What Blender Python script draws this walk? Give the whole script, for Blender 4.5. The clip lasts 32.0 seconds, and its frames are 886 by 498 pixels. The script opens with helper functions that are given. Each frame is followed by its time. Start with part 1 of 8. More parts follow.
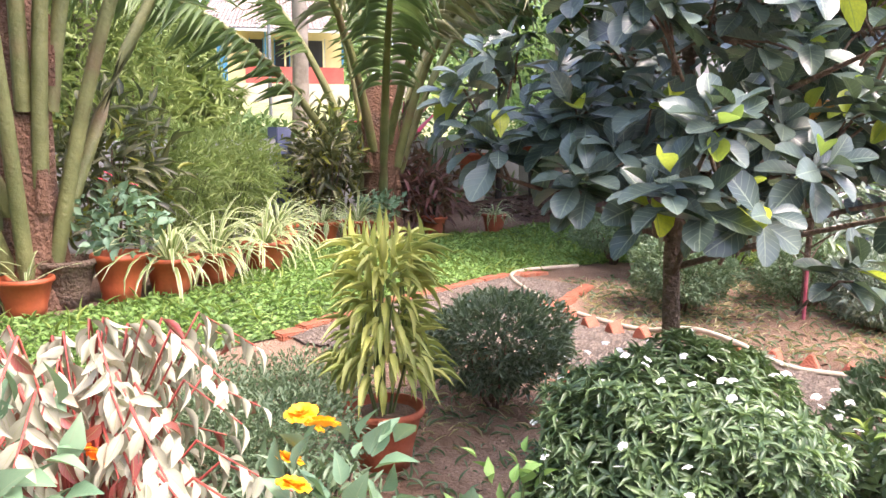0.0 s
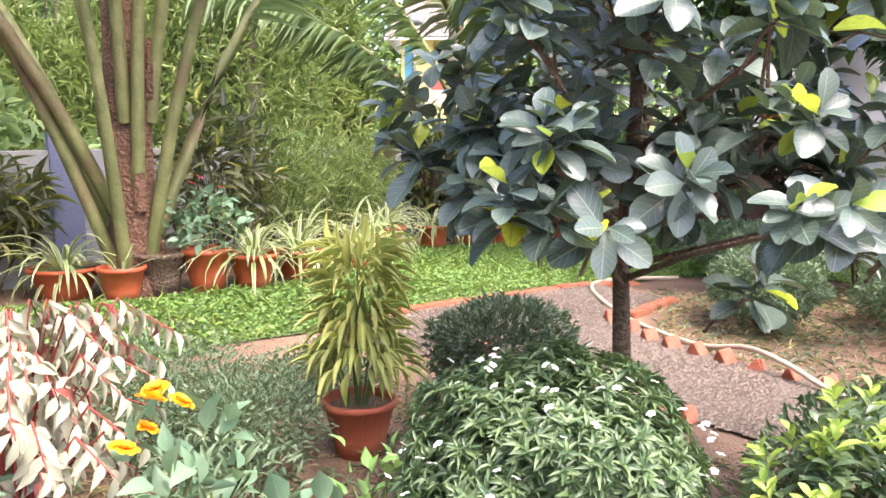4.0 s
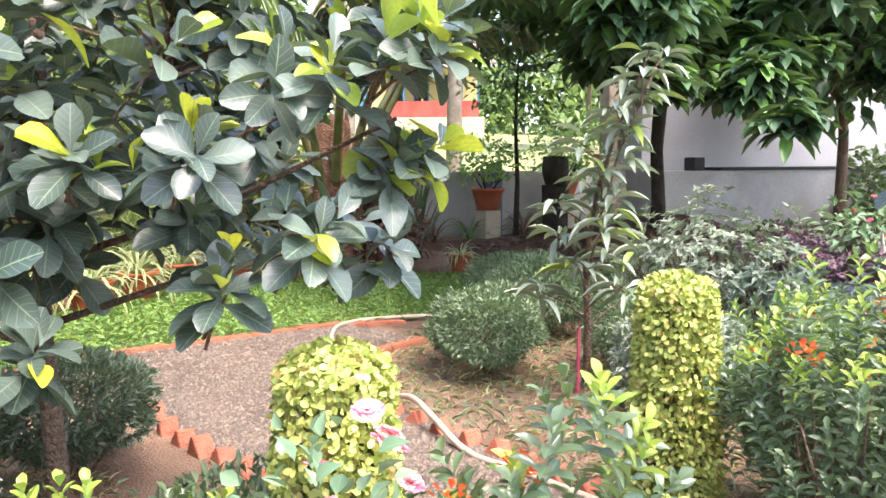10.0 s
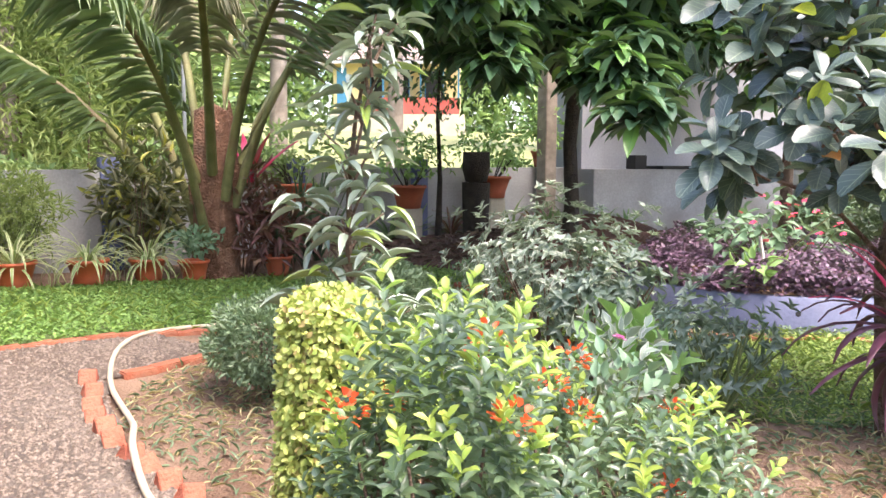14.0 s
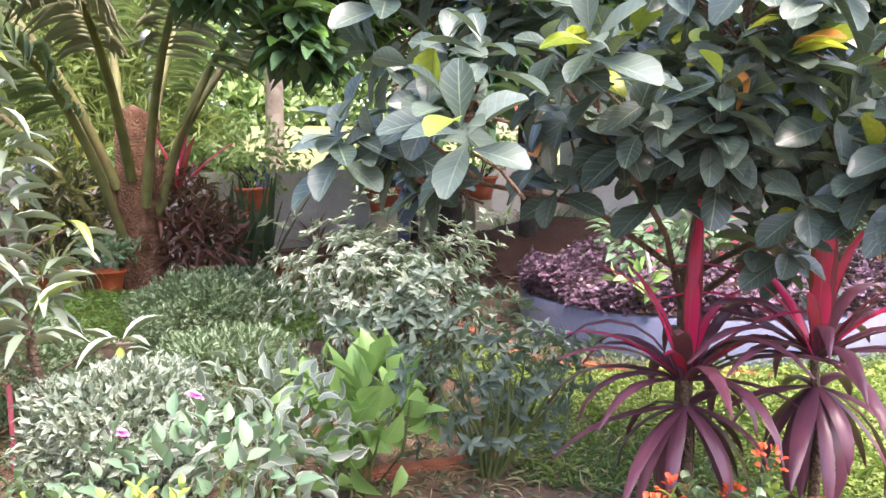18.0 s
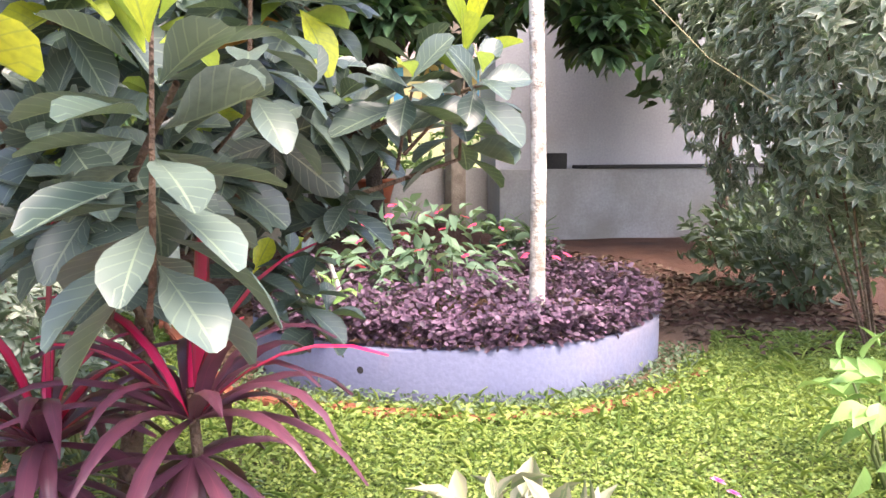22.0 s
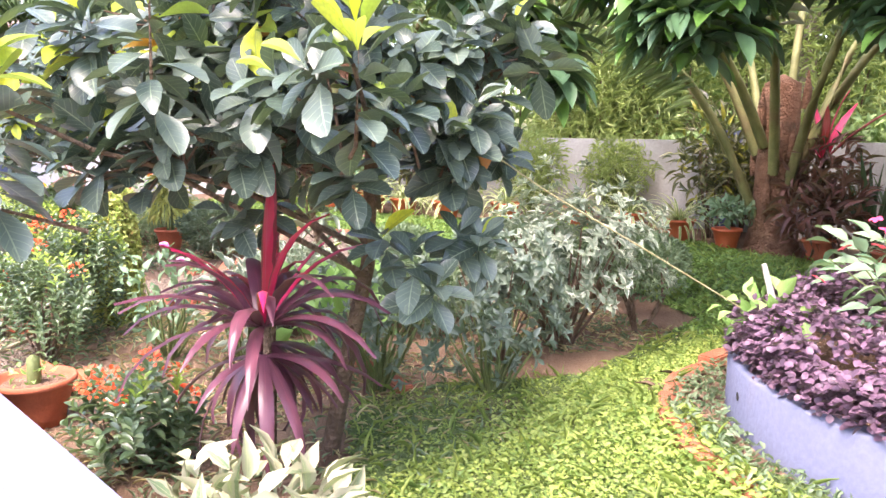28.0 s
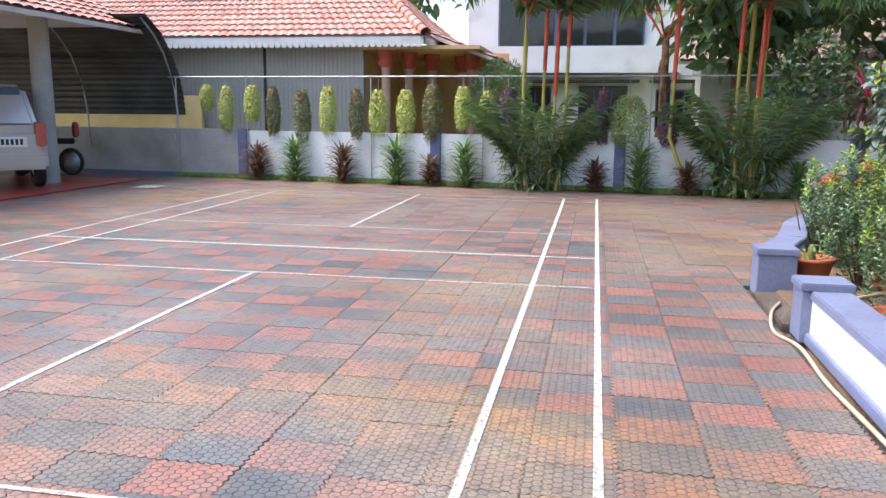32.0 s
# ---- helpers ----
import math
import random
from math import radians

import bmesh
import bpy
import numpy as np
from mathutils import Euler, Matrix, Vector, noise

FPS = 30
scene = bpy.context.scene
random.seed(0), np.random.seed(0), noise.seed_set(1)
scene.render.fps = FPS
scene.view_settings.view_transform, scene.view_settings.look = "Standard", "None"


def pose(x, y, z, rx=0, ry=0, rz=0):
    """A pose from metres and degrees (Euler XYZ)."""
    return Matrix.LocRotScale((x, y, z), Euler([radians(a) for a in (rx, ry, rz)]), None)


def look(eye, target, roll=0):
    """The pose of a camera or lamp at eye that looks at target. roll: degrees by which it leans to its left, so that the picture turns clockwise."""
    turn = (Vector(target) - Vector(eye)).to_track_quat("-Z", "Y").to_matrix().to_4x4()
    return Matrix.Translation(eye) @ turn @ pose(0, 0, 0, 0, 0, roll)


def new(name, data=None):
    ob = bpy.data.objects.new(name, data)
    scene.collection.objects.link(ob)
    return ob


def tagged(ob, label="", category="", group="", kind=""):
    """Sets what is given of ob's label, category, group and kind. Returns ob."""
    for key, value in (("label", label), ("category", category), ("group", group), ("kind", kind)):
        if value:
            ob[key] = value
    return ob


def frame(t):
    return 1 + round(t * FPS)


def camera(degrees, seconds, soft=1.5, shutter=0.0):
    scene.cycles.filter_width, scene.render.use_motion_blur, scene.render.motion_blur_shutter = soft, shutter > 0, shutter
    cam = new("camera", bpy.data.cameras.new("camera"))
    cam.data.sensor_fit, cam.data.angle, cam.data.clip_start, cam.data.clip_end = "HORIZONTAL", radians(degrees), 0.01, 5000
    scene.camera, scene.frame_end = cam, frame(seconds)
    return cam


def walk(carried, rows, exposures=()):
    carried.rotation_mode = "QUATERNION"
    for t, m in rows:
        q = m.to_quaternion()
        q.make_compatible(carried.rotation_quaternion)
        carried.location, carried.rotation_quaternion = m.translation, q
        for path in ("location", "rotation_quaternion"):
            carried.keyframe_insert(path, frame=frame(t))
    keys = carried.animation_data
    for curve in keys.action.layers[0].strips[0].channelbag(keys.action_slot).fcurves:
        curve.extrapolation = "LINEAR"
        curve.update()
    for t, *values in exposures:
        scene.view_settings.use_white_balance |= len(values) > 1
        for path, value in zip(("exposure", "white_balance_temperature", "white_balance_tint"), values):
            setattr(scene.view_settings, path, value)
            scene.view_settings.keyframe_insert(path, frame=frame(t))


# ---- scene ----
cam = camera(58.4, 32.0)
PATH = [
    (0, (-5.134, 2.297, 1.415), (-3.684, 3.642, 1.122), 0.24),
    (0.5, (-5.096, 2.280, 1.399), (-3.647, 3.627, 1.108), 0.05),
    (1, (-4.987, 2.243, 1.392), (-3.551, 3.605, 1.103), 0.72),
    (1.5, (-4.869, 2.214, 1.414), (-3.496, 3.640, 1.131), 1.78),
    (2, (-4.770, 2.104, 1.429), (-3.554, 3.665, 1.134), 2.86),
    (2.5, (-4.715, 1.975, 1.421), (-3.679, 3.657, 1.109), 2.31),
    (4.5, (-4.396, 1.550, 1.443), (-3.292, 3.195, 1.169), -0.51),
    (5, (-4.216, 1.548, 1.431), (-3.095, 3.185, 1.177), -0.50),
    (5.5, (-4.073, 1.521, 1.442), (-2.934, 3.150, 1.219), -0.16),
    (6, (-3.937, 1.393, 1.451), (-2.795, 3.021, 1.238), 0.19),
    (6.5, (-3.818, 1.298, 1.463), (-2.683, 2.931, 1.249), 0.23),
    (7, (-3.647, 1.273, 1.463), (-2.521, 2.914, 1.256), 0.29),
    (7.5, (-3.506, 1.248, 1.464), (-2.385, 2.892, 1.267), -0.17),
    (8, (-3.358, 1.113, 1.473), (-2.255, 2.769, 1.273), -0.18),
    (8.5, (-3.196, 1.019, 1.461), (-2.082, 2.668, 1.256), -0.29),
    (9, (-3.005, 0.989, 1.469), (-1.902, 2.644, 1.261), -0.31),
    (9.5, (-2.858, 0.907, 1.481), (-1.748, 2.557, 1.268), -0.68),
    (10, (-2.718, 0.810, 1.487), (-1.602, 2.455, 1.269), -0.29),
    (10.5, (-2.584, 0.779, 1.488), (-1.471, 2.425, 1.262), -0.82),
    (11, (-2.450, 0.792, 1.489), (-1.346, 2.445, 1.269), 0.03),
    (11.5, (-2.232, 0.728, 1.476), (-1.140, 2.389, 1.255), 0.18),
    (12, (-2.036, 0.651, 1.462), (-0.942, 2.311, 1.240), 0.22),
    (12.5, (-1.848, 0.666, 1.456), (-0.756, 2.326, 1.229), 0.11),
    (13, (-1.662, 0.692, 1.460), (-0.547, 2.337, 1.235), 0.04),
    (13.5, (-1.469, 0.644, 1.441), (-0.341, 2.280, 1.218), 0.29),
    (15.5, (-0.632, 0.678, 1.430), (0.342, 2.410, 1.206), -0.48),
    (16, (-0.416, 0.647, 1.415), (0.512, 2.404, 1.186), -0.77),
    (16.5, (-0.153, 0.683, 1.419), (0.766, 2.446, 1.203), -0.67),
    (17, (0.104, 0.643, 1.421), (1.026, 2.404, 1.208), -0.76),
    (17.5, (0.357, 0.483, 1.434), (1.279, 2.245, 1.218), -0.58),
    (18, (0.568, 0.402, 1.439), (1.493, 2.161, 1.217), -0.74),
    (18.5, (0.809, 0.383, 1.459), (1.772, 2.119, 1.217), -1.32),
    (19, (1.008, 0.289, 1.424), (1.999, 2.013, 1.209), -1.46),
    (19.5, (1.273, 0.137, 1.435), (2.281, 1.850, 1.219), -1.12),
    (20, (1.566, 0.094, 1.427), (2.585, 1.800, 1.204), -0.93),
    (20.5, (1.831, 0.103, 1.452), (2.854, 1.806, 1.224), -0.56),
    (21, (2.127, -0.009, 1.450), (3.119, 1.714, 1.229), -0.58),
    (21.5, (2.397, -0.067, 1.442), (3.276, 1.715, 1.214), -0.70),
    (22, (2.714, 0.015, 1.429), (3.564, 1.813, 1.210), -0.44),
    (22.5, (3.021, -0.022, 1.447), (3.792, 1.810, 1.218), -0.31),
    (23, (3.357, -0.107, 1.473), (4.004, 1.770, 1.236), -0.21),
    (23.5, (3.646, -0.035, 1.473), (4.216, 1.867, 1.230), -0.17),
    (24, (3.894, 0.065, 1.485), (4.361, 1.995, 1.242), -0.08),
    (24.5, (4.184, 0.047, 1.489), (4.361, 2.024, 1.244), -0.03),
    (26.5, (5.194, 0.467, 1.493), (4.780, 2.405, 1.221), 0.69),
    (27, (5.371, 0.552, 1.493), (4.748, 2.431, 1.208), 0.92),
    (27.5, (5.445, 0.615, 1.511), (4.424, 2.307, 1.205), 1.03),
    (28, (5.557, 0.674, 1.502), (4.132, 2.042, 1.190), 0.54),
    (28.5, (5.657, 0.645, 1.463), (3.960, 1.651, 1.130), 2.26),
    (29, (5.813, 0.508, 1.429), (3.935, 1.128, 1.129), 0.62),
    (29.5, (5.977, 0.422, 1.429), (4.053, 0.878, 1.132), 0.12),
    (30, (6.145, 0.382, 1.438), (4.173, 0.491, 1.128), -0.37),
    (30.5, (6.310, 0.334, 1.445), (4.344, 0.167, 1.120), 0.39),
    (31, (6.435, 0.228, 1.456), (4.492, -0.103, 1.120), 0.64),
    (31.5, (6.495, 0.050, 1.465), (4.567, -0.359, 1.126), 0.31),
    (32, (6.596, -0.067, 1.454), (4.660, -0.433, 1.110), 0.47),
]
walk(cam, [(t, look(eye, target, roll)) for t, eye, target, roll in PATH],
     [(0, 2.55, 6700, 23), (4, 2.55, 6700, 20), (9, 2.5, 6800, 16), (12, 2.5, 6700, 18), (16, 2.4, 6800, 19), (19, 2.55, 6800, 23), (22, 2.38, 7000, 23), (24, 2.2, 7400, 21), (27, 2.5, 7600, 21), (28, 2.8, 6900, 24), (28.6, 2.55, 6300, 18), (29, 2.15, 6300, 14), (30.2, 1.8, 6400, 9), (31, 1.65, 6400, 8), (32, 1.58, 6400, 8)])

# ---- sky and sun: bright overcast ----
world = bpy.data.worlds.new("world")
scene.world = world
world.use_nodes = True
wn = world.node_tree.nodes
sky = wn.new("ShaderNodeTexSky")
sky.sky_type = 'NISHITA'
sky.sun_disc = False
sky.sun_elevation = radians(62)
sky.sun_rotation = radians(170)
sky.air_density, sky.dust_density, sky.ozone_density = 1.0, 3.0, 1.0
world.node_tree.links.new(sky.outputs[0], wn["Background"].inputs[0])
wn["Background"].inputs[1].default_value = 0.15
sun = new("sun", bpy.data.lights.new("sun", 'SUN'))
sun.data.energy = 1.15
sun.data.angle = radians(32)
sun.data.color = (1.0, 0.96, 0.9)
sun.rotation_euler = (radians(28), 0, radians(10))


# ---- materials ----
def nodes_of(name):
    m = bpy.data.materials.new(name)
    m.use_nodes = True
    nt = m.node_tree
    return m, nt, nt.nodes["Principled BSDF"]


def math_node(nt, op, a, b=None, c=None):
    n = nt.nodes.new("ShaderNodeMath")
    n.operation = op
    for k, v in enumerate((a, b, c)):
        if v is None:
            continue
        if isinstance(v, (int, float)):
            n.inputs[k].default_value = v
        else:
            nt.links.new(v, n.inputs[k])
    return n.outputs[0]


def mix_col(nt, fac, a, b, blend='MIX'):
    n = nt.nodes.new("ShaderNodeMix")
    n.data_type, n.blend_type = 'RGBA', blend
    for sock, v in ((n.inputs[0], fac), (n.inputs[6], a), (n.inputs[7], b)):
        if isinstance(v, (int, float)):
            sock.default_value = v
        elif isinstance(v, tuple):
            sock.default_value = (*v, 1) if len(v) == 3 else v
        else:
            nt.links.new(v, sock)
    return n.outputs[2]


def noise_fac(nt, scale, detail=4, lo=0.35, hi=0.65, coord="Object", stretch=None):
    tc = nt.nodes.new("ShaderNodeTexCoord")
    n = nt.nodes.new("ShaderNodeTexNoise")
    n.inputs["Scale"].default_value, n.inputs["Detail"].default_value = scale, detail
    src = tc.outputs[coord]
    if coord == "World":
        src = tc.outputs["Object"]
    if stretch:
        mp = nt.nodes.new("ShaderNodeMapping")
        mp.inputs["Scale"].default_value = stretch
        nt.links.new(src, mp.inputs[0])
        src = mp.outputs[0]
    nt.links.new(src, n.inputs["Vector"])
    r = nt.nodes.new("ShaderNodeMapRange")
    r.inputs[1].default_value, r.inputs[2].default_value = lo, hi
    nt.links.new(n.outputs[0], r.inputs[0])
    return r.outputs[0]


def bump(nt, bsdf, height, strength=0.3, distance=0.01):
    b = nt.nodes.new("ShaderNodeBump")
    b.inputs["Strength"].default_value, b.inputs["Distance"].default_value = strength, distance
    nt.links.new(height, b.inputs["Height"])
    nt.links.new(b.outputs[0], bsdf.inputs["Normal"])


def surface(name, a, b, scale=4.0, fine=60.0, rough=0.8, stain=None, stain_scale=1.3, bumps=0.25, metal=0.0, spread=(0.35, 0.65), dist=0.01):
    """Two tones mixed at two scales, a stain colour in patches, and a fine relief."""
    m, nt, bsdf = nodes_of(name)
    col = mix_col(nt, noise_fac(nt, scale, 5, *spread), a, b)
    f = noise_fac(nt, fine, 3, 0.3, 0.7)
    col = mix_col(nt, math_node(nt, 'MULTIPLY', f, 0.35), col, tuple(0.6 * v for v in a))
    if stain:
        col = mix_col(nt, noise_fac(nt, stain_scale, 6, 0.52, 0.75), col, stain)
    nt.links.new(col, bsdf.inputs["Base Color"])
    bsdf.inputs["Roughness"].default_value, bsdf.inputs["Metallic"].default_value = rough, metal
    bump(nt, bsdf, f, bumps, dist)
    return m


def leaf_mat(name, a, b, rough=0.45, vein=None, margin=None, edge=0.3, young=None, single=False, thin=0.25, veins=9.0, sky_lift=0.014, relief=0.12, coat=0.0):
    """A leaf: two greens by chance from leaf to leaf, veins from its own length and width, sometimes a pale margin."""
    m, nt, bsdf = nodes_of(name)
    # grey lift of both greens: sky sheen and fill light put into the colour
    a, b = (tuple(1.3 * v + w * sky_lift for v, w in zip(c, (1.1, 1.0, 1.15))) for c in (a, b))
    if single:
        rnd = nt.nodes.new("ShaderNodeObjectInfo").outputs["Random"]
    else:
        rnd = nt.nodes.new("ShaderNodeNewGeometry").outputs["Random Per Island"]
    col = mix_col(nt, rnd, a, b)
    if young:
        y = math_node(nt, 'GREATER_THAN', math_node(nt, 'FRACT', math_node(nt, 'MULTIPLY', rnd, 7.31)), young[1])
        col = mix_col(nt, y, col, young[0])
    uv = nt.nodes.new("ShaderNodeUVMap").outputs[0]
    sep = nt.nodes.new("ShaderNodeSeparateXYZ")
    nt.links.new(uv, sep.inputs[0])
    side = math_node(nt, 'ABSOLUTE', math_node(nt, 'SUBTRACT', sep.outputs[0], 0.5))
    blotch = noise_fac(nt, 9.0, 4, 0.4, 0.7)
    col = mix_col(nt, math_node(nt, 'MULTIPLY', blotch, 0.35), col, tuple(0.55 * v for v in a))
    if margin:
        wob = math_node(nt, 'ADD', side, math_node(nt, 'MULTIPLY', math_node(nt, 'SUBTRACT', blotch, 0.5), 0.16))
        col = mix_col(nt, math_node(nt, 'GREATER_THAN', wob, edge), col, margin)
    rib = math_node(nt, 'LESS_THAN', side, 0.025)
    wave = math_node(nt, 'SINE', math_node(nt, 'MULTIPLY', math_node(nt, 'SUBTRACT', sep.outputs[1], math_node(nt, 'MULTIPLY', side, 0.55)), veins * 6.283))
    thinv = math_node(nt, 'GREATER_THAN', wave, 0.93)
    if vein:
        col = mix_col(nt, math_node(nt, 'MULTIPLY', math_node(nt, 'MAXIMUM', rib, math_node(nt, 'MULTIPLY', thinv, 0.45)), 0.8), col, vein)
    nt.links.new(col, bsdf.inputs["Base Color"])
    bsdf.inputs["Roughness"].default_value = rough
    bsdf.inputs["Coat Weight"].default_value, bsdf.inputs["Coat Roughness"].default_value = coat, 0.18
    bump(nt, bsdf, math_node(nt, 'MULTIPLY', thinv, -1.0), relief, 0.002)
    if thin:
        tr = nt.nodes.new("ShaderNodeBsdfTranslucent")
        nt.links.new(mix_col(nt, 0.4, col, (0.32, 0.5, 0.10)), tr.inputs[0])
        mx = nt.nodes.new("ShaderNodeMixShader")
        mx.inputs[0].default_value = thin
        nt.links.new(bsdf.outputs[0], mx.inputs[1])
        nt.links.new(tr.outputs[0], mx.inputs[2])
        nt.links.new(mx.outputs[0], nt.nodes["Material Output"].inputs[0])
    return m


M_soil = surface("soil", (0.20, 0.115, 0.07), (0.34, 0.22, 0.145), 2.2, 70, 0.95, (0.10, 0.06, 0.04), 0.9, 0.8, dist=0.02)
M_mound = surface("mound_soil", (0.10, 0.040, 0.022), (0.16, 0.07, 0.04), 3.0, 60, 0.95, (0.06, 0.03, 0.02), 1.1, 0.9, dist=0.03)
M_gravel = surface("gravel", (0.15, 0.115, 0.09), (0.25, 0.20, 0.16), 2.5, 150, 0.95, (0.17, 0.115, 0.08), 1.1, 1.0, dist=0.012)
M_pebble = surface("pebble", (0.13, 0.095, 0.07), (0.29, 0.23, 0.18), 45.0, 150, 0.9, None, 1, 0.3, spread=(0.42, 0.58))
M_turf = surface("turf", (0.07, 0.125, 0.028), (0.12, 0.17, 0.045), 3.0, 60, 0.95, (0.13, 0.10, 0.05), 1.6, 0.8, dist=0.02)
M_field = surface("field", (0.22, 0.24, 0.09), (0.36, 0.34, 0.14), 0.5, 9, 0.95, (0.12, 0.17, 0.05), 0.3, 0.6, dist=0.05)
M_white = surface("white_paint", (0.76, 0.77, 0.78), (0.84, 0.85, 0.86), 1.5, 40, 0.7, (0.48, 0.46, 0.42), 0.8, 0.12)
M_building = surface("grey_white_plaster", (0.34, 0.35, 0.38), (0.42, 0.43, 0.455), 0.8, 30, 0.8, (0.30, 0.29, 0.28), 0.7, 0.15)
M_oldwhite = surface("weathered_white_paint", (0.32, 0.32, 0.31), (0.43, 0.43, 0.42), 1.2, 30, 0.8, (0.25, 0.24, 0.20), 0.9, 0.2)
M_blue = surface("lavender_blue_paint", (0.17, 0.185, 0.30), (0.23, 0.25, 0.375), 2.0, 50, 0.6, (0.20, 0.22, 0.38), 1.3, 0.12)
M_bed = surface("bed_blue_paint", (0.14, 0.155, 0.25), (0.195, 0.21, 0.305), 1.2, 40, 0.65, (0.27, 0.22, 0.20), 0.9, 0.15)
M_darkblue = surface("slate_blue_paint", (0.10, 0.12, 0.22), (0.15, 0.17, 0.29), 2.0, 50, 0.7, (0.08, 0.09, 0.12), 1.0, 0.15)
M_terra = surface("terracotta", (0.42, 0.10, 0.045), (0.52, 0.15, 0.07), 5.0, 60, 0.75, (0.30, 0.09, 0.05), 3.0, 0.2)
M_plasticpot = surface("orange_plastic", (0.50, 0.10, 0.035), (0.56, 0.13, 0.05), 3.0, 50, 0.5, (0.36, 0.10, 0.05), 2.0, 0.08)
M_brick = surface("brick", (0.34, 0.10, 0.05), (0.46, 0.17, 0.09), 9.0, 80, 0.9, (0.22, 0.12, 0.08), 4.0, 0.6)
M_edging = surface("edging_brick", (0.42, 0.11, 0.06), (0.52, 0.18, 0.11), 9.0, 80, 0.85, (0.30, 0.13, 0.09), 4.0, 0.5)
M_bark = surface("bark", (0.14, 0.09, 0.06), (0.22, 0.15, 0.10), 8.0, 50, 0.9, (0.10, 0.07, 0.05), 5.0, 0.8, dist=0.02)
M_darkbark = surface("dark_bark", (0.035, 0.028, 0.022), (0.07, 0.055, 0.04), 8.0, 50, 0.95, None, 1.0, 0.8, dist=0.02)
M_stem = surface("green_stem", (0.10, 0.14, 0.04), (0.17, 0.20, 0.07), 9.0, 60, 0.7)
M_palmfibre = surface("palm_fibre", (0.17, 0.08, 0.045), (0.30, 0.16, 0.10), 6.0, 40, 0.95, (0.10, 0.06, 0.04), 4.0, 0.9, dist=0.03)
M_petiole = surface("palm_petiole", (0.14, 0.15, 0.05), (0.24, 0.24, 0.09), 5.0, 40, 0.6, (0.19, 0.115, 0.065), 2.2, 0.4)
M_redstem = surface("red_palm_stem", (0.55, 0.06, 0.03), (0.68, 0.12, 0.06), 5.0, 50, 0.5)
M_yellowstem = surface("yellow_palm_stem", (0.34, 0.30, 0.06), (0.46, 0.38, 0.10), 5.0, 50, 0.6)
M_hose = surface("hose", (0.46, 0.38, 0.27), (0.56, 0.48, 0.36), 8.0, 60, 0.55)
M_pole = surface("lichened_pole", (0.36, 0.31, 0.25), (0.66, 0.63, 0.57), 16.0, 60, 0.85, (0.18, 0.13, 0.09), 11.0, 0.5, spread=(0.36, 0.52))
M_trunk = surface("pale_bark", (0.22, 0.18, 0.14), (0.36, 0.31, 0.25), 5.0, 40, 0.9, (0.15, 0.12, 0.09), 3.0, 0.5)
M_rope = surface("rope", (0.36, 0.32, 0.16), (0.46, 0.42, 0.24), 30.0, 90, 0.8)
M_litter = surface("dead_leaves", (0.085, 0.052, 0.034), (0.22, 0.145, 0.09), 8.0, 40, 0.9)
M_roof = surface("roof_tile", (0.46, 0.19, 0.15), (0.62, 0.34, 0.28), 3.0, 40, 0.8, (0.30, 0.22, 0.19), 1.4, 0.3)
M_greyroof = surface("grey_roof_tile", (0.30, 0.22, 0.19), (0.44, 0.33, 0.28), 3.0, 40, 0.85, (0.22, 0.20, 0.18), 1.4, 0.3)
M_fascia = surface("white_fascia", (0.66, 0.64, 0.64), (0.76, 0.74, 0.73), 2.0, 40, 0.7, (0.5, 0.45, 0.42), 1.5, 0.1)
M_sheet = surface("grey_sheet", (0.36, 0.34, 0.33), (0.46, 0.435, 0.42), 1.4, 30, 0.75, (0.22, 0.2, 0.18), 0.7, 0.15)
# awning base colour is near black to carry the shade of its underside
M_darksheet = surface("awning_sheet", (0.045, 0.046, 0.05), (0.08, 0.082, 0.085), 1.4, 30, 0.5, (0.09, 0.09, 0.09), 0.9, 0.15, metal=0.3)
M_peach = surface("peach_paint", (0.62, 0.38, 0.20), (0.70, 0.46, 0.27), 2.0, 40, 0.7)
M_column = surface("pink_column_paint", (0.52, 0.30, 0.24), (0.60, 0.37, 0.30), 2.0, 40, 0.7)
M_pinkpaint = surface("faded_pink_paint", (0.40, 0.06, 0.09), (0.52, 0.14, 0.17), 8.0, 40, 0.7)
M_redpaint = surface("red_oxide_paint", (0.42, 0.07, 0.05), (0.50, 0.11, 0.08), 2.0, 40, 0.6)
M_yellow = surface("yellow_plaster", (0.55, 0.44, 0.20), (0.66, 0.54, 0.28), 1.4, 40, 0.8, (0.45, 0.38, 0.24), 1.0, 0.1)
M_cream = surface("cream_plaster", (0.46, 0.40, 0.29), (0.54, 0.48, 0.36), 1.4, 40, 0.8, (0.5, 0.44, 0.34), 1.0, 0.1)
M_bluewood = surface("blue_woodwork", (0.04, 0.20, 0.34), (0.07, 0.27, 0.42), 3.0, 50, 0.5)
M_dark = surface("dark_interior", (0.02, 0.02, 0.022), (0.035, 0.035, 0.035), 2.0, 30, 0.8)
M_metal = surface("galvanised_metal", (0.42, 0.43, 0.44), (0.52, 0.53, 0.54), 6.0, 60, 0.45, None, 1, 0.05, metal=0.7)
M_redfloor = surface("red_oxide_floor", (0.34, 0.05, 0.04), (0.42, 0.08, 0.06), 2.0, 40, 0.3, (0.28, 0.10, 0.08), 0.8, 0.05)
M_line = surface("worn_line_paint", (0.26, 0.22, 0.20), (0.66, 0.64, 0.60), 38.0, 90, 0.8, (0.40, 0.36, 0.33), 7.0, 0.3, spread=(0.36, 0.54))
M_black = surface("black_rubber", (0.018, 0.018, 0.018), (0.03, 0.03, 0.03), 6.0, 60, 0.7)
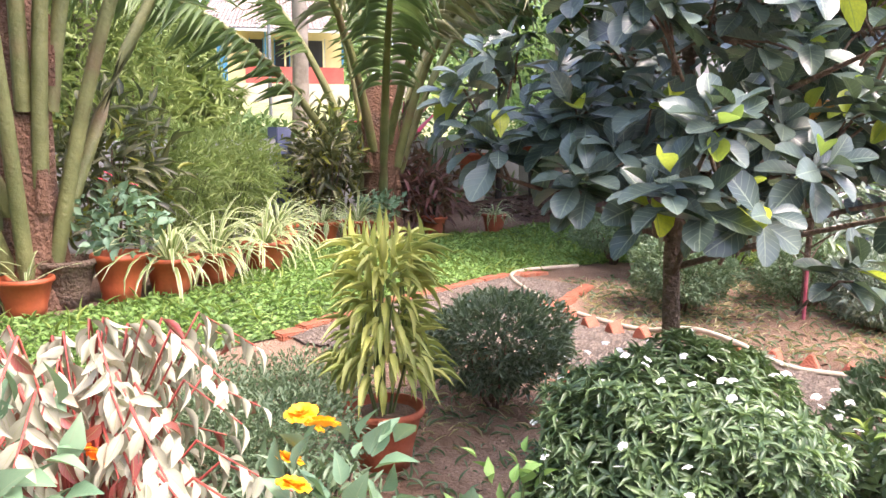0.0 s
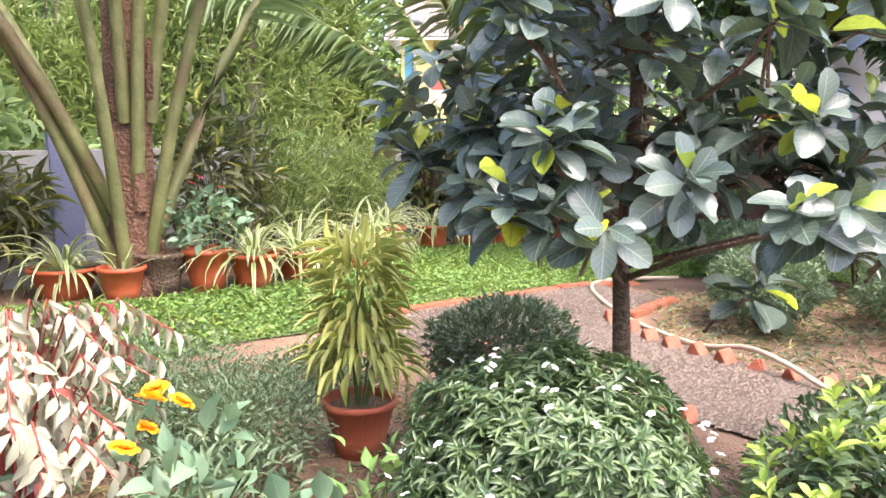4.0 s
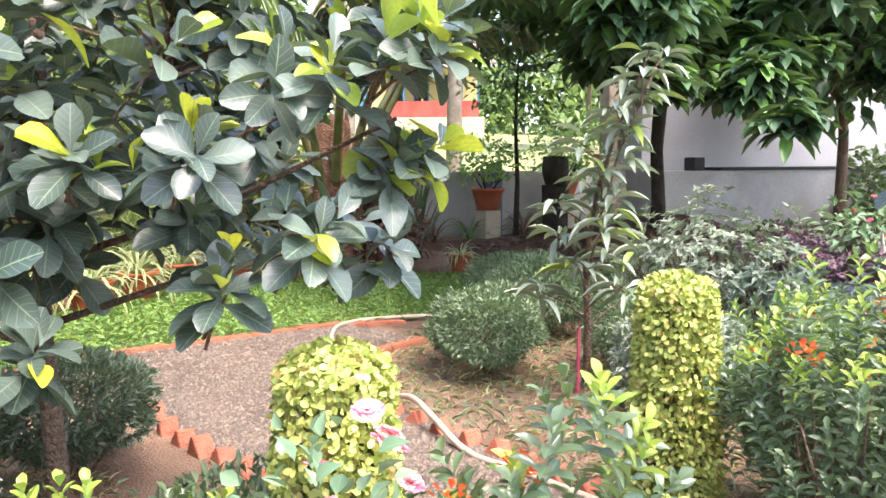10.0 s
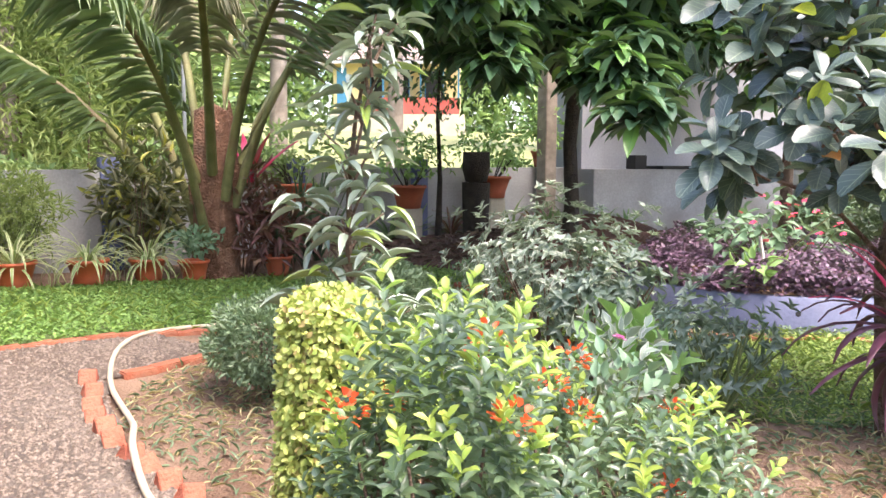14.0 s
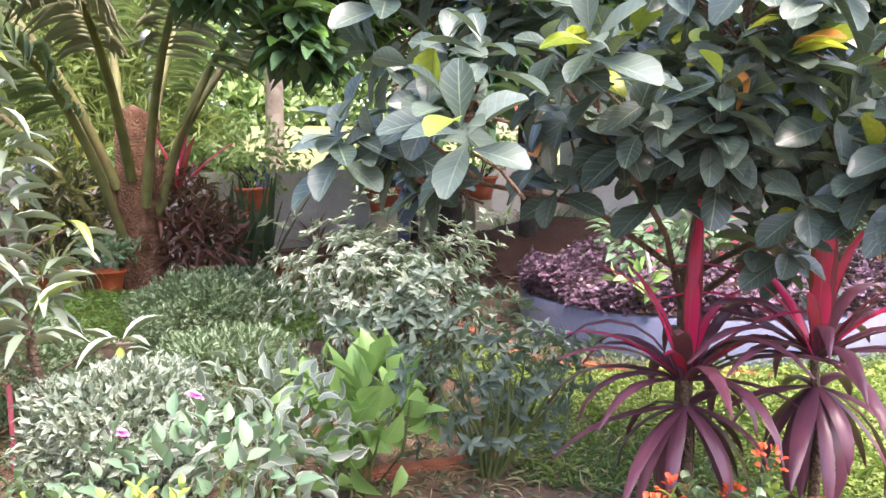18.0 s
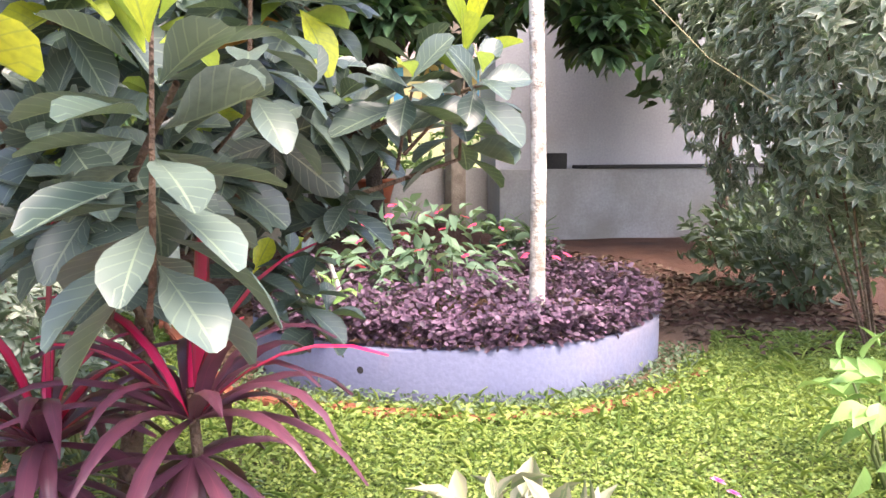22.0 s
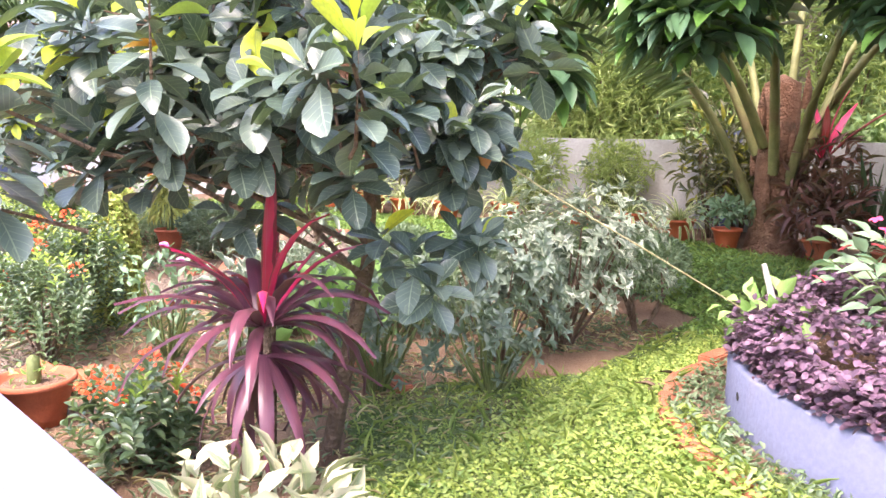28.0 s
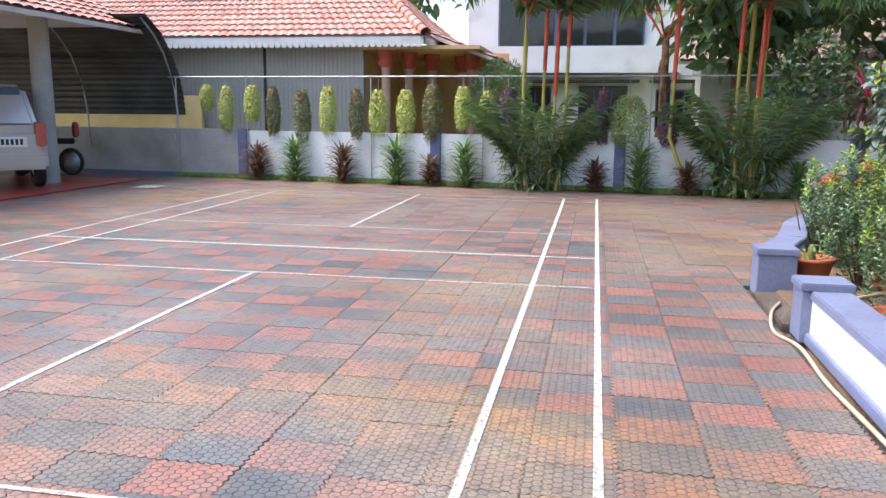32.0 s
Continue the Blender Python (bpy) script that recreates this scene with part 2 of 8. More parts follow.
M_carpaint = surface("silver_car_paint", (0.50, 0.50, 0.50), (0.54, 0.54, 0.54), 2.0, 200, 0.3, None, 1, 0.0, metal=0.6)
M_glass = surface("dark_glass", (0.02, 0.022, 0.025), (0.03, 0.033, 0.036), 2.0, 30, 0.08, None, 1, 0.0)


def paver_mat(name, a, b):
    """Concrete tile with cast hexagon-like cells, moss and dirt in patches over the whole yard."""
    m, nt, bsdf = nodes_of(name)
    rnd = nt.nodes.new("ShaderNodeObjectInfo").outputs["Random"]
    isl = nt.nodes.new("ShaderNodeNewGeometry").outputs["Random Per Island"]
    geo = nt.nodes.new("ShaderNodeNewGeometry").outputs["Position"]
    r = math_node(nt, 'FRACT', math_node(nt, 'ADD', rnd, math_node(nt, 'MULTIPLY', isl, 3.7)))
    col = mix_col(nt, r, a, b)
    # distance to the edge of the cast hexagons, 46 mm across
    sep = nt.nodes.new("ShaderNodeSeparateXYZ")
    nt.links.new(geo, sep.inputs[0])
    px, py = (math_node(nt, 'MULTIPLY', sep.outputs[k], 1 / 0.046) for k in (0, 1))

    def cell(ox, oy):
        u = math_node(nt, 'SUBTRACT', math_node(nt, 'FLOORED_MODULO', math_node(nt, 'ADD', px, ox), 1.0), 0.5)
        v = math_node(nt, 'SUBTRACT', math_node(nt, 'FLOORED_MODULO', math_node(nt, 'ADD', py, oy), 1.732), 0.866)
        u, v = math_node(nt, 'ABSOLUTE', u), math_node(nt, 'ABSOLUTE', v)
        return math_node(nt, 'MAXIMUM', u, math_node(nt, 'ADD', math_node(nt, 'MULTIPLY', u, 0.5), math_node(nt, 'MULTIPLY', v, 0.866)))

    near_cell = math_node(nt, 'MINIMUM', cell(0.0, 0.0), cell(0.5, 0.866))
    gap = nt.nodes.new("ShaderNodeMapRange")
    gap.inputs[1].default_value, gap.inputs[2].default_value = 0.5, 0.44
    nt.links.new(near_cell, gap.inputs[0])
    for sc, lo, hi, tone, amt in ((0.45, 0.50, 0.66, (0.40, 0.26, 0.11), 0.65), (0.8, 0.44, 0.62, (0.36, 0.29, 0.25), 0.5), (1.6, 0.46, 0.72, (0.09, 0.08, 0.075), 0.55), (5.0, 0.46, 0.66, (0.24, 0.17, 0.14), 0.4), (14.0, 0.50, 0.68, (0.07, 0.06, 0.055), 0.5), (70.0, 0.42, 0.64, (0.075, 0.065, 0.06), 0.5)):
        n = nt.nodes.new("ShaderNodeTexNoise")
        n.inputs["Scale"].default_value, n.inputs["Detail"].default_value = sc, 6
        nt.links.new(geo, n.inputs["Vector"])
        mr = nt.nodes.new("ShaderNodeMapRange")
        mr.inputs[1].default_value, mr.inputs[2].default_value, mr.inputs[4].default_value = lo, hi, amt
        nt.links.new(n.outputs[0], mr.inputs[0])
        col = mix_col(nt, mr.outputs[0], col, tone)
    col = mix_col(nt, math_node(nt, 'MULTIPLY', math_node(nt, 'SUBTRACT', 1.0, gap.outputs[0]), 0.6), col, (0.05, 0.043, 0.038))
    nt.links.new(col, bsdf.inputs["Base Color"])
    bsdf.inputs["Roughness"].default_value = 0.48
    bump(nt, bsdf, gap.outputs[0], 0.9, 0.006)
    return m


M_paver_red = paver_mat("paver_red", (0.29, 0.105, 0.075), (0.42, 0.175, 0.13))
M_paver_grey = paver_mat("paver_grey", (0.085, 0.09, 0.10), (0.185, 0.182, 0.18))

L_jack = leaf_mat("jack_leaf", (0.02, 0.045, 0.034), (0.095, 0.135, 0.108), 0.38, (0.26, 0.33, 0.22), single=True, thin=0.10, veins=7, coat=0.25, relief=0.8)
L_jacknew = leaf_mat("young_jack_leaf", (0.22, 0.34, 0.05), (0.58, 0.60, 0.03), 0.33, (0.30, 0.40, 0.10), single=True, thin=0.35, veins=7)
L_jackold = leaf_mat("old_jack_leaf", (0.42, 0.12, 0.02), (0.55, 0.24, 0.04), 0.45, (0.5, 0.3, 0.1), single=True, thin=0.3, veins=7)
L_jackj = leaf_mat("jack_leaf_far", (0.02, 0.045, 0.034), (0.095, 0.135, 0.108), 0.38, (0.26, 0.33, 0.22), thin=0.10, veins=7, coat=0.25, relief=0.8)
L_mango = leaf_mat("mango_leaf", (0.018, 0.05, 0.025), (0.06, 0.135, 0.055), 0.34, (0.08, 0.16, 0.06), thin=0.15, young=((0.12, 0.26, 0.05), 0.8))
# sapling greens raised pale: the sky's reflection on the leaf tops, as base colour
L_sapling = leaf_mat("sapling_leaf", (0.12, 0.165, 0.11), (0.30, 0.35, 0.26), 0.26, (0.28, 0.33, 0.18), thin=0.12, young=((0.26, 0.36, 0.06), 0.9), coat=0.6)
L_bush = leaf_mat("bush_leaf", (0.07, 0.125, 0.06), (0.16, 0.22, 0.12), 0.45, None)
L_darkbush = leaf_mat("dark_bush_leaf", (0.04, 0.07, 0.042), (0.10, 0.14, 0.085), 0.45, None)
L_greybush = leaf_mat("grey_bush_leaf", (0.10, 0.14, 0.10), (0.27, 0.33, 0.25), 0.4, None, margin=(0.50, 0.53, 0.44), edge=0.36)
L_palegrey = leaf_mat("pale_shrub_leaf", (0.10, 0.145, 0.10), (0.25, 0.30, 0.21), 0.36, None, margin=(0.50, 0.53, 0.42), edge=0.36)
L_ixora = leaf_mat("ixora_leaf", (0.04, 0.08, 0.04), (0.12, 0.18, 0.08), 0.3, (0.17, 0.24, 0.10), coat=0.5)
L_ixnew = leaf_mat("young_ixora_leaf", (0.20, 0.32, 0.05), (0.35, 0.42, 0.07), 0.35, None, thin=0.35)
L_topiary = leaf_mat("topiary_leaf", (0.26, 0.34, 0.07), (0.56, 0.56, 0.17), 0.5, None, young=((0.36, 0.27, 0.10), 0.9))
L_gardenia = leaf_mat("gardenia_leaf", (0.03, 0.07, 0.03), (0.15, 0.225, 0.085), 0.33, (0.14, 0.22, 0.09))
L_bamboo = leaf_mat("bamboo_leaf", (0.24, 0.28, 0.06), (0.48, 0.47, 0.12), 0.45, (0.45, 0.42, 0.18))
L_spider = leaf_mat("spider_leaf", (0.13, 0.20, 0.05), (0.22, 0.28, 0.08), 0.4, None, margin=(0.60, 0.60, 0.36), edge=0.27)
L_white = leaf_mat("cream_leaf", (0.10, 0.16, 0.08), (0.30, 0.32, 0.18), 0.45, (0.40, 0.42, 0.24), thin=0.15, margin=(0.36, 0.35, 0.24), edge=0.17)
L_whitered = leaf_mat("cream_red_leaf", (0.27, 0.27, 0.19), (0.44, 0.41, 0.31), 0.45, (0.34, 0.38, 0.18), thin=0.15, young=((0.30, 0.05, 0.05), 0.90))
L_cord = leaf_mat("cordyline_leaf", (0.045, 0.01, 0.024), (0.14, 0.04, 0.065), 0.3, (0.20, 0.06, 0.09), thin=0.10, veins=0.5)
L_cordpink = leaf_mat("cordyline_pink_leaf", (0.50, 0.01, 0.07), (0.68, 0.02, 0.13), 0.35, (0.66, 0.12, 0.24), thin=0.25, veins=0.5, margin=(0.24, 0.015, 0.05), edge=0.36, sky_lift=0.0)
L_purple = leaf_mat("purple_leaf", (0.045, 0.021, 0.042), (0.17, 0.09, 0.14), 0.45, None, thin=0.12)
L_lime = leaf_mat("lime_leaf", (0.14, 0.28, 0.06), (0.26, 0.42, 0.12), 0.45, (0.35, 0.48, 0.2))
L_broad = leaf_mat("broad_leaf", (0.09, 0.18, 0.10), (0.18, 0.28, 0.16), 0.5, (0.25, 0.33, 0.2))
L_bluish = leaf_mat("bluish_leaf", (0.055, 0.09, 0.068), (0.16, 0.21, 0.165), 0.45, None)
L_weed = leaf_mat("weed_leaf", (0.06, 0.11, 0.05), (0.15, 0.20, 0.11), 0.5, None)
L_grass = leaf_mat("lawn_leaf", (0.08, 0.17, 0.03), (0.20, 0.32, 0.07), 0.5, None, thin=0.3)
# yellower, brighter copy of the lawn leaf, with sunlight mixed into its colour
L_grass2 = leaf_mat("sun_toned_lawn_leaf", (0.10, 0.18, 0.03), (0.31, 0.375, 0.08), 0.5, None, thin=0.3)
L_palm = leaf_mat("palm_leaf", (0.08, 0.13, 0.05), (0.18, 0.24, 0.09), 0.4, None, thin=0.25)
L_oldpalm = leaf_mat("old_palm_leaf", (0.16, 0.16, 0.09), (0.32, 0.30, 0.19), 0.6, None, thin=0.2)
L_areca = leaf_mat("areca_leaf", (0.06, 0.12, 0.04), (0.16, 0.25, 0.08), 0.4, None, thin=0.25)
L_waxpalm = leaf_mat("wax_palm_leaf", (0.035, 0.07, 0.03), (0.13, 0.20, 0.075), 0.4, None, thin=0.2)
L_croton = leaf_mat("croton_leaf", (0.03, 0.035, 0.02), (0.10, 0.10, 0.035), 0.35, (0.3, 0.26, 0.05), young=((0.35, 0.34, 0.05), 0.85))
L_redcroton = leaf_mat("red_croton_leaf", (0.07, 0.02, 0.022), (0.17, 0.055, 0.045), 0.35, (0.25, 0.08, 0.06))
L_snake = leaf_mat("snake_plant_leaf", (0.022, 0.045, 0.025), (0.05, 0.085, 0.045), 0.4, None, veins=14)
L_back = leaf_mat("thicket_leaf", (0.09, 0.16, 0.055), (0.28, 0.38, 0.13), 0.55, None, thin=0.35)
L_backdark = leaf_mat("deep_thicket_leaf", (0.04, 0.075, 0.035), (0.12, 0.17, 0.075), 0.55, None, thin=0.2)
L_fern = leaf_mat("feathery_leaf", (0.16, 0.22, 0.06), (0.28, 0.33, 0.11), 0.5, None, thin=0.3)
L_straw = leaf_mat("dry_grass", (0.30, 0.24, 0.11), (0.50, 0.44, 0.25), 0.7, None, thin=0.2)
F_orange = leaf_mat("orange_petal", (0.80, 0.16, 0.01), (0.90, 0.30, 0.01), 0.6, None, thin=0.2, sky_lift=0.0)
F_yellow = leaf_mat("yellow_petal", (0.88, 0.38, 0.01), (0.92, 0.52, 0.02), 0.6, None, thin=0.2, sky_lift=0.0)
F_red = leaf_mat("red_petal", (0.72, 0.06, 0.02), (0.85, 0.16, 0.06), 0.6, None, thin=0.2, sky_lift=0.0)
F_pink = leaf_mat("pink_petal", (0.78, 0.03, 0.10), (0.88, 0.12, 0.24), 0.6, None, thin=0.2, sky_lift=0.0)
F_white = leaf_mat("white_petal", (0.80, 0.80, 0.76), (0.88, 0.87, 0.84), 0.6, None, thin=0.2, sky_lift=0.0)
F_mauve = leaf_mat("mauve_petal", (0.70, 0.22, 0.55), (0.80, 0.40, 0.66), 0.6, None, thin=0.2, sky_lift=0.0)
F_rose = leaf_mat("rose_petal", (0.78, 0.62, 0.62), (0.80, 0.05, 0.20), 0.6, None, thin=0.2, sky_lift=0.0)


# ---- mesh helpers ----
CLUMPS = {"foliage", "young_foliage", "upper_foliage", "base_foliage", "trailing_foliage", "stem_clump", "cane_clump", "frond_blade", "seedling_tuft", "young_shoot", "crown", "tile_slope"}


def mesh_of(name, V, F, UV=None, smooth=True):
    V, F = np.asarray(V, float), np.asarray(F, int)
    k = F.shape[1]
    me = bpy.data.meshes.new(name)
    me.vertices.add(len(V))
    me.vertices.foreach_set("co", V.ravel())
    me.loops.add(F.size)
    me.loops.foreach_set("vertex_index", F.ravel())
    me.polygons.add(len(F))
    me.polygons.foreach_set("loop_start", np.arange(len(F)) * k)
    me.polygons.foreach_set("use_smooth", np.full(len(F), smooth))
    me.update(calc_edges=True)
    if UV is not None:
        lay = me.uv_layers.new(name="UVMap")
        lay.data.foreach_set("uv", np.asarray(UV, float)[F.ravel()].ravel())
    return me


def thing(name, x, y, z, label, category, group="", turn=0.0, kind=""):
    ob = new(name)
    ob.empty_display_size = 0.1
    ob.matrix_basis = pose(x, y, z, 0, 0, turn)
    return tagged(ob, label, category, group, kind)


def part(name, data, material, parent, label="", loc=None):
    """Links a mesh (or a bmesh, or arrays) as one object under a thing or a part."""
    if isinstance(data, bmesh.types.BMesh):
        me = bpy.data.meshes.new(name)
        data.to_mesh(me)
        data.free()
    elif isinstance(data, tuple):
        me = mesh_of(name, *data)
    else:
        me = data
    if material and not me.materials:
        me.materials.append(material)
    ob = new(name, me)
    ob.parent = parent
    if loc is not None:
        ob.matrix_basis = loc if isinstance(loc, Matrix) else Matrix.Translation(loc)
    if label:
        ob["label"] = label
    if name in CLUMPS:
        ob["kind"] = "stuff"
    return ob


def join(*items):
    V, F, U, n = [], [], [], 0
    for v, f, u in items:
        V.append(v), F.append(np.asarray(f) + n), U.append(u)
        n += len(v)
    return np.concatenate(V), np.concatenate(F), np.concatenate(U)


def box(bm, x0, y0, z0, x1, y1, z1, bevel=0.0):
    r = bmesh.ops.create_cube(bm, size=1.0, matrix=Matrix.LocRotScale(((x0 + x1) / 2, (y0 + y1) / 2, (z0 + z1) / 2), None, (x1 - x0, y1 - y0, z1 - z0)))
    if bevel:
        vs = set(r["verts"])
        bmesh.ops.bevel(bm, geom=[e for e in bm.edges if e.verts[0] in vs and e.verts[1] in vs], offset=bevel, segments=2, affect='EDGES')
    return bm


def box_bm(*a, bevel=0.0):
    return box(bmesh.new(), *a, bevel=bevel)


def lathe(profile, seg=24):
    """A turned shape from (radius, height) pairs, as arrays."""
    V = [(r * math.cos(2 * math.pi * k / seg), r * math.sin(2 * math.pi * k / seg), z) for r, z in profile for k in range(seg)]
    F = [(i * seg + k, i * seg + (k + 1) % seg, (i + 1) * seg + (k + 1) % seg, (i + 1) * seg + k) for i in range(len(profile) - 1) for k in range(seg)]
    return np.array(V), np.array(F), np.zeros((len(V), 2))


def tube(pts, radii, sides=7):
    """A tapering limb along points, as arrays."""
    pts = np.asarray(pts, float)
    radii = np.broadcast_to(np.asarray(radii, float), (len(pts),)) if np.ndim(radii) else np.full(len(pts), radii)
    d = np.gradient(pts, axis=0)
    d /= np.linalg.norm(d, axis=1)[:, None] + 1e-9
    ref = np.where(np.abs(d[:, 2:3]) > 0.9, [[1.0, 0, 0]], [[0, 0, 1.0]])
    x = np.cross(d, ref)
    x /= np.linalg.norm(x, axis=1)[:, None]
    y = np.cross(d, x)
    a = np.arange(sides) * 2 * math.pi / sides
    V = pts[:, None] + radii[:, None, None] * (x[:, None] * np.cos(a)[None, :, None] + y[:, None] * np.sin(a)[None, :, None])
    n = len(pts)
    i, k = np.meshgrid(np.arange(n - 1), np.arange(sides), indexing="ij")
    F = np.stack([i * sides + k, i * sides + (k + 1) % sides, (i + 1) * sides + (k + 1) % sides, (i + 1) * sides + k], -1).reshape(-1, 4)
    V = V.reshape(-1, 3)
    return V, F, np.zeros((len(V), 2))


def blade(widths, curl=0.25, fold=0.12, cup=0.0):
    """A leaf of length and width 1 along +y, from its width at even steps."""
    n = len(widths)
    V, U = [], []
    for i, w in enumerate(widths):
        v = i / (n - 1)
        z = -curl * v * v + cup * math.sin(math.pi * v)
        for s in (-1, 0, 1):
            V.append((s * w / 2, v, z + abs(s) * fold * w))
            U.append((0.5 + s * 0.5, v))
    F = [(3 * i + k, 3 * i + k + 1, 3 * i + k + 4, 3 * i + k + 3) for i in range(n - 1) for k in (0, 1)]
    return np.array(V), np.array(F), np.array(U)


T_obov = blade((0.06, 0.45, 0.82, 1.0, 0.85, 0.15), 0.18, 0.14)
T_ovate = blade((0.08, 0.85, 1.0, 0.55, 0.04), 0.25, 0.15)
T_small = blade((0.1, 1.0, 0.1), 0.2, 0.18)
T_lance = blade((0.1, 0.8, 1.0, 0.6, 0.05), 0.45, 0.15)
T_strap = blade((0.5, 0.85, 1.0, 0.95, 0.75, 0.45, 0.04), 0.0, 0.16)
T_round = blade((0.2, 0.9, 1.0, 0.3), 0.15, 0.12)
T_petal = blade((0.25, 1.0, 0.75), 0.25, 0.2)


def unit(a):
    return a / (np.linalg.norm(a, axis=-1, keepdims=True) + 1e-9)


def leaves(tpl, P, D, N, L, W):
    """Many leaves of one template: places, ways, face normals, lengths and widths."""
    tv, tf, tu = tpl
    P, D, N = (np.asarray(a, float) for a in (P, D, N))
    n = len(P)
    L, W = np.broadcast_to(L, (n,)), np.broadcast_to(W, (n,))
    y = unit(D)
    x = unit(np.cross(y, N))
    z = np.cross(x, y)
    V = P[:, None] + (tv[:, 0][None] * W[:, None])[..., None] * x[:, None] + (tv[:, 1][None] * L[:, None])[..., None] * y[:, None] + (tv[:, 2][None] * L[:, None])[..., None] * z[:, None]
    F = tf[None] + (np.arange(n) * len(tv))[:, None, None]
    return V.reshape(-1, 3), F.reshape(-1, 4), np.tile(tu, (n, 1))


def rand_dirs(rng, n):
    return unit(rng.normal(size=(n, 3)))


def shell(rng, n, rx, ry, rz, fill=0.35, lump=0.15):
    """Places through an uneven ellipsoid, most of them near its skin, and the ways out of it."""
    d = rand_dirs(rng, n)
    r = 1 - fill * rng.random(n) ** 2
    ph = rng.random(6) * 6.28
    r *= 1 + lump * (np.sin(3 * d[:, 0] + 5 * d[:, 1] + ph[0]) + np.sin(6 * d[:, 2] + 4 * d[:, 0] + ph[1]) + np.sin(9 * d[:, 1] - 7 * d[:, 2] + ph[2])) / 2
    return d * r[:, None] * (rx, ry, rz), d


def smooth(a, b, v):
    u = np.clip((v - a) / (b - a), 0, 1)
    return u * u * (3 - 2 * u)


# ---- the lie of the land ----
WALL_X = np.array([-9.0, -5.6, -4.7, -4.35, -3.4, -2.2, -1.1, -0.33, 1.0, 3.94, 3.97, 14.0])
WALL_Y = np.array([9.5, 5.6, 4.45, 3.85, 2.65, 2.05, 1.75, 1.42, 1.42, 1.42, 1.28, 1.28])


def wall_y(x):
    return np.interp(x, WALL_X, WALL_Y)


def gz(x, y):
    """Height of the garden's soil."""
    x, y = np.asarray(x, float), np.asarray(y, float)
    z = 0.05 + 0.28 * smooth(4.9, 6.8, y) * smooth(3.0, -2.5, x) + 0.012 * np.sin(3.1 * x + 1.3 * y) * np.sin(2.3 * y - 0.8 * x)
    z = z + 0.30 * np.exp(-(((x - 6.3) / 1.7) ** 2 + ((y - 9.2) / 1.6) ** 2))
    z = z + 0.13 * smooth(2.0, 3.2, y) * smooth(2.7, 3.9, x) + 0.11 * np.exp(-(((x - 0.58) / 0.4) ** 2 + ((y - 4.15) / 0.4) ** 2))
    return z


def gzf(x, y):
    return float(gz(x, y))


def inside(poly, x, y):
    poly = np.asarray(poly, float)
    hit = np.zeros(np.shape(x), bool)
    for (x0, y0), (x1, y1) in zip(poly, np.roll(poly, -1, 0)):
        c = (y0 > y) != (y1 > y)
        hit ^= c & (x < (x1 - x0) * (y - y0) / (y1 - y0 + 1e-12) + x0)
    return hit


LAWN = ((-5.6, 6.4), (-3.6, 5.95), (-2.52, 6.05), (-1.7, 6.21), (-1.1, 6.29), (-0.5, 6.37), (0.15, 6.43), (0.7, 6.5), (1.2, 6.6), (2.0, 6.45), (2.7, 6.1), (2.78, 5.4), (2.95, 4.3), (2.5, 3.7), (2.4, 3.1),
        (3.4, 2.2), (3.4, 1.6), (4.1, 1.6), (4.1, 1.33), (8.5, 1.33), (8.5, 3.3), (6.9, 4.3), (6.6, 3.9), (5.6, 3.4), (4.3, 3.6), (3.55, 4.2), (3.3, 5.2), (3.4, 6.0), (4.0, 7.0), (3.6, 8.6), (2.4, 9.4), (1.0, 9.2), (-0.7, 8.75), (-1.4, 7.75), (-2.1, 7.2), (-3.4, 7.05), (-5.2, 7.5))
GRAVEL = ((-2.5, 6.0), (-1.7, 6.16), (-1.1, 6.24), (-0.5, 6.32), (0.15, 6.38), (0.5, 5.9), (-0.35, 5.62), (-0.45, 4.6), (-0.33, 3.2), (-0.1, 2.0), (0.0, 1.55), (0.8, 1.55), (0.6, 2.2), (-1.1, 2.6), (-1.4, 3.3), (-1.45, 4.1), (-1.62, 5.1), (-2.1, 5.5))


def sheet(poly, step, lift):
    """A patch of the garden's ground inside a polygon, laid just over the soil."""
    p = np.asarray(poly)
    xs, ys = np.arange(p[:, 0].min(), p[:, 0].max() + step, step), np.arange(p[:, 1].min(), p[:, 1].max() + step, step)
    X, Y = np.meshgrid(xs, ys, indexing="ij")
    V = np.stack([X, Y, gz(X, Y) + lift], -1).reshape(-1, 3)
    i, k = np.meshgrid(np.arange(len(xs) - 1), np.arange(len(ys) - 1), indexing="ij")
    i, k = i.ravel(), k.ravel()
    keep = inside(poly, xs[i] + step / 2, ys[k] + step / 2)
    i, k = i[keep], k[keep]
    m = len(ys)
    return V, np.stack([i * m + k, (i + 1) * m + k, (i + 1) * m + k + 1, i * m + k + 1], -1)


def structure(name, data, material, label, category):
    ob = part(name, data, material, None)
    return tagged(ob, label, category, kind="structure")


bm = bmesh.new()
bmesh.ops.create_grid(bm, x_segments=2, y_segments=2, size=900, matrix=Matrix.Translation((0, 0, -0.16)))
structure("ground", bm, M_field, "rough green ground round the compound", "ground")

# garden soil
step = 0.14
xs, ys = np.arange(-9.0, 16.0, step), np.arange(1.3, 13.6, step)
X, Y = np.meshgrid(xs, ys, indexing="ij")
wl = wall_y(X)
Z = np.where(Y > wl, gz(X, Y), -0.1)
Vg = np.stack([X, Y, Z], -1).reshape(-1, 3)
i, k = (a.ravel() for a in np.meshgrid(np.arange(len(xs) - 1), np.arange(len(ys) - 1), indexing="ij"))
m_ = len(ys)
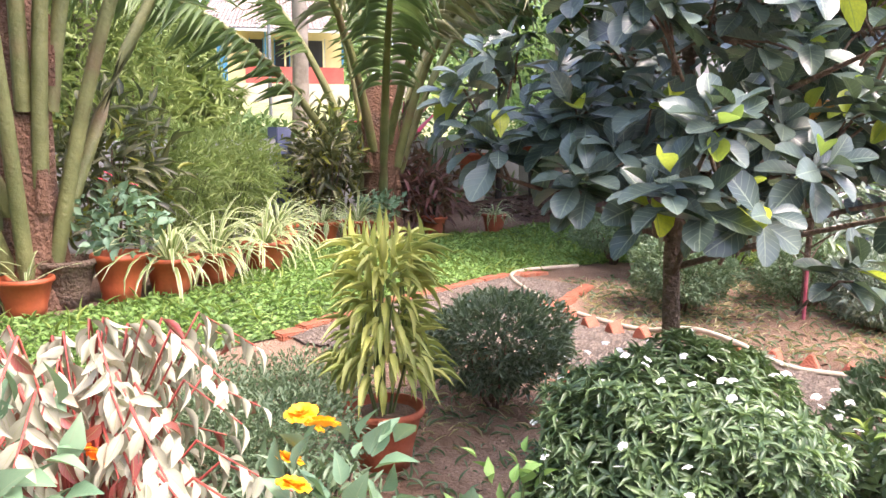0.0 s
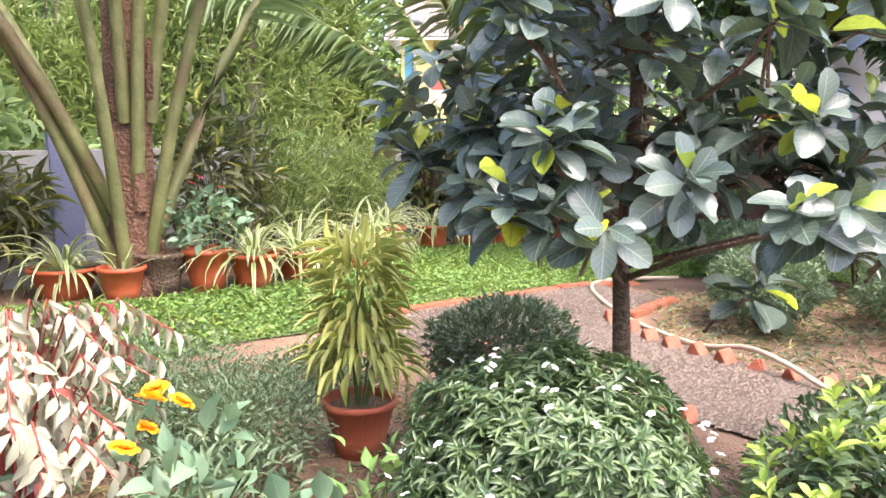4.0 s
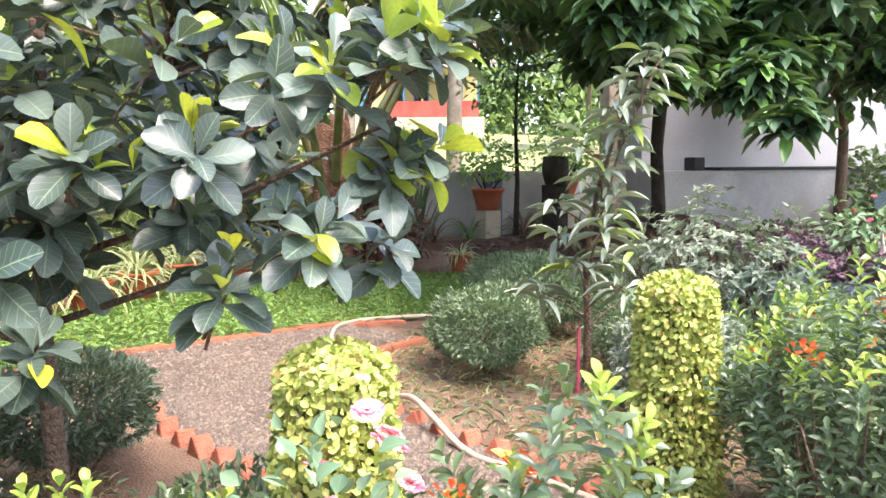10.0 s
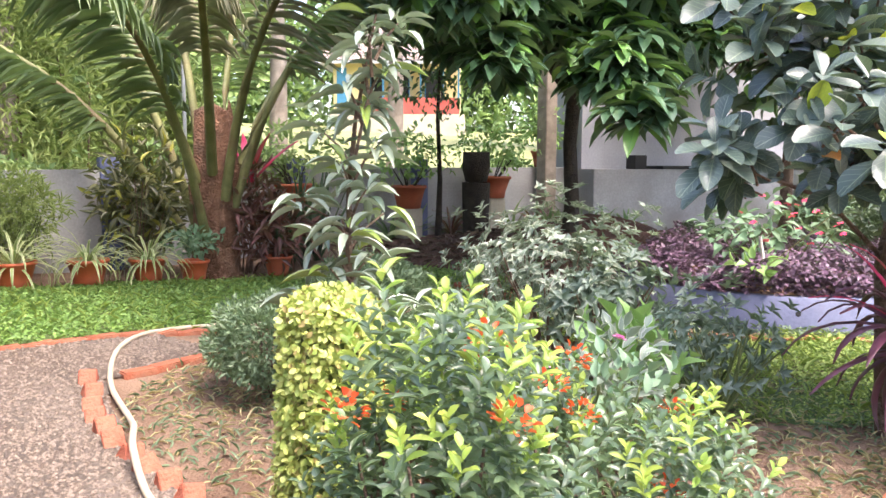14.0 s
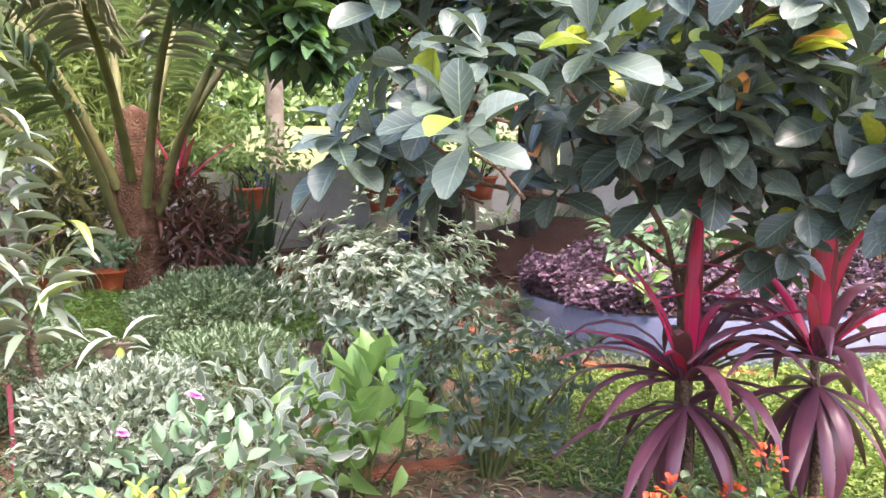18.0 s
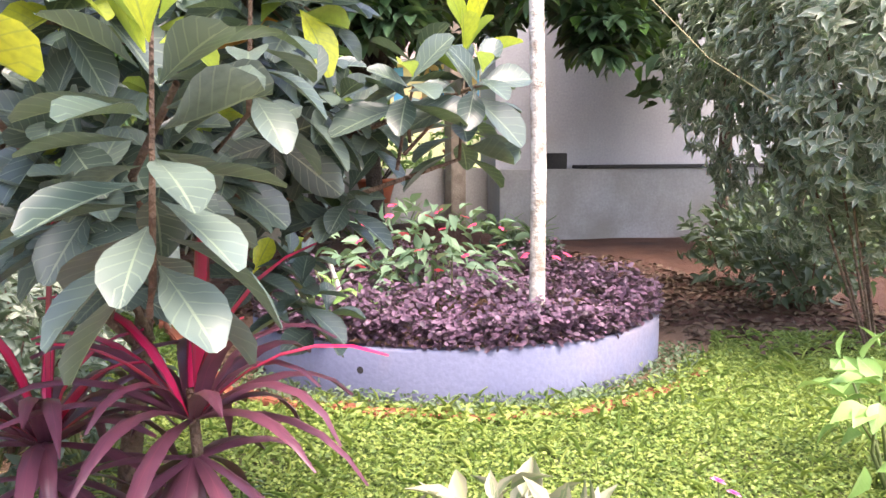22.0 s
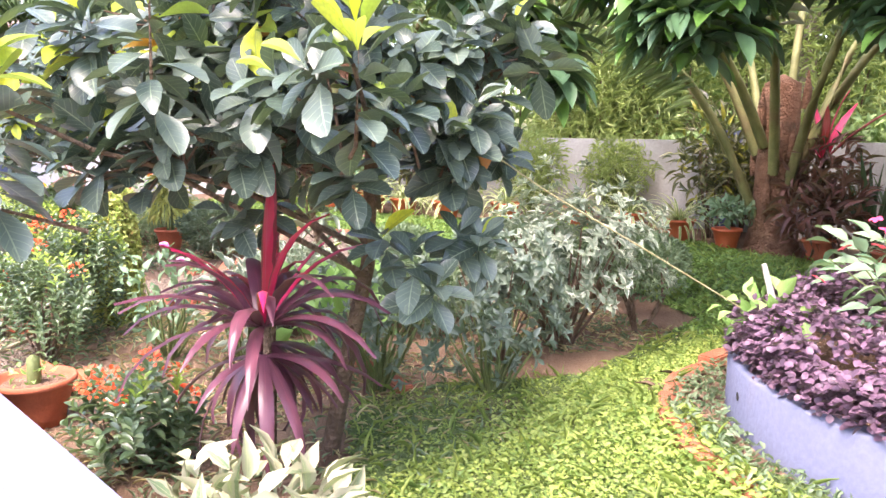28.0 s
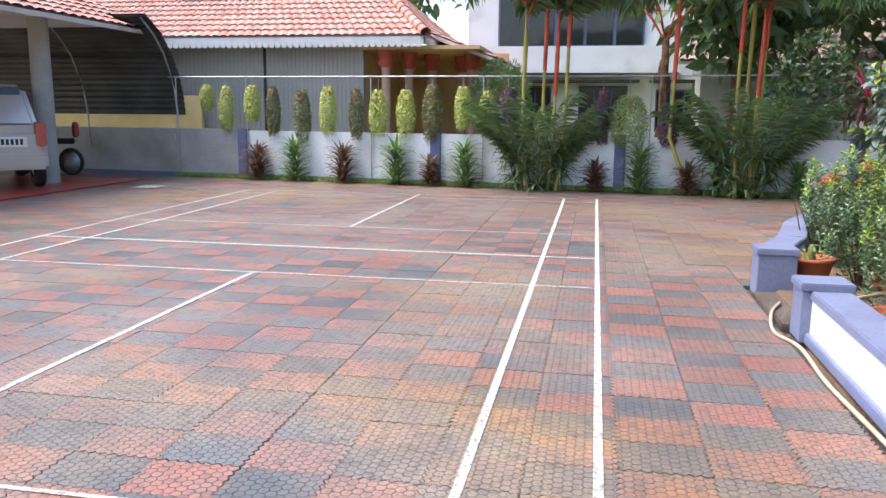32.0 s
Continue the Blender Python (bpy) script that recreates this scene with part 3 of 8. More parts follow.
structure("garden_soil", (Vg, np.stack([i * m_ + k, (i + 1) * m_ + k, (i + 1) * m_ + k + 1, i * m_ + k + 1], -1)), M_soil, "bare reddish brown garden soil with patches of grit", "soil")
structure("lawn", sheet(LAWN, 0.07, 0.012), M_turf, "low creeping green lawn beside the flower bed", "lawn")
# dark sheet over the soil behind the bed: tree shade laid in as colour
structure("shaded_soil", sheet(((3.6, 6.6), (5.0, 6.3), (6.2, 6.2), (6.7, 4.7), (8.6, 3.7), (12.5, 3.7), (12.5, 10.6), (9.3, 11.4), (3.7, 11.4)), 0.1, 0.008), M_mound, "dark red brown soil behind the bed, the shade there put into its colour", "soil")
structure("gravel_path", sheet(GRAVEL, 0.06, 0.016), M_gravel, "pale pinkish gravel path between brick edgings", "path")
bank = [(-14, 13.2, 0.9), (26, 14.6, 0.9), (40, 30, 2.2), (-14, 30, 2.4)]
structure("field_bank", (np.array(bank), np.array([[0, 1, 2, 3]])), M_field, "dry grassy bank beyond the boundary wall", "ground")
structure("far_bank", (np.array([(-14, 30, 2.4), (40, 30, 2.2), (90, 90, 6), (-60, 90, 6)]), np.array([[0, 1, 2, 3]])), M_field, "grassy rise in the distance", "ground")
# soil mound under the dark tree
rngm = np.random.default_rng(5)
a = np.linspace(0, 2 * np.pi, 33)[:-1]
rr = np.linspace(0.02, 1, 9)
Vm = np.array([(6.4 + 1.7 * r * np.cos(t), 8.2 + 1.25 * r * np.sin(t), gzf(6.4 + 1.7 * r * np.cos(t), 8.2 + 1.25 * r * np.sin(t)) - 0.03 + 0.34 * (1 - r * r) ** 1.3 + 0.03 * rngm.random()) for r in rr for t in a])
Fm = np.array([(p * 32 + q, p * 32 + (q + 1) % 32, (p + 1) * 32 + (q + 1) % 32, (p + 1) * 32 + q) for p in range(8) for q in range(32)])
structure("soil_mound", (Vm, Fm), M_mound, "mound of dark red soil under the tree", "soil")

# ---- low garden wall: white face, blue coping and skirting ----


def wall_run(name, pts, z0, h, thick, mat_body, label, cope=None, skirt=None, category="wall", cope_h=0.06):
    """A wall along points, with a coping and a skirting proud of it."""
    t = thing(name, 0, 0, 0, label, category, kind="structure")
    for (x0, y0), (x1, y1) in zip(pts, pts[1:]):
        ln, ang = math.hypot(x1 - x0, y1 - y0), math.degrees(math.atan2(y1 - y0, x1 - x0))
        at = pose(x0, y0, z0, 0, 0, ang)
        part("wall_body", box_bm(0, -thick / 2, 0, ln, thick / 2, h - (cope_h if cope else 0), bevel=0.004), mat_body, t, loc=at)
        if cope:
            part("coping", box_bm(-0.004, -thick / 2 - 0.014, h - cope_h, ln + 0.004, thick / 2 + 0.014, h, bevel=0.008), cope, t, "lavender blue painted coping", loc=at)
        if skirt:
            part("skirting", box_bm(0, -thick / 2 - 0.03, 0, ln, thick / 2 + 0.03, skirt, bevel=0.006), mat_skirt, t, "blue painted skirting", loc=at)
    return t


mat_skirt = M_blue
wall_run("wall_garden_east", [(1.26, 1.46), (3.92, 1.45)], -0.02, 0.35, 0.22, M_white, "low white garden wall with lavender blue coping", M_blue, 0.07)
wall_run("wall_garden_west", [(float(x), float(y)) for x, y in list(zip(WALL_X, WALL_Y))[7:0:-1]], -0.02, 0.36, 0.22, M_white, "low white garden wall with lavender blue coping, bending away", M_blue, 0.07)
for x, y in ((1.13, 1.44), (-0.20, 1.42)):
    g = thing("gate_pier", x, y, -0.02, "lavender blue square pier at the garden opening", "pier", "garden opening piers", kind="structure")
    part("pier_body", box_bm(-0.13, -0.15, 0, 0.13, 0.15, 0.345, bevel=0.006), M_blue, g)
    part("pier_cap", box_bm(-0.145, -0.165, 0.345, 0.145, 0.165, 0.40, bevel=0.008), M_blue, g)
structure("threshold", box_bm(-0.06, 1.24, -0.1, 0.99, 1.62, 0.03, bevel=0.01), M_gravel, "worn concrete threshold of the garden opening", "threshold")

# ---- boundary wall behind the garden ----
mat_skirt = M_darkblue
BACK = [(-11, 4.6), (-3.6, 8.4), (3.4, 11.9), (9.2, 11.9)]
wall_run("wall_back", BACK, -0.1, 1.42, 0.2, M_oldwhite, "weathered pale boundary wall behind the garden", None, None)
for x, y in ((-3.62, 8.28), (0.7, 10.45), (3.58, 11.72), (5.76, 11.72)):
    g = thing("boundary_post", x, y, -0.1, "slate blue post on the boundary wall", "post", "boundary posts", kind="structure")
    part("post_body", box_bm(-0.11, -0.1, 0, 0.11, 0.1, 1.56, bevel=0.008), M_blue if x < 0 else M_darkblue, g)

# white outbuilding beyond the garden
wb = thing("white_building", 9.0, 11.3, 0, "plain white plastered building beyond the garden wall", "building", kind="", turn=-14)
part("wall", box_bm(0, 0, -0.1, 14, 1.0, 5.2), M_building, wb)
part("wall_ledge", box_bm(-0.1, -0.62, -0.1, 14, -0.01, 1.3, bevel=0.01), M_oldwhite, wb, "grey plinth wall with a dark top")
part("plinth_top", box_bm(1.3, -0.66, 1.302, 14, -0.013, 1.36, bevel=0.008), M_dark, wb)
part("meter_box", box_bm(0.75, -0.6, 1.302, 1.0, -0.3, 1.55, bevel=0.01), M_dark, wb, "small dark box on the plinth")
part("roof", box_bm(-0.2, -0.3, 5.2, 14.3, 1.3, 5.4), M_oldwhite, wb)
pil = thing("concrete_pillar", 8.42, 11.6, 0, "tall mossy grey concrete pillar beside the white building", "pillar", kind="structure")
part("shaft", box_bm(-0.13, -0.13, -0.1, 0.13, 0.13, 4.6, bevel=0.012), M_trunk, pil)

# ---- paved yard ----
base = bmesh.new()
box(base, -9.4, -17, -0.14, 14, 1.3, -0.035)
box(base, -9.4, 1.3, -0.14, -4.9, 7.2, -0.036)
box(base, -4.9, 1.3, -0.14, -1.1, 2.4, -0.036)
structure("yard_base", base, M_gravel, "sandy bedding between the paving tiles", "ground")
yard = thing("yard_paving", 0, 0, 0, "yard of weathered red and grey square concrete tiles", "paving", kind="structure")
TX, TY = 0.295, 0.382
# tiles of cast hexagons with toothed edges that lock into one another


def toothed(width, count):
    e = [(width * k / count - width / 2, 0.009 if k % 2 else -0.009) for k in range(count + 1)]
    e[0], e[count] = (-width / 2, 0.0), (width / 2, 0.0)
    return e


ex, ey = toothed(TX, 12), toothed(TY, 16)
rim = [(x, -TY / 2 + w) for x, w in ex[:-1]] + [(TX / 2 + w, y) for y, w in ey[:-1]] + [(x, TY / 2 + w) for x, w in ex[:0:-1]] + [(-TX / 2 + w, y) for y, w in ey[:0:-1]]
nr = len(rim)
me_red = bpy.data.meshes.new("tile")
me_red.from_pydata([(x * 0.986, y * 0.989, 0.0) for x, y in rim] + [(x * 0.994, y * 0.995, -0.004) for x, y in rim] + [(x * 0.994, y * 0.995, -0.04) for x, y in rim], [], [tuple(range(nr))] + [(k + nr + h, (k + 1) % nr + nr + h, (k + 1) % nr + h, k + h) for h in (0, nr) for k in range(nr)])
me_red.update()
me_grey = me_red.copy()
me_red.materials.append(M_paver_red), me_grey.materials.append(M_paver_grey)
rngt = np.random.default_rng(11)
near_tiles, far = [], {0: [], 1: []}
for ix in range(-42, 40):
    for iy in range(-47, 17):
        x, y = 2.70 + ix * TX, 0.65 + iy * TY
        if x < -8.45 + 0.11 * y or y > 6.5:
            continue
        if y > (float(wall_y(x)) - 0.05 if x < -0.4 else 1.4):
            continue
        c = int((ix + iy) % 2 == 0)
        if rngt.random() < 0.05:
            c = 1 - c
        z = -0.004 * rngt.random()
        if y < -1.3:
            y -= 0.004
        if -0.6 < x < 5.2 and -3.8 < y < 1.3:
            near_tiles.append((x, y, z, c, 0.6 * rngt.normal()))
        else:
            far[c].append((x, y, z))
cube = np.array([(sx * (TX / 2 - 0.0015), sy * (TY / 2 - 0.0015), z) for z in (-0.04, 0) for sy in (-1, 1) for sx in (-1, 1)])
cf = np.array([(4, 5, 7, 6), (0, 1, 5, 4), (2, 6, 7, 3), (0, 4, 6, 2), (1, 3, 7, 5)])
for c, mt in ((0, M_paver_grey), (1, M_paver_red)):
    P = np.array(far[c])
    ob = part("tile_field", ((cube[None] + P[:, None]).reshape(-1, 3), (cf[None] + (np.arange(len(P)) * 8)[:, None, None]).reshape(-1, 4), None, False), mt, yard)
    tagged(ob, kind="stuff")

lines = thing("court_lines", 0, 0, 0, "worn white badminton court lines painted on the paving", "court lines", kind="structure")
for x0, y0, x1, y1 in ((-6.97, 0, 5.35, 0), (-6.97, -0.54, 5.35, -0.54), (-6.97, -5.68, 5.35, -5.68), (-6.97, -6.25, 5.35, -6.25), (0, 0, 0, -6.25), (-1.38, 0, -1.38, -6.25), (-2.93, 0, -2.93, -6.25),
                       (-6.97, 0, -6.97, -6.25), (-6.45, 0, -6.45, -6.25), (0, -3.06, 4.09, -3.06), (-2.93, -3.06, -6.97, -3.06), (4.09, 0, 4.09, -6.25)):
    w = 0.021 if y0 == y1 else 0.024 if x0 == -1.38 else 0.013
    dx, dy = (0, w) if y0 == y1 else (w, 0)
    zt = 0.0035 if y0 == y1 else 0.0028
    part("line", box_bm(min(x0, x1) - dx, min(y0, y1) - dy, 0.0005, max(x0, x1) + dx, max(y0, y1) + dy, zt), M_line, lines)

# ---- boundary wall of the yard ----
mat_skirt = M_darkblue


def cw_x(y):
    return -8.62 + 0.11 * y


wall_run("wall_yard", [(cw_x(12), 12), (cw_x(-7.5), -7.5)], -0.05, 1.05, 0.18, M_white, "white boundary wall with slate blue posts and skirting", None, 0.13)
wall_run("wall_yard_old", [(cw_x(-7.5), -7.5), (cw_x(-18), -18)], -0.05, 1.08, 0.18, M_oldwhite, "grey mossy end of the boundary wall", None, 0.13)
for y in (-7.42, -3.15, 0.39, 4.3, 8.2):
    g = thing("wall_post", cw_x(y) + 0.07, y, -0.05, "slate blue square post of the boundary wall", "post", "yard wall posts", kind="structure")
    part("post_body", box_bm(-0.11, -0.1, 0, 0.11, 0.1, 1.09, bevel=0.008), M_darkblue, g)


# ---- plants ----
def foliage(rng, n, rx, ry, rz, cz, tpl, L, W, up=0.4, fill=0.35, lump=0.15, droop=0.0, cut=None):
    P, d = shell(rng, n, rx, ry, rz, fill, lump)
    P = P + (0, 0, cz)
    if cut is not None:
        k = P[:, 2] > cut
        P, d = P[k], d[k]
    D = unit(d + (0, 0, up) + 0.55 * rng.normal(size=d.shape) - np.array((0, 0, droop)))
    N = unit(d + (0, 0, 0.8) + 0.4 * rng.normal(size=d.shape))
    s = 0.65 + 0.6 * rng.random(len(P))
    return leaves(tpl, P, D, N, L * s, W * s)


def whorls(rng, n, rx, ry, rz, cz, tpl, L, W, per=6, up=0.9, fill=0.25, lump=0.12, cut=None, spread=0.75):
    """Leaves in little rosettes at the twig ends all over a bush."""
    P, d = shell(rng, n, rx, ry, rz, fill, lump)
    P = P + (0, 0, cz)
    if cut is not None:
        k = P[:, 2] > cut
        P, d = P[k], d[k]
    ax = unit(d + (0, 0, up) + 0.25 * rng.normal(size=d.shape))
    t1 = unit(np.cross(ax, (0.3, 0.9, 0.2)))
    t2 = np.cross(ax, t1)
    PP, DD, NN, S = [], [], [], []
    for k in range(per):
        a = 2.4 * k + rng.random(len(P)) * 0.8
        side = t1 * np.cos(a)[:, None] + t2 * np.sin(a)[:, None]
        sp = spread * (1 - 0.55 * k / per)
        DD.append(unit(side * sp + ax * (1 - sp) + 0.12 * rng.normal(size=ax.shape)))
        NN.append(unit(ax + 0.15 * rng.normal(size=ax.shape)))
        PP.append(P + ax * (0.25 * L * k / per))
        S.append((0.7 + 0.5 * rng.random(len(P))) * (1 - 0.35 * k / per))
    S = np.concatenate(S)
    return leaves(tpl, np.concatenate(PP), np.concatenate(DD), np.concatenate(NN), L * S, W * S)


def stems(rng, n, r, h, thick=0.008, lean=1.0):
    out = []
    for k in range(n):
        a = rng.random() * 6.28
        e = np.array((math.cos(a) * r * rng.random() ** 0.5 * lean, math.sin(a) * r * rng.random() ** 0.5 * lean, h * (0.7 + 0.3 * rng.random())))
        b = e * (0.12, 0.12, 0)
        mid = (b + e) / 2 + rng.normal(size=3) * 0.03
        out.append(tube([b - (0, 0, 0.03), mid, e], [thick, thick * 0.75, thick * 0.4], 5))
    return join(*out)


def petals(rng, n, R, rise=0.5, wide=0.5):
    a = np.arange(n) * 2.4 + rng.random() * 6
    D = np.stack([np.cos(a), np.sin(a), np.full(n, rise)], -1)
    return leaves(T_petal, np.zeros((n, 3)), D, np.tile((0, 0, 1.0), (n, 1)), R, R * wide * 1.6)


def flower_mesh(name, seed, kind, R, mt):
    rng = np.random.default_rng(seed)
    if kind == "ball":
        a, b = petals(rng, 9, R, 0.25, 0.6), petals(rng, 8, R * 0.75, 0.9, 0.6)
        c = petals(rng, 5, R * 0.5, 2.2, 0.6)
        data = join(a, b, c)
    elif kind == "cluster":
        P = rand_dirs(rng, 22) * (R, R, R * 0.7) * 0.8
        data = leaves(T_petal, P, P + (0, 0, R * 0.5), P + (0.01, 0, R), R * 0.4, R * 0.35)
    else:
        data = petals(rng, 5, R, 0.2, 0.55)
    me = mesh_of(name, *data)
    me.materials.append(mt)
    return me


FL = {"marigold": flower_mesh("flower", 1, "ball", 0.034, F_orange), "yellow": flower_mesh("flower", 2, "ball", 0.04, F_yellow), "ixora": flower_mesh("flower_head", 3, "cluster", 0.05, F_red),
      "white": flower_mesh("flower", 4, "star", 0.013, F_white), "rose": flower_mesh("flower", 5, "ball", 0.038, F_rose), "pink": flower_mesh("flower", 6, "star", 0.03, F_pink),
      "mauve": flower_mesh("flower", 7, "ball", 0.028, F_mauve), "redrose": flower_mesh("flower", 8, "ball", 0.035, F_pink)}


def add_flowers(t, kind, spots, label=""):
    for k, (x, y, z) in enumerate(spots):
        f = part("flower", FL[kind], None, t, label, pose(x, y, z, 25 * math.sin(7 * k), 25 * math.cos(5 * k), 57 * k))


def bush(name, x, y, rx, ry, h, label, mt, tpl=T_small, n=1500, L=0.05, W=0.025, mode="foliage", flowers=None, stem=M_bark, seed=1, cat="bush", group="", lift=0.12, up=0.4, per=6, fill=0.4, lump=0.13, nst=9, droop=0.0, z0=None):
    """A shrub: stems, leaves through a lumpy crown, and flowers as parts."""
    rng = np.random.default_rng(seed)
    t = thing(name, x, y, gzf(x, y) if z0 is None else z0, label, cat, group)
    cz, rz = lift + (h - lift) / 2, (h - lift) / 2
    part("stem_clump", stems(rng, nst, max(rx, ry) * 0.8, cz + rz * 0.4, 0.011), stem, t)
    if mode == "whorl":
        data = whorls(rng, n, rx, ry, rz, cz, tpl, L, W, per, up, fill, lump, cut=0.03)
    else:
        data = foliage(rng, n, rx, ry, rz, cz, tpl, L, W, up, fill, lump, droop, cut=0.02)
    part("foliage", data, mt, t)
    if flowers:
        kind, count, lo = flowers
        P, d = shell(rng, count * 3, rx, ry, rz, 0.05, lump)
        P = P[P[:, 2] > lo * rz][:count] * 1.07 + (0, 0, cz + 0.03)
        add_flowers(t, kind, P)
    return t


def pot_data(r, h):
    w = max(0.012, r * 0.08)
    return lathe([(0.001, 0.0), (r * 0.66, 0.0), (r * 0.72, h * 0.3), (r * 0.92, h * 0.86), (r * 1.0, h * 0.88), (r * 1.03, h * 0.93), (r * 1.0, h), (r - w, h), (r - w * 1.3, h * 0.9), (r * 0.75, h * 0.84)], 28)


def pot(t, r, h, mt=None, label="terracotta coloured pot", loc=None):
    p = part("pot", pot_data(r, h), mt or M_plasticpot, t, label, loc)
    part("potting_soil", lathe([(0.001, h * 0.87), (r * 0.5, h * 0.88), (r * 0.88, h * 0.86)], 16), M_soil, p)
    return p


def strap_leaves(rng, n, L, W, z0, arch=1.0, segs=7, tilt=(0.35, 1.25), spread=0.02):
    """Long arching leaves from one crown, as arrays."""
    out = []
    for k in range(n):
        a = k * 2.4 + rng.random() * 0.6
        el = tilt[1] - (tilt[1] - tilt[0]) * (k / max(1, n - 1)) ** 0.8 + 0.12 * rng.normal()
        ln, w = L * (0.7 + 0.45 * rng.random()), W * (0.8 + 0.4 * rng.random())
        bend = arch * (0.55 + 0.9 * rng.random())
        side = np.array((math.cos(a), math.sin(a), 0))
        across = np.array((-math.sin(a), math.cos(a), 0))
        p = np.array((0, 0, z0)) + side * spread
        V, U = [], []
        prof = (0.45, 0.8, 1.0, 1.0, 0.85, 0.55, 0.05)
        for s in range(segs):
            e = el - bend * 2.0 * (s / (segs - 1)) ** 1.3
            d = side * math.cos(e) + np.array((0, 0, math.sin(e)))
            nn = np.cross(across, d)
            for q in (-1, 0, 1):
                V.append(p + across * q * w * prof[s] / 2 - nn * abs(q) * 0.0 + nn * (0.15 * w * abs(q)))
                U.append((0.5 + 0.5 * q, s / (segs - 1)))
            p = p + d * ln / (segs - 1)
        F = [(3 * i + q, 3 * i + q + 1, 3 * i + q + 4, 3 * i + q + 3) for i in range(segs - 1) for q in (0, 1)]
        out.append((np.array(V), np.array(F), np.array(U)))
    return out


def strap_plant(name, x, y, label, mt, n=40, L=0.4, W=0.02, potr=None, poth=0.25, arch=1.0, tilt=(0.35, 1.3), seed=1, group="", cat="plant", potmat=None, z0=None, single=False, crown=0.0, turn=0):
    rng = np.random.default_rng(seed)
    z = gzf(x, y) if z0 is None else z0
    t = thing(name, x, y, z, label, cat, group, turn)
    top = crown
    if potr:
        pot(t, potr, poth, potmat)
        top = poth * 0.84
    ls = strap_leaves(rng, n, L, W, top, arch, 7, tilt)
    if single:
        for v in ls:
            part("leaf", v, mt, t)
    else:
        tagged(part("foliage", join(*ls), mt, t), kind="stuff")
    return t


# ---- jackfruit trees: dark glossy leaves in rosettes ----
ME_JACK, ME_NEW, ME_OLD = [], [], []
for prof, curl, fold in (((0.05, 0.28, 0.64, 0.92, 1.0, 0.86, 0.3), 0.2, 0.22), ((0.05, 0.32, 0.7, 0.96, 1.0, 0.8, 0.25), 0.42, 0.12), ((0.05, 0.26, 0.6, 0.9, 1.0, 0.88, 0.34), -0.1, 0.32)):
    for store, mt in ((ME_JACK, L_jack), (ME_NEW, L_jacknew), (ME_OLD, L_jackold)):
        me = mesh_of("leaf", *blade(prof, curl, fold))
        me.materials.append(mt)
        store.append(me)
T_jack = blade((0.05, 0.28, 0.64, 0.92, 1.0, 0.86, 0.3), 0.16, 0.12)


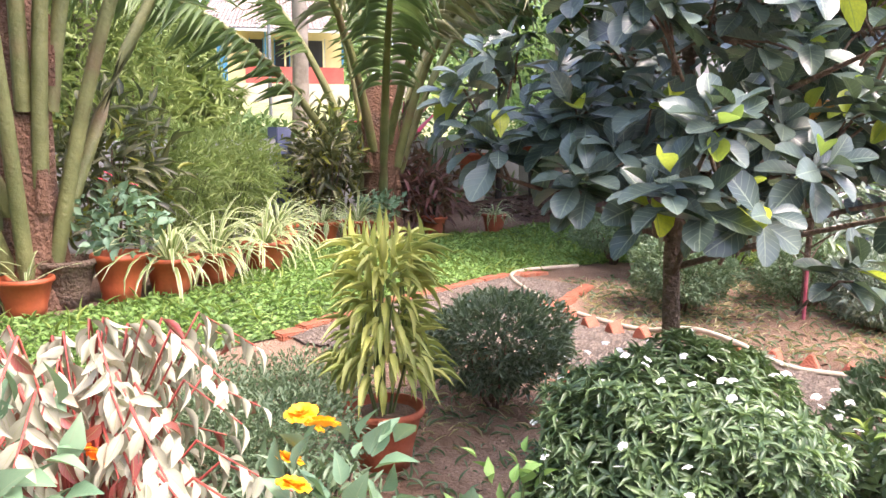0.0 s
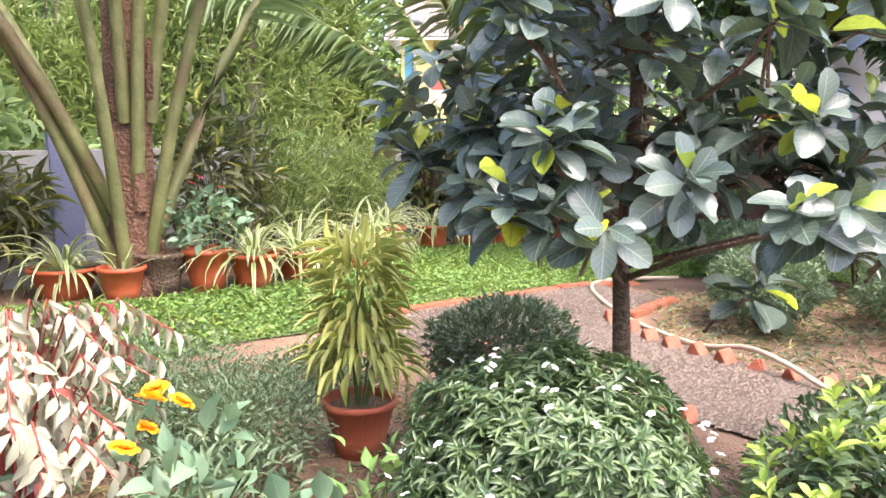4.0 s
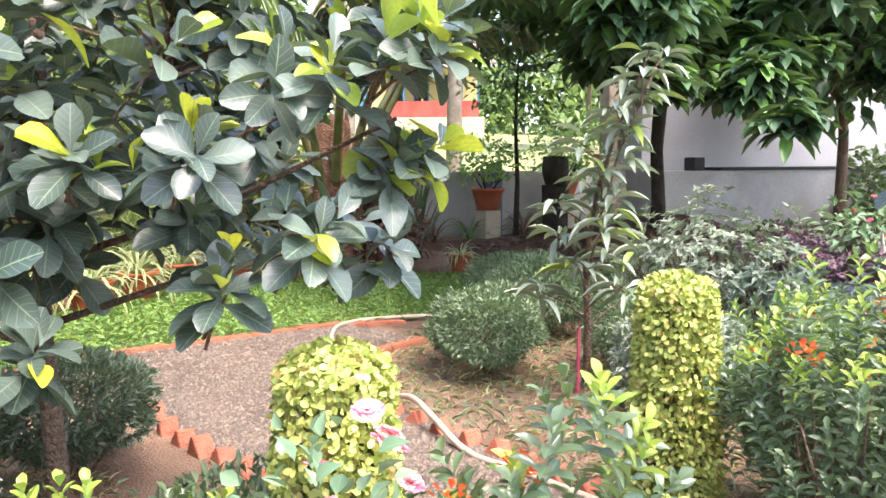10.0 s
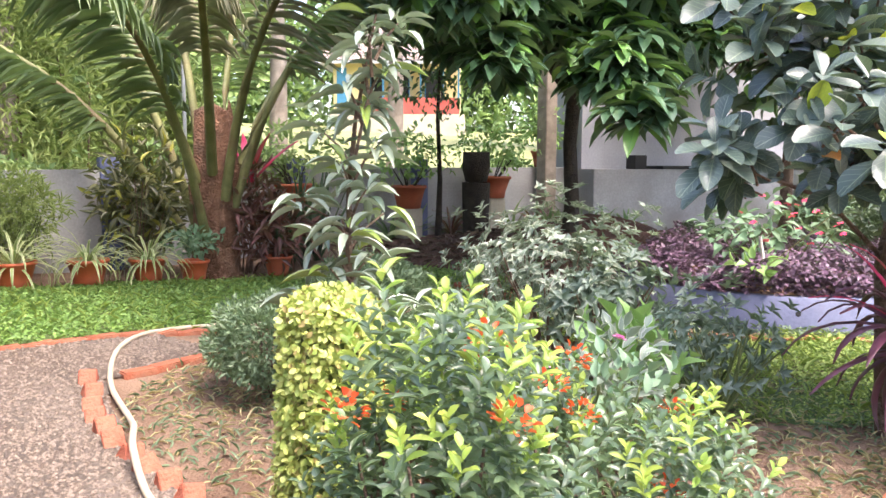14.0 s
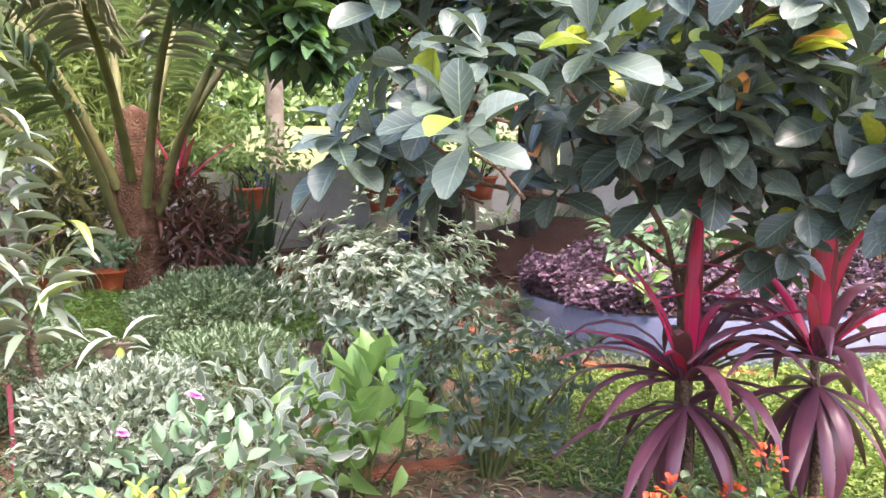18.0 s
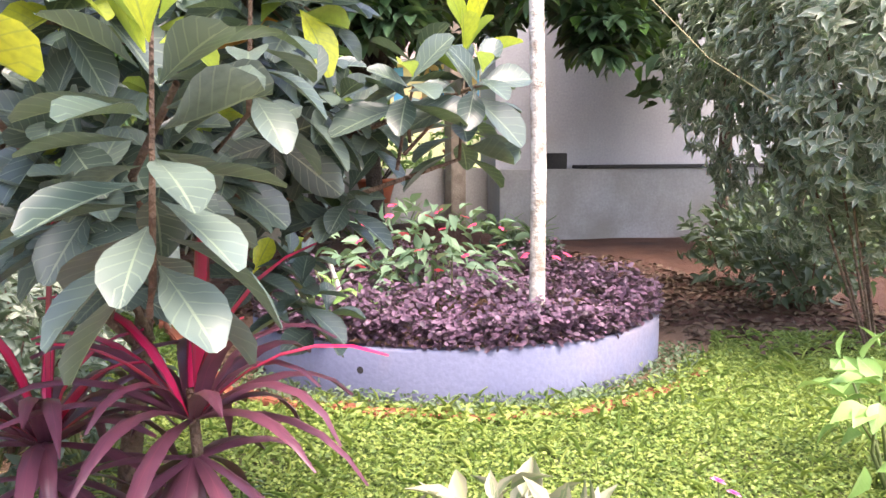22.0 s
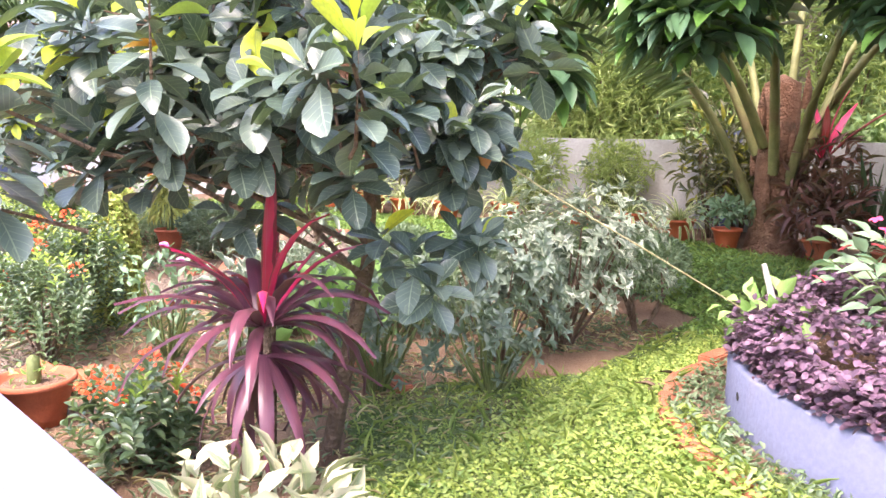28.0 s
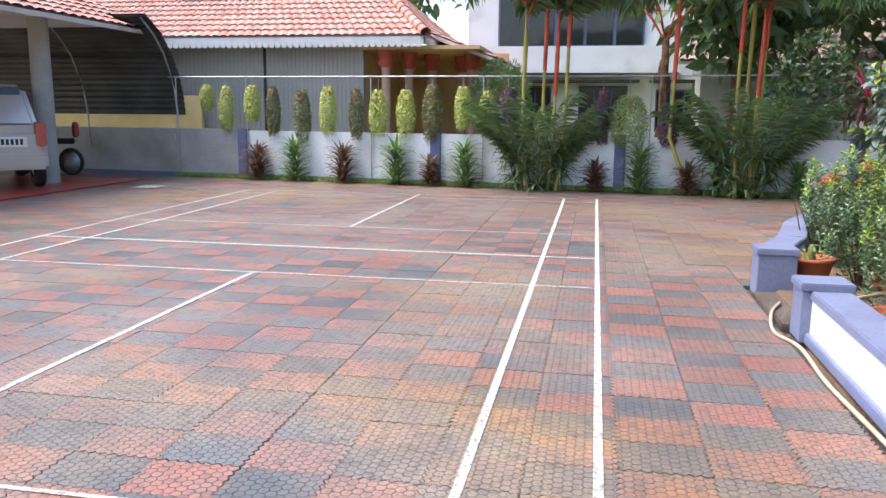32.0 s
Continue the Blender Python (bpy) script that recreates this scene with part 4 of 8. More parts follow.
def jack_tree(x, y, label, trunk, limbs, centres, seed, singles=300, L=0.148, wide=0.5, shoots=()):
    """Trunk and limbs by points; rosettes of leaves round each of the given centres (x, y, z, radius, rosettes, share of young leaves)."""
    rng = np.random.default_rng(seed)
    z = gzf(x, y)
    t = thing("jackfruit_tree", x, y, z, label, "tree")
    part("trunk", tube(trunk, np.linspace(0.042, 0.02, len(trunk)), 10), M_bark, t)
    for lb in limbs:
        part("limb", tube(lb, np.linspace(0.014, 0.006, len(lb)), 7), M_bark, t)
    twigs, spec = [], []
    for cx, cy, cz, r, count, fresh in centres:
        for k in range(count if r < 0.2 else int(2.0 * count)):
            p = np.array((cx, cy, cz)) + (rand_dirs(rng, 1)[0] * r * rng.random() ** 0.4 * (1, 1, 0.85) if count > 1 else 0)
            q = np.array((cx * 0.9, cy * 0.9, cz - 0.09)) + rng.normal(size=3) * 0.03
            axis = unit(unit(np.array((cx, cy - 0.3, 0.0))) * 0.45 + np.array((0, 0, 0.75)) + 0.3 * rng.normal(size=3))
            twigs.append(tube([q, (p + q) / 2 + (0, 0, 0.02), p], [0.006, 0.005, 0.004], 5))
            t1 = unit(np.cross(axis, (0.2, 0.5, 0.8)))
            t2 = np.cross(axis, t1)
            per = int(rng.integers(7, 11))
            for s in range(per):
                a = 2.4 * s + rng.random() * 0.5
                sp = 0.98 - 0.62 * s / per
                d = unit((t1 * math.cos(a) + t2 * math.sin(a)) * sp + axis * (1 - sp) - np.array((0, 0, 0.34 * (1 - s / per))) + 0.1 * rng.normal(size=3))
                nrm = unit(axis + np.array((0, 0, 0.3)) + 0.15 * rng.normal(size=3))
                ln = L * (0.8 + 0.4 * rng.random()) * (1 - 0.35 * s / per)
                spec.append((p + axis * 0.012 * s, d, nrm, ln, ln * (wide + 0.1 * rng.random()), (s >= per - 3 and rng.random() < 0.07 + 0.8 * fresh) or rng.random() < 0.22 * fresh))
    # upright shoots: leaves in a spiral, drooping below, erect and young at the tip
    for bx, by, b0, b1, count, scale in shoots:
        twigs.append(tube([(bx * 0.7, by * 0.8, b0 - 0.12), (bx, by, b0 - 0.02), (bx + 0.02, by, b1)], [0.009, 0.007, 0.003], 6))
        for k in range(count):
            f, a = k / (count - 1), 2.4 * k + 0.4 * rng.random()
            el = radians(-32 + 100 * f ** 1.4) + 0.15 * rng.normal()
            d = np.array((math.cos(a) * math.cos(el), math.sin(a) * math.cos(el), math.sin(el)))
            ln = L * scale * (1.12 - 0.22 * f) * (0.9 + 0.2 * rng.random())
            spec.append((np.array((bx + 0.02 * f, by, b0 + (b1 - b0) * f)) + d * 0.025, d, unit(np.array((-math.sin(el) * math.cos(a), -math.sin(el) * math.sin(a), math.cos(el))) + 0.15 * rng.normal(size=3)), ln, ln * (wide + 0.06 * rng.random()) * (1 - 0.25 * f), f > 0.6 and rng.random() < 0.85))
    tagged(part("twig_work", join(*twigs), M_bark, t), kind="stuff")
    order = rng.permutation(len(spec))
    order = np.concatenate([[j for j in order if spec[j][5]], [j for j in order if not spec[j][5]]]).astype(int)
    for j in order[:singles]:
        p, d, n_, ln, w, fresh = spec[j]
        yv = Vector(d)
        xv = yv.cross(Vector(n_)).normalized()
        zv = xv.cross(yv)
        m = Matrix((xv, yv, zv)).transposed().to_4x4()
        m = Matrix.Translation(p) @ m @ Matrix.Diagonal((w, ln, ln, 1))
        old = not fresh and j % 37 == 5
        part("leaf", (ME_OLD if old else ME_NEW if fresh else ME_JACK)[j % 3], None, t, "bright lime young leaf" if fresh else "orange dying leaf" if old else "", m)
    rest = [spec[j] for j in order[singles:]]
    if rest:
        tagged(part("foliage", leaves(T_jack, [s[0] for s in rest], [s[1] for s in rest], [s[2] for s in rest], np.array([s[3] for s in rest]), np.array([s[4] for s in rest])), L_jackj, t), kind="stuff")
    return t


jack_tree(-2.36, 3.68, "young jackfruit tree with dark glossy leaves and lime new shoots", [(0, 0, -0.03), (0.01, -0.01, 0.4), (-0.01, 0.0, 0.9), (0.02, -0.02, 1.5), (0.03, 0, 2.2)],
          [[(0, 0, 0.82), (-0.3, -0.2, 1.0), (-0.66, -0.5, 1.1)], [(0, 0, 0.85), (-0.15, -0.45, 1.02), (-0.23, -0.85, 1.14)], [(0, 0, 0.9), (0.28, -0.5, 1.08), (0.5, -0.95, 1.2)], [(0, 0, 0.95), (-0.35, 0.15, 1.1), (-0.68, 0.33, 1.22)], [(0, 0, 1.1), (0.4, -0.55, 1.3), (0.76, -1.0, 1.55)], [(0, 0, 1.0), (-0.4, -0.25, 1.2), (-0.75, -0.45, 1.3)], [(0, 0, 1.3), (-0.15, -0.45, 1.5), (-0.3, -0.75, 1.6)], [(0, 0, 1.2), (0.3, 0.15, 1.5), (0.6, 0.1, 1.6)]],
          [(-0.65, 0.48, 1.44, 0.10, 3, 0.1), (-0.70, 0.33, 1.27, 0.08, 3, 0.1), (-0.75, -0.03, 1.19, 0.08, 3, 0.05), (-0.43, 0.54, 1.62, 0.12, 4, 0.0), (-0.80, -0.30, 1.16, 0.06, 2, 0.1), (-0.5, 0.2, 1.4, 0.2, 5, 0.0), (0.75, -0.75, 1.15, 0.12, 3, 0.1), (-0.77, -0.51, 1.36, 0.10, 3, 0.1), (-0.80, -0.45, 1.15, 0.10, 2, 0.0), (-0.66, -0.55, 1.10, 0.05, 2, 0.1), (-0.42, -0.58, 1.20, 0.07, 2, 0.1), (-0.23, -0.89, 1.17, 0.06, 3, 0.25), (-0.14, -0.63, 0.90, 0.06, 2, 0.1), (0.36, -0.86, 1.07, 0.07, 2, 0.1), (0.02, -0.62, 1.44, 0.10, 3, 0.1),
           (0.20, -0.90, 1.41, 0.10, 3, 0.15), (0.53, -1.01, 1.23, 0.07, 3, 0.2), (0.80, -1.00, 1.42, 0.12, 5, 0.45), (0.74, -1.05, 1.68, 0.14, 6, 0.45), (-0.30, -0.80, 1.63, 0.12, 3, 0.1), (-0.67, -0.28, 1.64, 0.15, 4, 0.0), (-0.45, -0.1, 1.32, 0.2, 5, 0.0), (0.0, -0.2, 1.25, 0.28, 8, 0.0), (0.4, -0.4, 1.32, 0.28, 9, 0.0),
           (-0.3, -0.3, 1.75, 0.35, 10, 0.05), (0.3, -0.6, 1.8, 0.35, 10, 0.15), (0.0, 0.2, 1.7, 0.4, 9, 0.0), (0.55, -0.1, 1.5, 0.32, 8, 0.0), (0.5, -0.5, 2.1, 0.35, 9, 0.2), (-0.2, -0.2, 2.2, 0.4, 10, 0.0), (0.3, 0.35, 2.0, 0.4, 7, 0.0), (0.85, -0.6, 1.9, 0.25, 7, 0.35), (0.0, 0.3, 1.35, 0.3, 6, 0.0), (-0.6, -0.1, 2.05, 0.3, 7, 0.0), (0.45, -0.95, 1.6, 0.15, 4, 0.3)], 21)
jack_tree(2.88, 2.77, "jackfruit tree with leaning trunk and large greyish dark leaves", [(-0.08, -0.14, -0.03), (-0.03, -0.08, 0.4), (0.04, -0.01, 0.85), (0.12, -0.05, 1.4), (0.15, -0.1, 2.2)],
          [[(0.04, 0, 0.75), (-0.25, -0.2, 1.1), (-0.6, -0.4, 1.35), (-0.9, -0.32, 1.7)], [(0.06, 0, 0.9), (0.02, -0.6, 1.2), (-0.05, -1.1, 1.35), (0.0, -1.42, 1.5)], [(0.05, 0, 0.9), (-0.4, 0.05, 1.2), (-0.9, 0.0, 1.3), (-1.28, -0.3, 1.45)], [(0.1, 0, 1.1), (0.5, -0.35, 1.4), (0.93, -0.76, 1.6)], [(0.06, -0.02, 0.8), (-0.1, -0.7, 1.2), (-0.34, -1.25, 1.55)]],
          [(-1.26, -0.45, 1.55, 0.15, 5, 0.05), (-0.95, 0.2, 1.3, 0.15, 4, 0.0), (-0.92, -0.6, 1.62, 0.12, 4, 0.05), (-1.3, -0.1, 1.4, 0.15, 4, 0.0), (-1.2, 0.0, 1.95, 0.3, 6, 0.1), (-1.35, -0.7, 1.4, 0.05, 1, 0.0), (0.52, 0.05, 1.35, 0.2, 5, 0.0), (0.58, 0.1, 1.0, 0.12, 3, 0.0), (0.53, -0.12, 0.85, 0.08, 2, 0.0), (0.5, 0.25, 1.7, 0.25, 6, 0.0), (0.3, 0.4, 1.3, 0.2, 4, 0.0), (-0.36, -1.34, 1.65, 0.10, 3, 0.25), (-0.92, -0.31, 1.75, 0.15, 4, 0.1), (-0.07, -0.51, 1.05, 0.06, 2, 0.0), (0.34, -0.15, 0.95, 0.05, 1, 0.0), (0.6, -0.3, 1.42, 0.18, 4, 0.0),
           (-0.5, -0.5, 1.4, 0.28, 9, 0.0), (-0.1, -0.9, 1.35, 0.25, 7, 0.0), (0.3, -0.5, 1.4, 0.28, 8, 0.0), (-0.35, -0.1, 1.55, 0.33, 9, 0.0), (0.4, -0.2, 1.6, 0.33, 9, 0.0), (-0.3, -0.6, 1.85, 0.4, 10, 0.1), (0.3, -0.7, 1.9, 0.33, 9, 0.15), (-0.7, -0.2, 1.4, 0.19, 4, 0.0), (-0.9, -0.3, 2.0, 0.3, 6, 0.1), (0.55, -0.45, 1.22, 0.1, 2, 0.0), (0.1, 0.0, 2.1, 0.4, 8, 0.0), (0.75, -0.75, 1.5, 0.13, 3, 0.1), (-0.2, -1.1, 1.75, 0.18, 4, 0.2)], 22, 300, 0.18, 0.48,
          [(-0.05, -1.42, 1.2, 1.68, 40, 1.0), (0.86, -0.70, 1.40, 1.72, 26, 0.85), (0.2, -1.0, 1.5, 1.9, 26, 0.9)])


# ---- palms ----
def frond(rng, base, way, L, arch, pet, leaflen, n=46, droop=0.5, sides=5, rad=0.03):
    """A feather leaf: rachis arrays and leaflet arrays."""
    pts, p = [], np.array(base, float)
    el = math.atan2(way[2], math.hypot(way[0], way[1]))
    side = unit(np.array((way[0], way[1], 0.0)))
    for s in range(12):
        e = el - arch * (s / 11) ** 1.5
        d = side * math.cos(e) + np.array((0, 0, math.sin(e)))
        pts.append(p.copy())
        p = p + d * L / 11
    pts = np.array(pts)
    rach = tube(pts, np.linspace(rad, rad * 0.25, 12), sides)
    q = np.linspace(pet, 0.99, n)
    idx = q * 11
    i0 = np.minimum(idx.astype(int), 10)
    P = pts[i0] + (pts[i0 + 1] - pts[i0]) * (idx - i0)[:, None]
    d = unit(pts[i0 + 1] - pts[i0])
    across = unit(np.cross(d, (0, 0, 1.0)))
    PP, DD, NN, LL = [], [], [], []
    for sgn in (-1, 1):
        DD.append(unit(across * sgn + d * 0.75 - np.array((0, 0, droop)) + 0.12 * rng.normal(size=d.shape)))
        PP.append(P)
        NN.append(unit(np.cross(d, across) * -1.0 + 0.2 * rng.normal(size=d.shape)))
        LL.append(leaflen * (0.55 + 0.45 * np.sin(np.pi * (0.12 + 0.8 * (q - pet) / (1 - pet)))) * (0.85 + 0.3 * rng.random(n)))
    return rach, leaves(T_lance, np.concatenate(PP), np.concatenate(DD), np.concatenate(NN), np.concatenate(LL), leaflen * 0.075)


def palm(x, y, label, fronds, seed, trunk_h=1.4, trunk_r=0.16, leaf=L_palm, leaflen=0.6, stemmat=M_petiole, name="coconut_palm", nl=46, droop=0.5, rad=0.035, z0=None, group=""):
    rng = np.random.default_rng(seed)
    t = thing(name, x, y, gzf(x, y) if z0 is None else z0, label, "palm", group)
    if trunk_h:
        part("trunk", lathe([(trunk_r * 1.35, -0.05), (trunk_r * 1.2, 0.12), (trunk_r, 0.35), (trunk_r * 0.95, trunk_h * 0.5), (trunk_r * 0.8, trunk_h), (0.01, trunk_h + 0.1)], 18), M_palmfibre, t)
        for k in range(9):
            a, zz = k * 2.4, 0.1 + k * trunk_h / 10
            part("leaf_base", tube([(math.cos(a) * trunk_r, math.sin(a) * trunk_r, zz), (math.cos(a) * trunk_r * 1.08, math.sin(a) * trunk_r * 1.08, zz + 0.2), (math.cos(a) * trunk_r * 1.05, math.sin(a) * trunk_r * 1.05, zz + 0.42)], [0.05, 0.045, 0.01], 6), M_palmfibre, t)
    for az, el, L, arch, z, old in fronds:
        a = radians(az)
        rr = trunk_r * 0.9 if trunk_h else 0.03
        b = (math.cos(a) * rr, math.sin(a) * rr, z)
        rach, lf = frond(rng, b, (math.cos(a) * math.cos(radians(el)), math.sin(a) * math.cos(radians(el)), math.sin(radians(el))), L, arch, 0.36, leaflen, nl, droop, 6, rad)
        f = part("frond_stalk", rach, stemmat, t)
        part("frond_blade", lf, L_oldpalm if old else leaf, f)
    return t


palm(-3.32, 7.4, "coconut palm with green leaf stalks and brown fibrous trunk", [(-125, 79, 5.4, 0.7, 0.15, 0), (-55, 76, 5.2, 0.9, 0.3, 0), (-165, 70, 5.2, 0.9, 0.2, 0), (160, 70, 5.2, 1.2, 0.5, 0), (118, 80, 5.2, 0.9, 0.7, 0), (8, 68, 5.0, 1.0, 0.35, 0), (70, 78, 5.4, 1.0, 0.8, 0), (-85, 83, 5.4, 1.0, 0.75, 0), (205, 62, 4.8, 1.3, 0.6, 0), (250, 80, 5.0, 1.6, 1.2, 1), (330, 82, 5.0, 1.2, 1.2, 0)], 31, 2.5, 0.16, rad=0.05)
palm(1.66, 9.65, "coconut palm with leaning green leaf stalks beside the potted plants", [(170, 62, 4.6, 1.3, 0.3, 0), (140, 72, 5.0, 1.1, 0.6, 0), (60, 74, 5.0, 1.1, 0.5, 0), (100, 80, 5.2, 1.0, 0.9, 0), (230, 66, 4.6, 1.5, 0.4, 0), (285, 74, 4.6, 1.5, 0.9, 1), (330, 72, 4.8, 1.3, 0.8, 0), (10, 66, 4.6, 1.6, 1.0, 1), (200, 68, 4.8, 1.8, 1.1, 1), (250, 60, 4.2, 1.8, 1.2, 1)], 32, 1.9, 0.24, rad=0.06)

# ---- dark mango tree over the bed and the lawn ----
rng = np.random.default_rng(41)
mt_ = thing("mango_tree", 5.7, 8.05, gzf(5.7, 8.05), "old mango tree with dark trunk and heavy hanging leaves", "tree")
part("trunk", tube([(0, 0, -0.05), (0.02, 0, 0.6), (-0.02, 0.02, 1.3), (0.02, 0, 1.95)], [0.125, 0.095, 0.085, 0.095], 12), M_darkbark, mt_)
BOUGHS = [[(0, 0, 1.85), (-0.35, -0.3, 2.4), (-1.2, -1.4, 2.8), (-2.5, -3.0, 2.3)], [(0, 0, 1.85), (0.4, -0.1, 2.5), (0.9, -0.2, 3.1), (2.0, -0.6, 3.3)], [(0, 0, 1.9), (0.05, 0.3, 2.7), (0.1, 0.8, 3.4), (0.0, 1.6, 3.6)], [(0, 0, 1.9), (0.1, -0.5, 2.7), (0.2, -1.4, 3.1), (0.3, -2.6, 2.9)],
          [(0, 0, 1.9), (-0.6, -0.4, 2.7), (-2.2, -1.8, 3.0), (-4.2, -3.1, 2.7)], [(0, 0, 1.9), (-0.8, 0.1, 2.8), (-2.2, -0.6, 3.2), (-3.6, -1.6, 3.0)]]
for lb in BOUGHS:
    part("limb", tube(lb, [0.085, 0.06, 0.04, 0.012], 8), M_darkbark, mt_)
P, d = shell(rng, 1500, 3.4, 3.3, 1.35, 0.6, 0.16)
P = P + (0, -0.3, 3.75)
P = P[P[:, 2] > 2.2 + 0.5 * rng.random(len(P))]
CL = [(-3.0, -3.8, 1.45, 0.16, 9), (-3.65, -3.15, 1.8, 0.25, 18), (-1.57, -2.6, 1.8, 0.25, 18), (-4.1, -3.25, 2.15, 0.3, 30), (-3.3, -2.8, 2.2, 0.35, 40), (-3.0, -2.0, 2.2, 0.4, 40), (-2.5, -3.1, 1.85, 0.38, 80), (-1.7, -2.6, 2.05, 0.35, 40), (-0.9, -2.5, 2.2, 0.35, 40), (-2.2, -2.7, 2.4, 0.6, 60), (-5.1, -3.1, 2.5, 0.35, 34), (-4.1, -3.2, 2.35, 0.4, 40), (-3.4, -2.7, 2.6, 0.55, 60), (-4.4, -2.4, 2.9, 0.6, 60), (-1.6, -2.4, 2.6, 0.6, 60), (-2.9, -1.6, 2.8, 0.7, 80), (-0.9, -2.0, 2.5, 0.55, 50), (1.3, -2.3, 2.2, 0.35, 30), (0.6, -2.4, 2.7, 0.6, 50), (-1.2, -1.0, 2.5, 0.5, 40), (-3.8, -1.2, 3.1, 0.7, 60), (2.0, -1.4, 2.6, 0.6, 50), (-1.9, -3.5, 2.75, 0.5, 40)]
P = np.concatenate([P] + [np.array((cx, cy, cz)) + rand_dirs(rng, n) * (r * rng.random(n) ** 0.5)[:, None] * (1, 1, 0.8) for cx, cy, cz, r, n in CL])
PP, DD, NN, LL = [], [], [], []
for s in range(9):
    a = 2.4 * s + 6.28 * rng.random(len(P))
    DD.append(unit(np.stack([np.cos(a), np.sin(a), np.full(len(P), -0.5 + 0.09 * s)], -1) + 0.15 * rng.normal(size=P.shape)))
    NN.append(unit(np.stack([0.4 * np.cos(a), 0.4 * np.sin(a), np.ones(len(P))], -1)))
    PP.append(P)
    LL.append(0.19 + 0.10 * rng.random(len(P)))
tagged(part("crown", leaves(blade((0.06, 0.5, 0.9, 1.0, 0.72, 0.05), 0.28, 0.12), np.concatenate(PP), np.concatenate(DD), np.concatenate(NN), np.concatenate(LL), 0.098), L_mango, mt_), kind="stuff")

# thin dark tree behind the wall pots
t = thing("slender_tree", 5.66, 11.0, gzf(5.66, 11.0), "slender dark-stemmed young tree with sparse leaves", "tree")
part("trunk", tube([(0, 0, -0.05), (0.03, 0, 0.9), (-0.02, 0, 1.9), (0.05, 0, 3.0)], [0.06, 0.04, 0.03, 0.015], 7), M_darkbark, t)
part("crown", foliage(np.random.default_rng(6), 500, 0.9, 0.9, 0.8, 2.6, T_ovate, 0.13, 0.05, 0.0, 0.9, 0.3), L_mango, t)

# mango sapling
t = thing("mango_sapling", 0.57, 4.14, gzf(0.57, 4.14), "slim mango sapling with drooping green leaves, sky sheen paled into their colour", "tree")
rng = np.random.default_rng(51)
AXIS = np.array([(0, 0, -0.03), (0.0, 0.0, 0.4), (-0.05, -0.03, 0.75), (-0.12, -0.18, 1.15), (-0.18, -0.36, 1.45), (-0.22, -0.62, 1.86)])
part("trunk", tube(AXIS, [0.026, 0.022, 0.019, 0.014, 0.010, 0.005], 8), M_bark, t)
PP, DD, NN, LL = [], [], [], []
for k in range(22):
    zz = 0.5 + 1.34 * k / 21
    reach = (0.36 - 0.24 * k / 21) * (0.35 + 0.65 * rng.random())
    w = 2.4 * k
    bx, by = np.interp(zz, AXIS[:, 2], AXIS[:, 0]), np.interp(zz, AXIS[:, 2], AXIS[:, 1])
    cx, cy = bx + reach * math.cos(w), by + reach * math.sin(w)
    part("twig", tube([(bx, by, zz - 0.16), ((bx + cx) / 2, (by + cy) / 2, zz - 0.06), (cx, cy, zz)], [0.008, 0.006, 0.004], 5), M_bark, t)
    cnt = 8 + k % 4
    for s_ in range(cnt):
        a = 2.4 * s_ + rng.random()
        PP.append((cx + 0.015 * math.cos(a), cy + 0.015 * math.sin(a), zz + 0.03 * rng.normal()))
        DD.append((math.cos(a), math.sin(a), 0.55 - 0.85 * (s_ / cnt) + 0.2 * rng.normal()))
        NN.append((0.3 * math.cos(a), 0.3 * math.sin(a), 1))
        LL.append((0.205 - 0.045 * k / 21) * (0.75 + 0.4 * rng.random()))
tagged(part("foliage", leaves(blade((0.1, 0.6, 0.95, 1.0, 0.7, 0.04), 0.38, 0.16), PP, DD, NN, np.array(LL), 0.043), L_sapling, t), kind="stuff")
st = thing("red_stake", 0.46, 4.1, gzf(0.46, 4.1), "short faded pink stake tied to the sapling", "stake")
part("stake", tube([(0, 0, -0.02), (0.0, 0, 0.38)], [0.013, 0.012], 6), M_pinkpaint, st)

# ---- round bed ----
BX, BY, BR = 5.06, 4.79, 1.34
gb = 0.165
bed = thing("flower_bed", BX, BY, gb - 0.05, "round raised flower bed of lavender blue painted concrete", "flower bed")
part("ring_wall", lathe([(BR, 0.0), (BR, 0.335), (BR - 0.012, 0.347), (BR - 0.09, 0.347), (BR - 0.1, 0.335), (BR - 0.1, 0.2)], 72), M_bed, bed)
part("bed_soil", lathe([(0.01, 0.30), (0.6, 0.30), (BR - 0.101, 0.29)], 48), M_soil, bed)
part("drain_hole", lathe([(0.0001, 0), (0.02, 0)], 10), M_dark, bed, loc=pose(-1.0, -0.893, 0.225, 90, 0, -48.3))
rng = np.random.default_rng(61)
n = 24000
a, r = rng.random(n) * 6.283, np.sqrt(rng.random(n)) * (BR - 0.01)
r[14000:] = BR - 0.2 + 0.2 * rng.random(n - 14000)
hh = (0.25 + 0.04 * np.sin(5 * a) + 0.06 * np.sin(7 * r * np.cos(a) + 2) + 0.06 * np.sin(8 * r * np.sin(a)) + 0.05 * np.sin(19 * r * np.cos(a)) * np.sin(23 * r * np.sin(a) + 1)) * (1 - 0.22 * (r / BR) ** 6)
P = np.stack([r * np.cos(a), r * np.sin(a), 0.29 + hh * (0.55 + 0.5 * rng.random(n) ** 0.5)], -1)
P[14000:, 2] = 0.352 + 0.75 * hh[14000:] * rng.random(n - 14000)
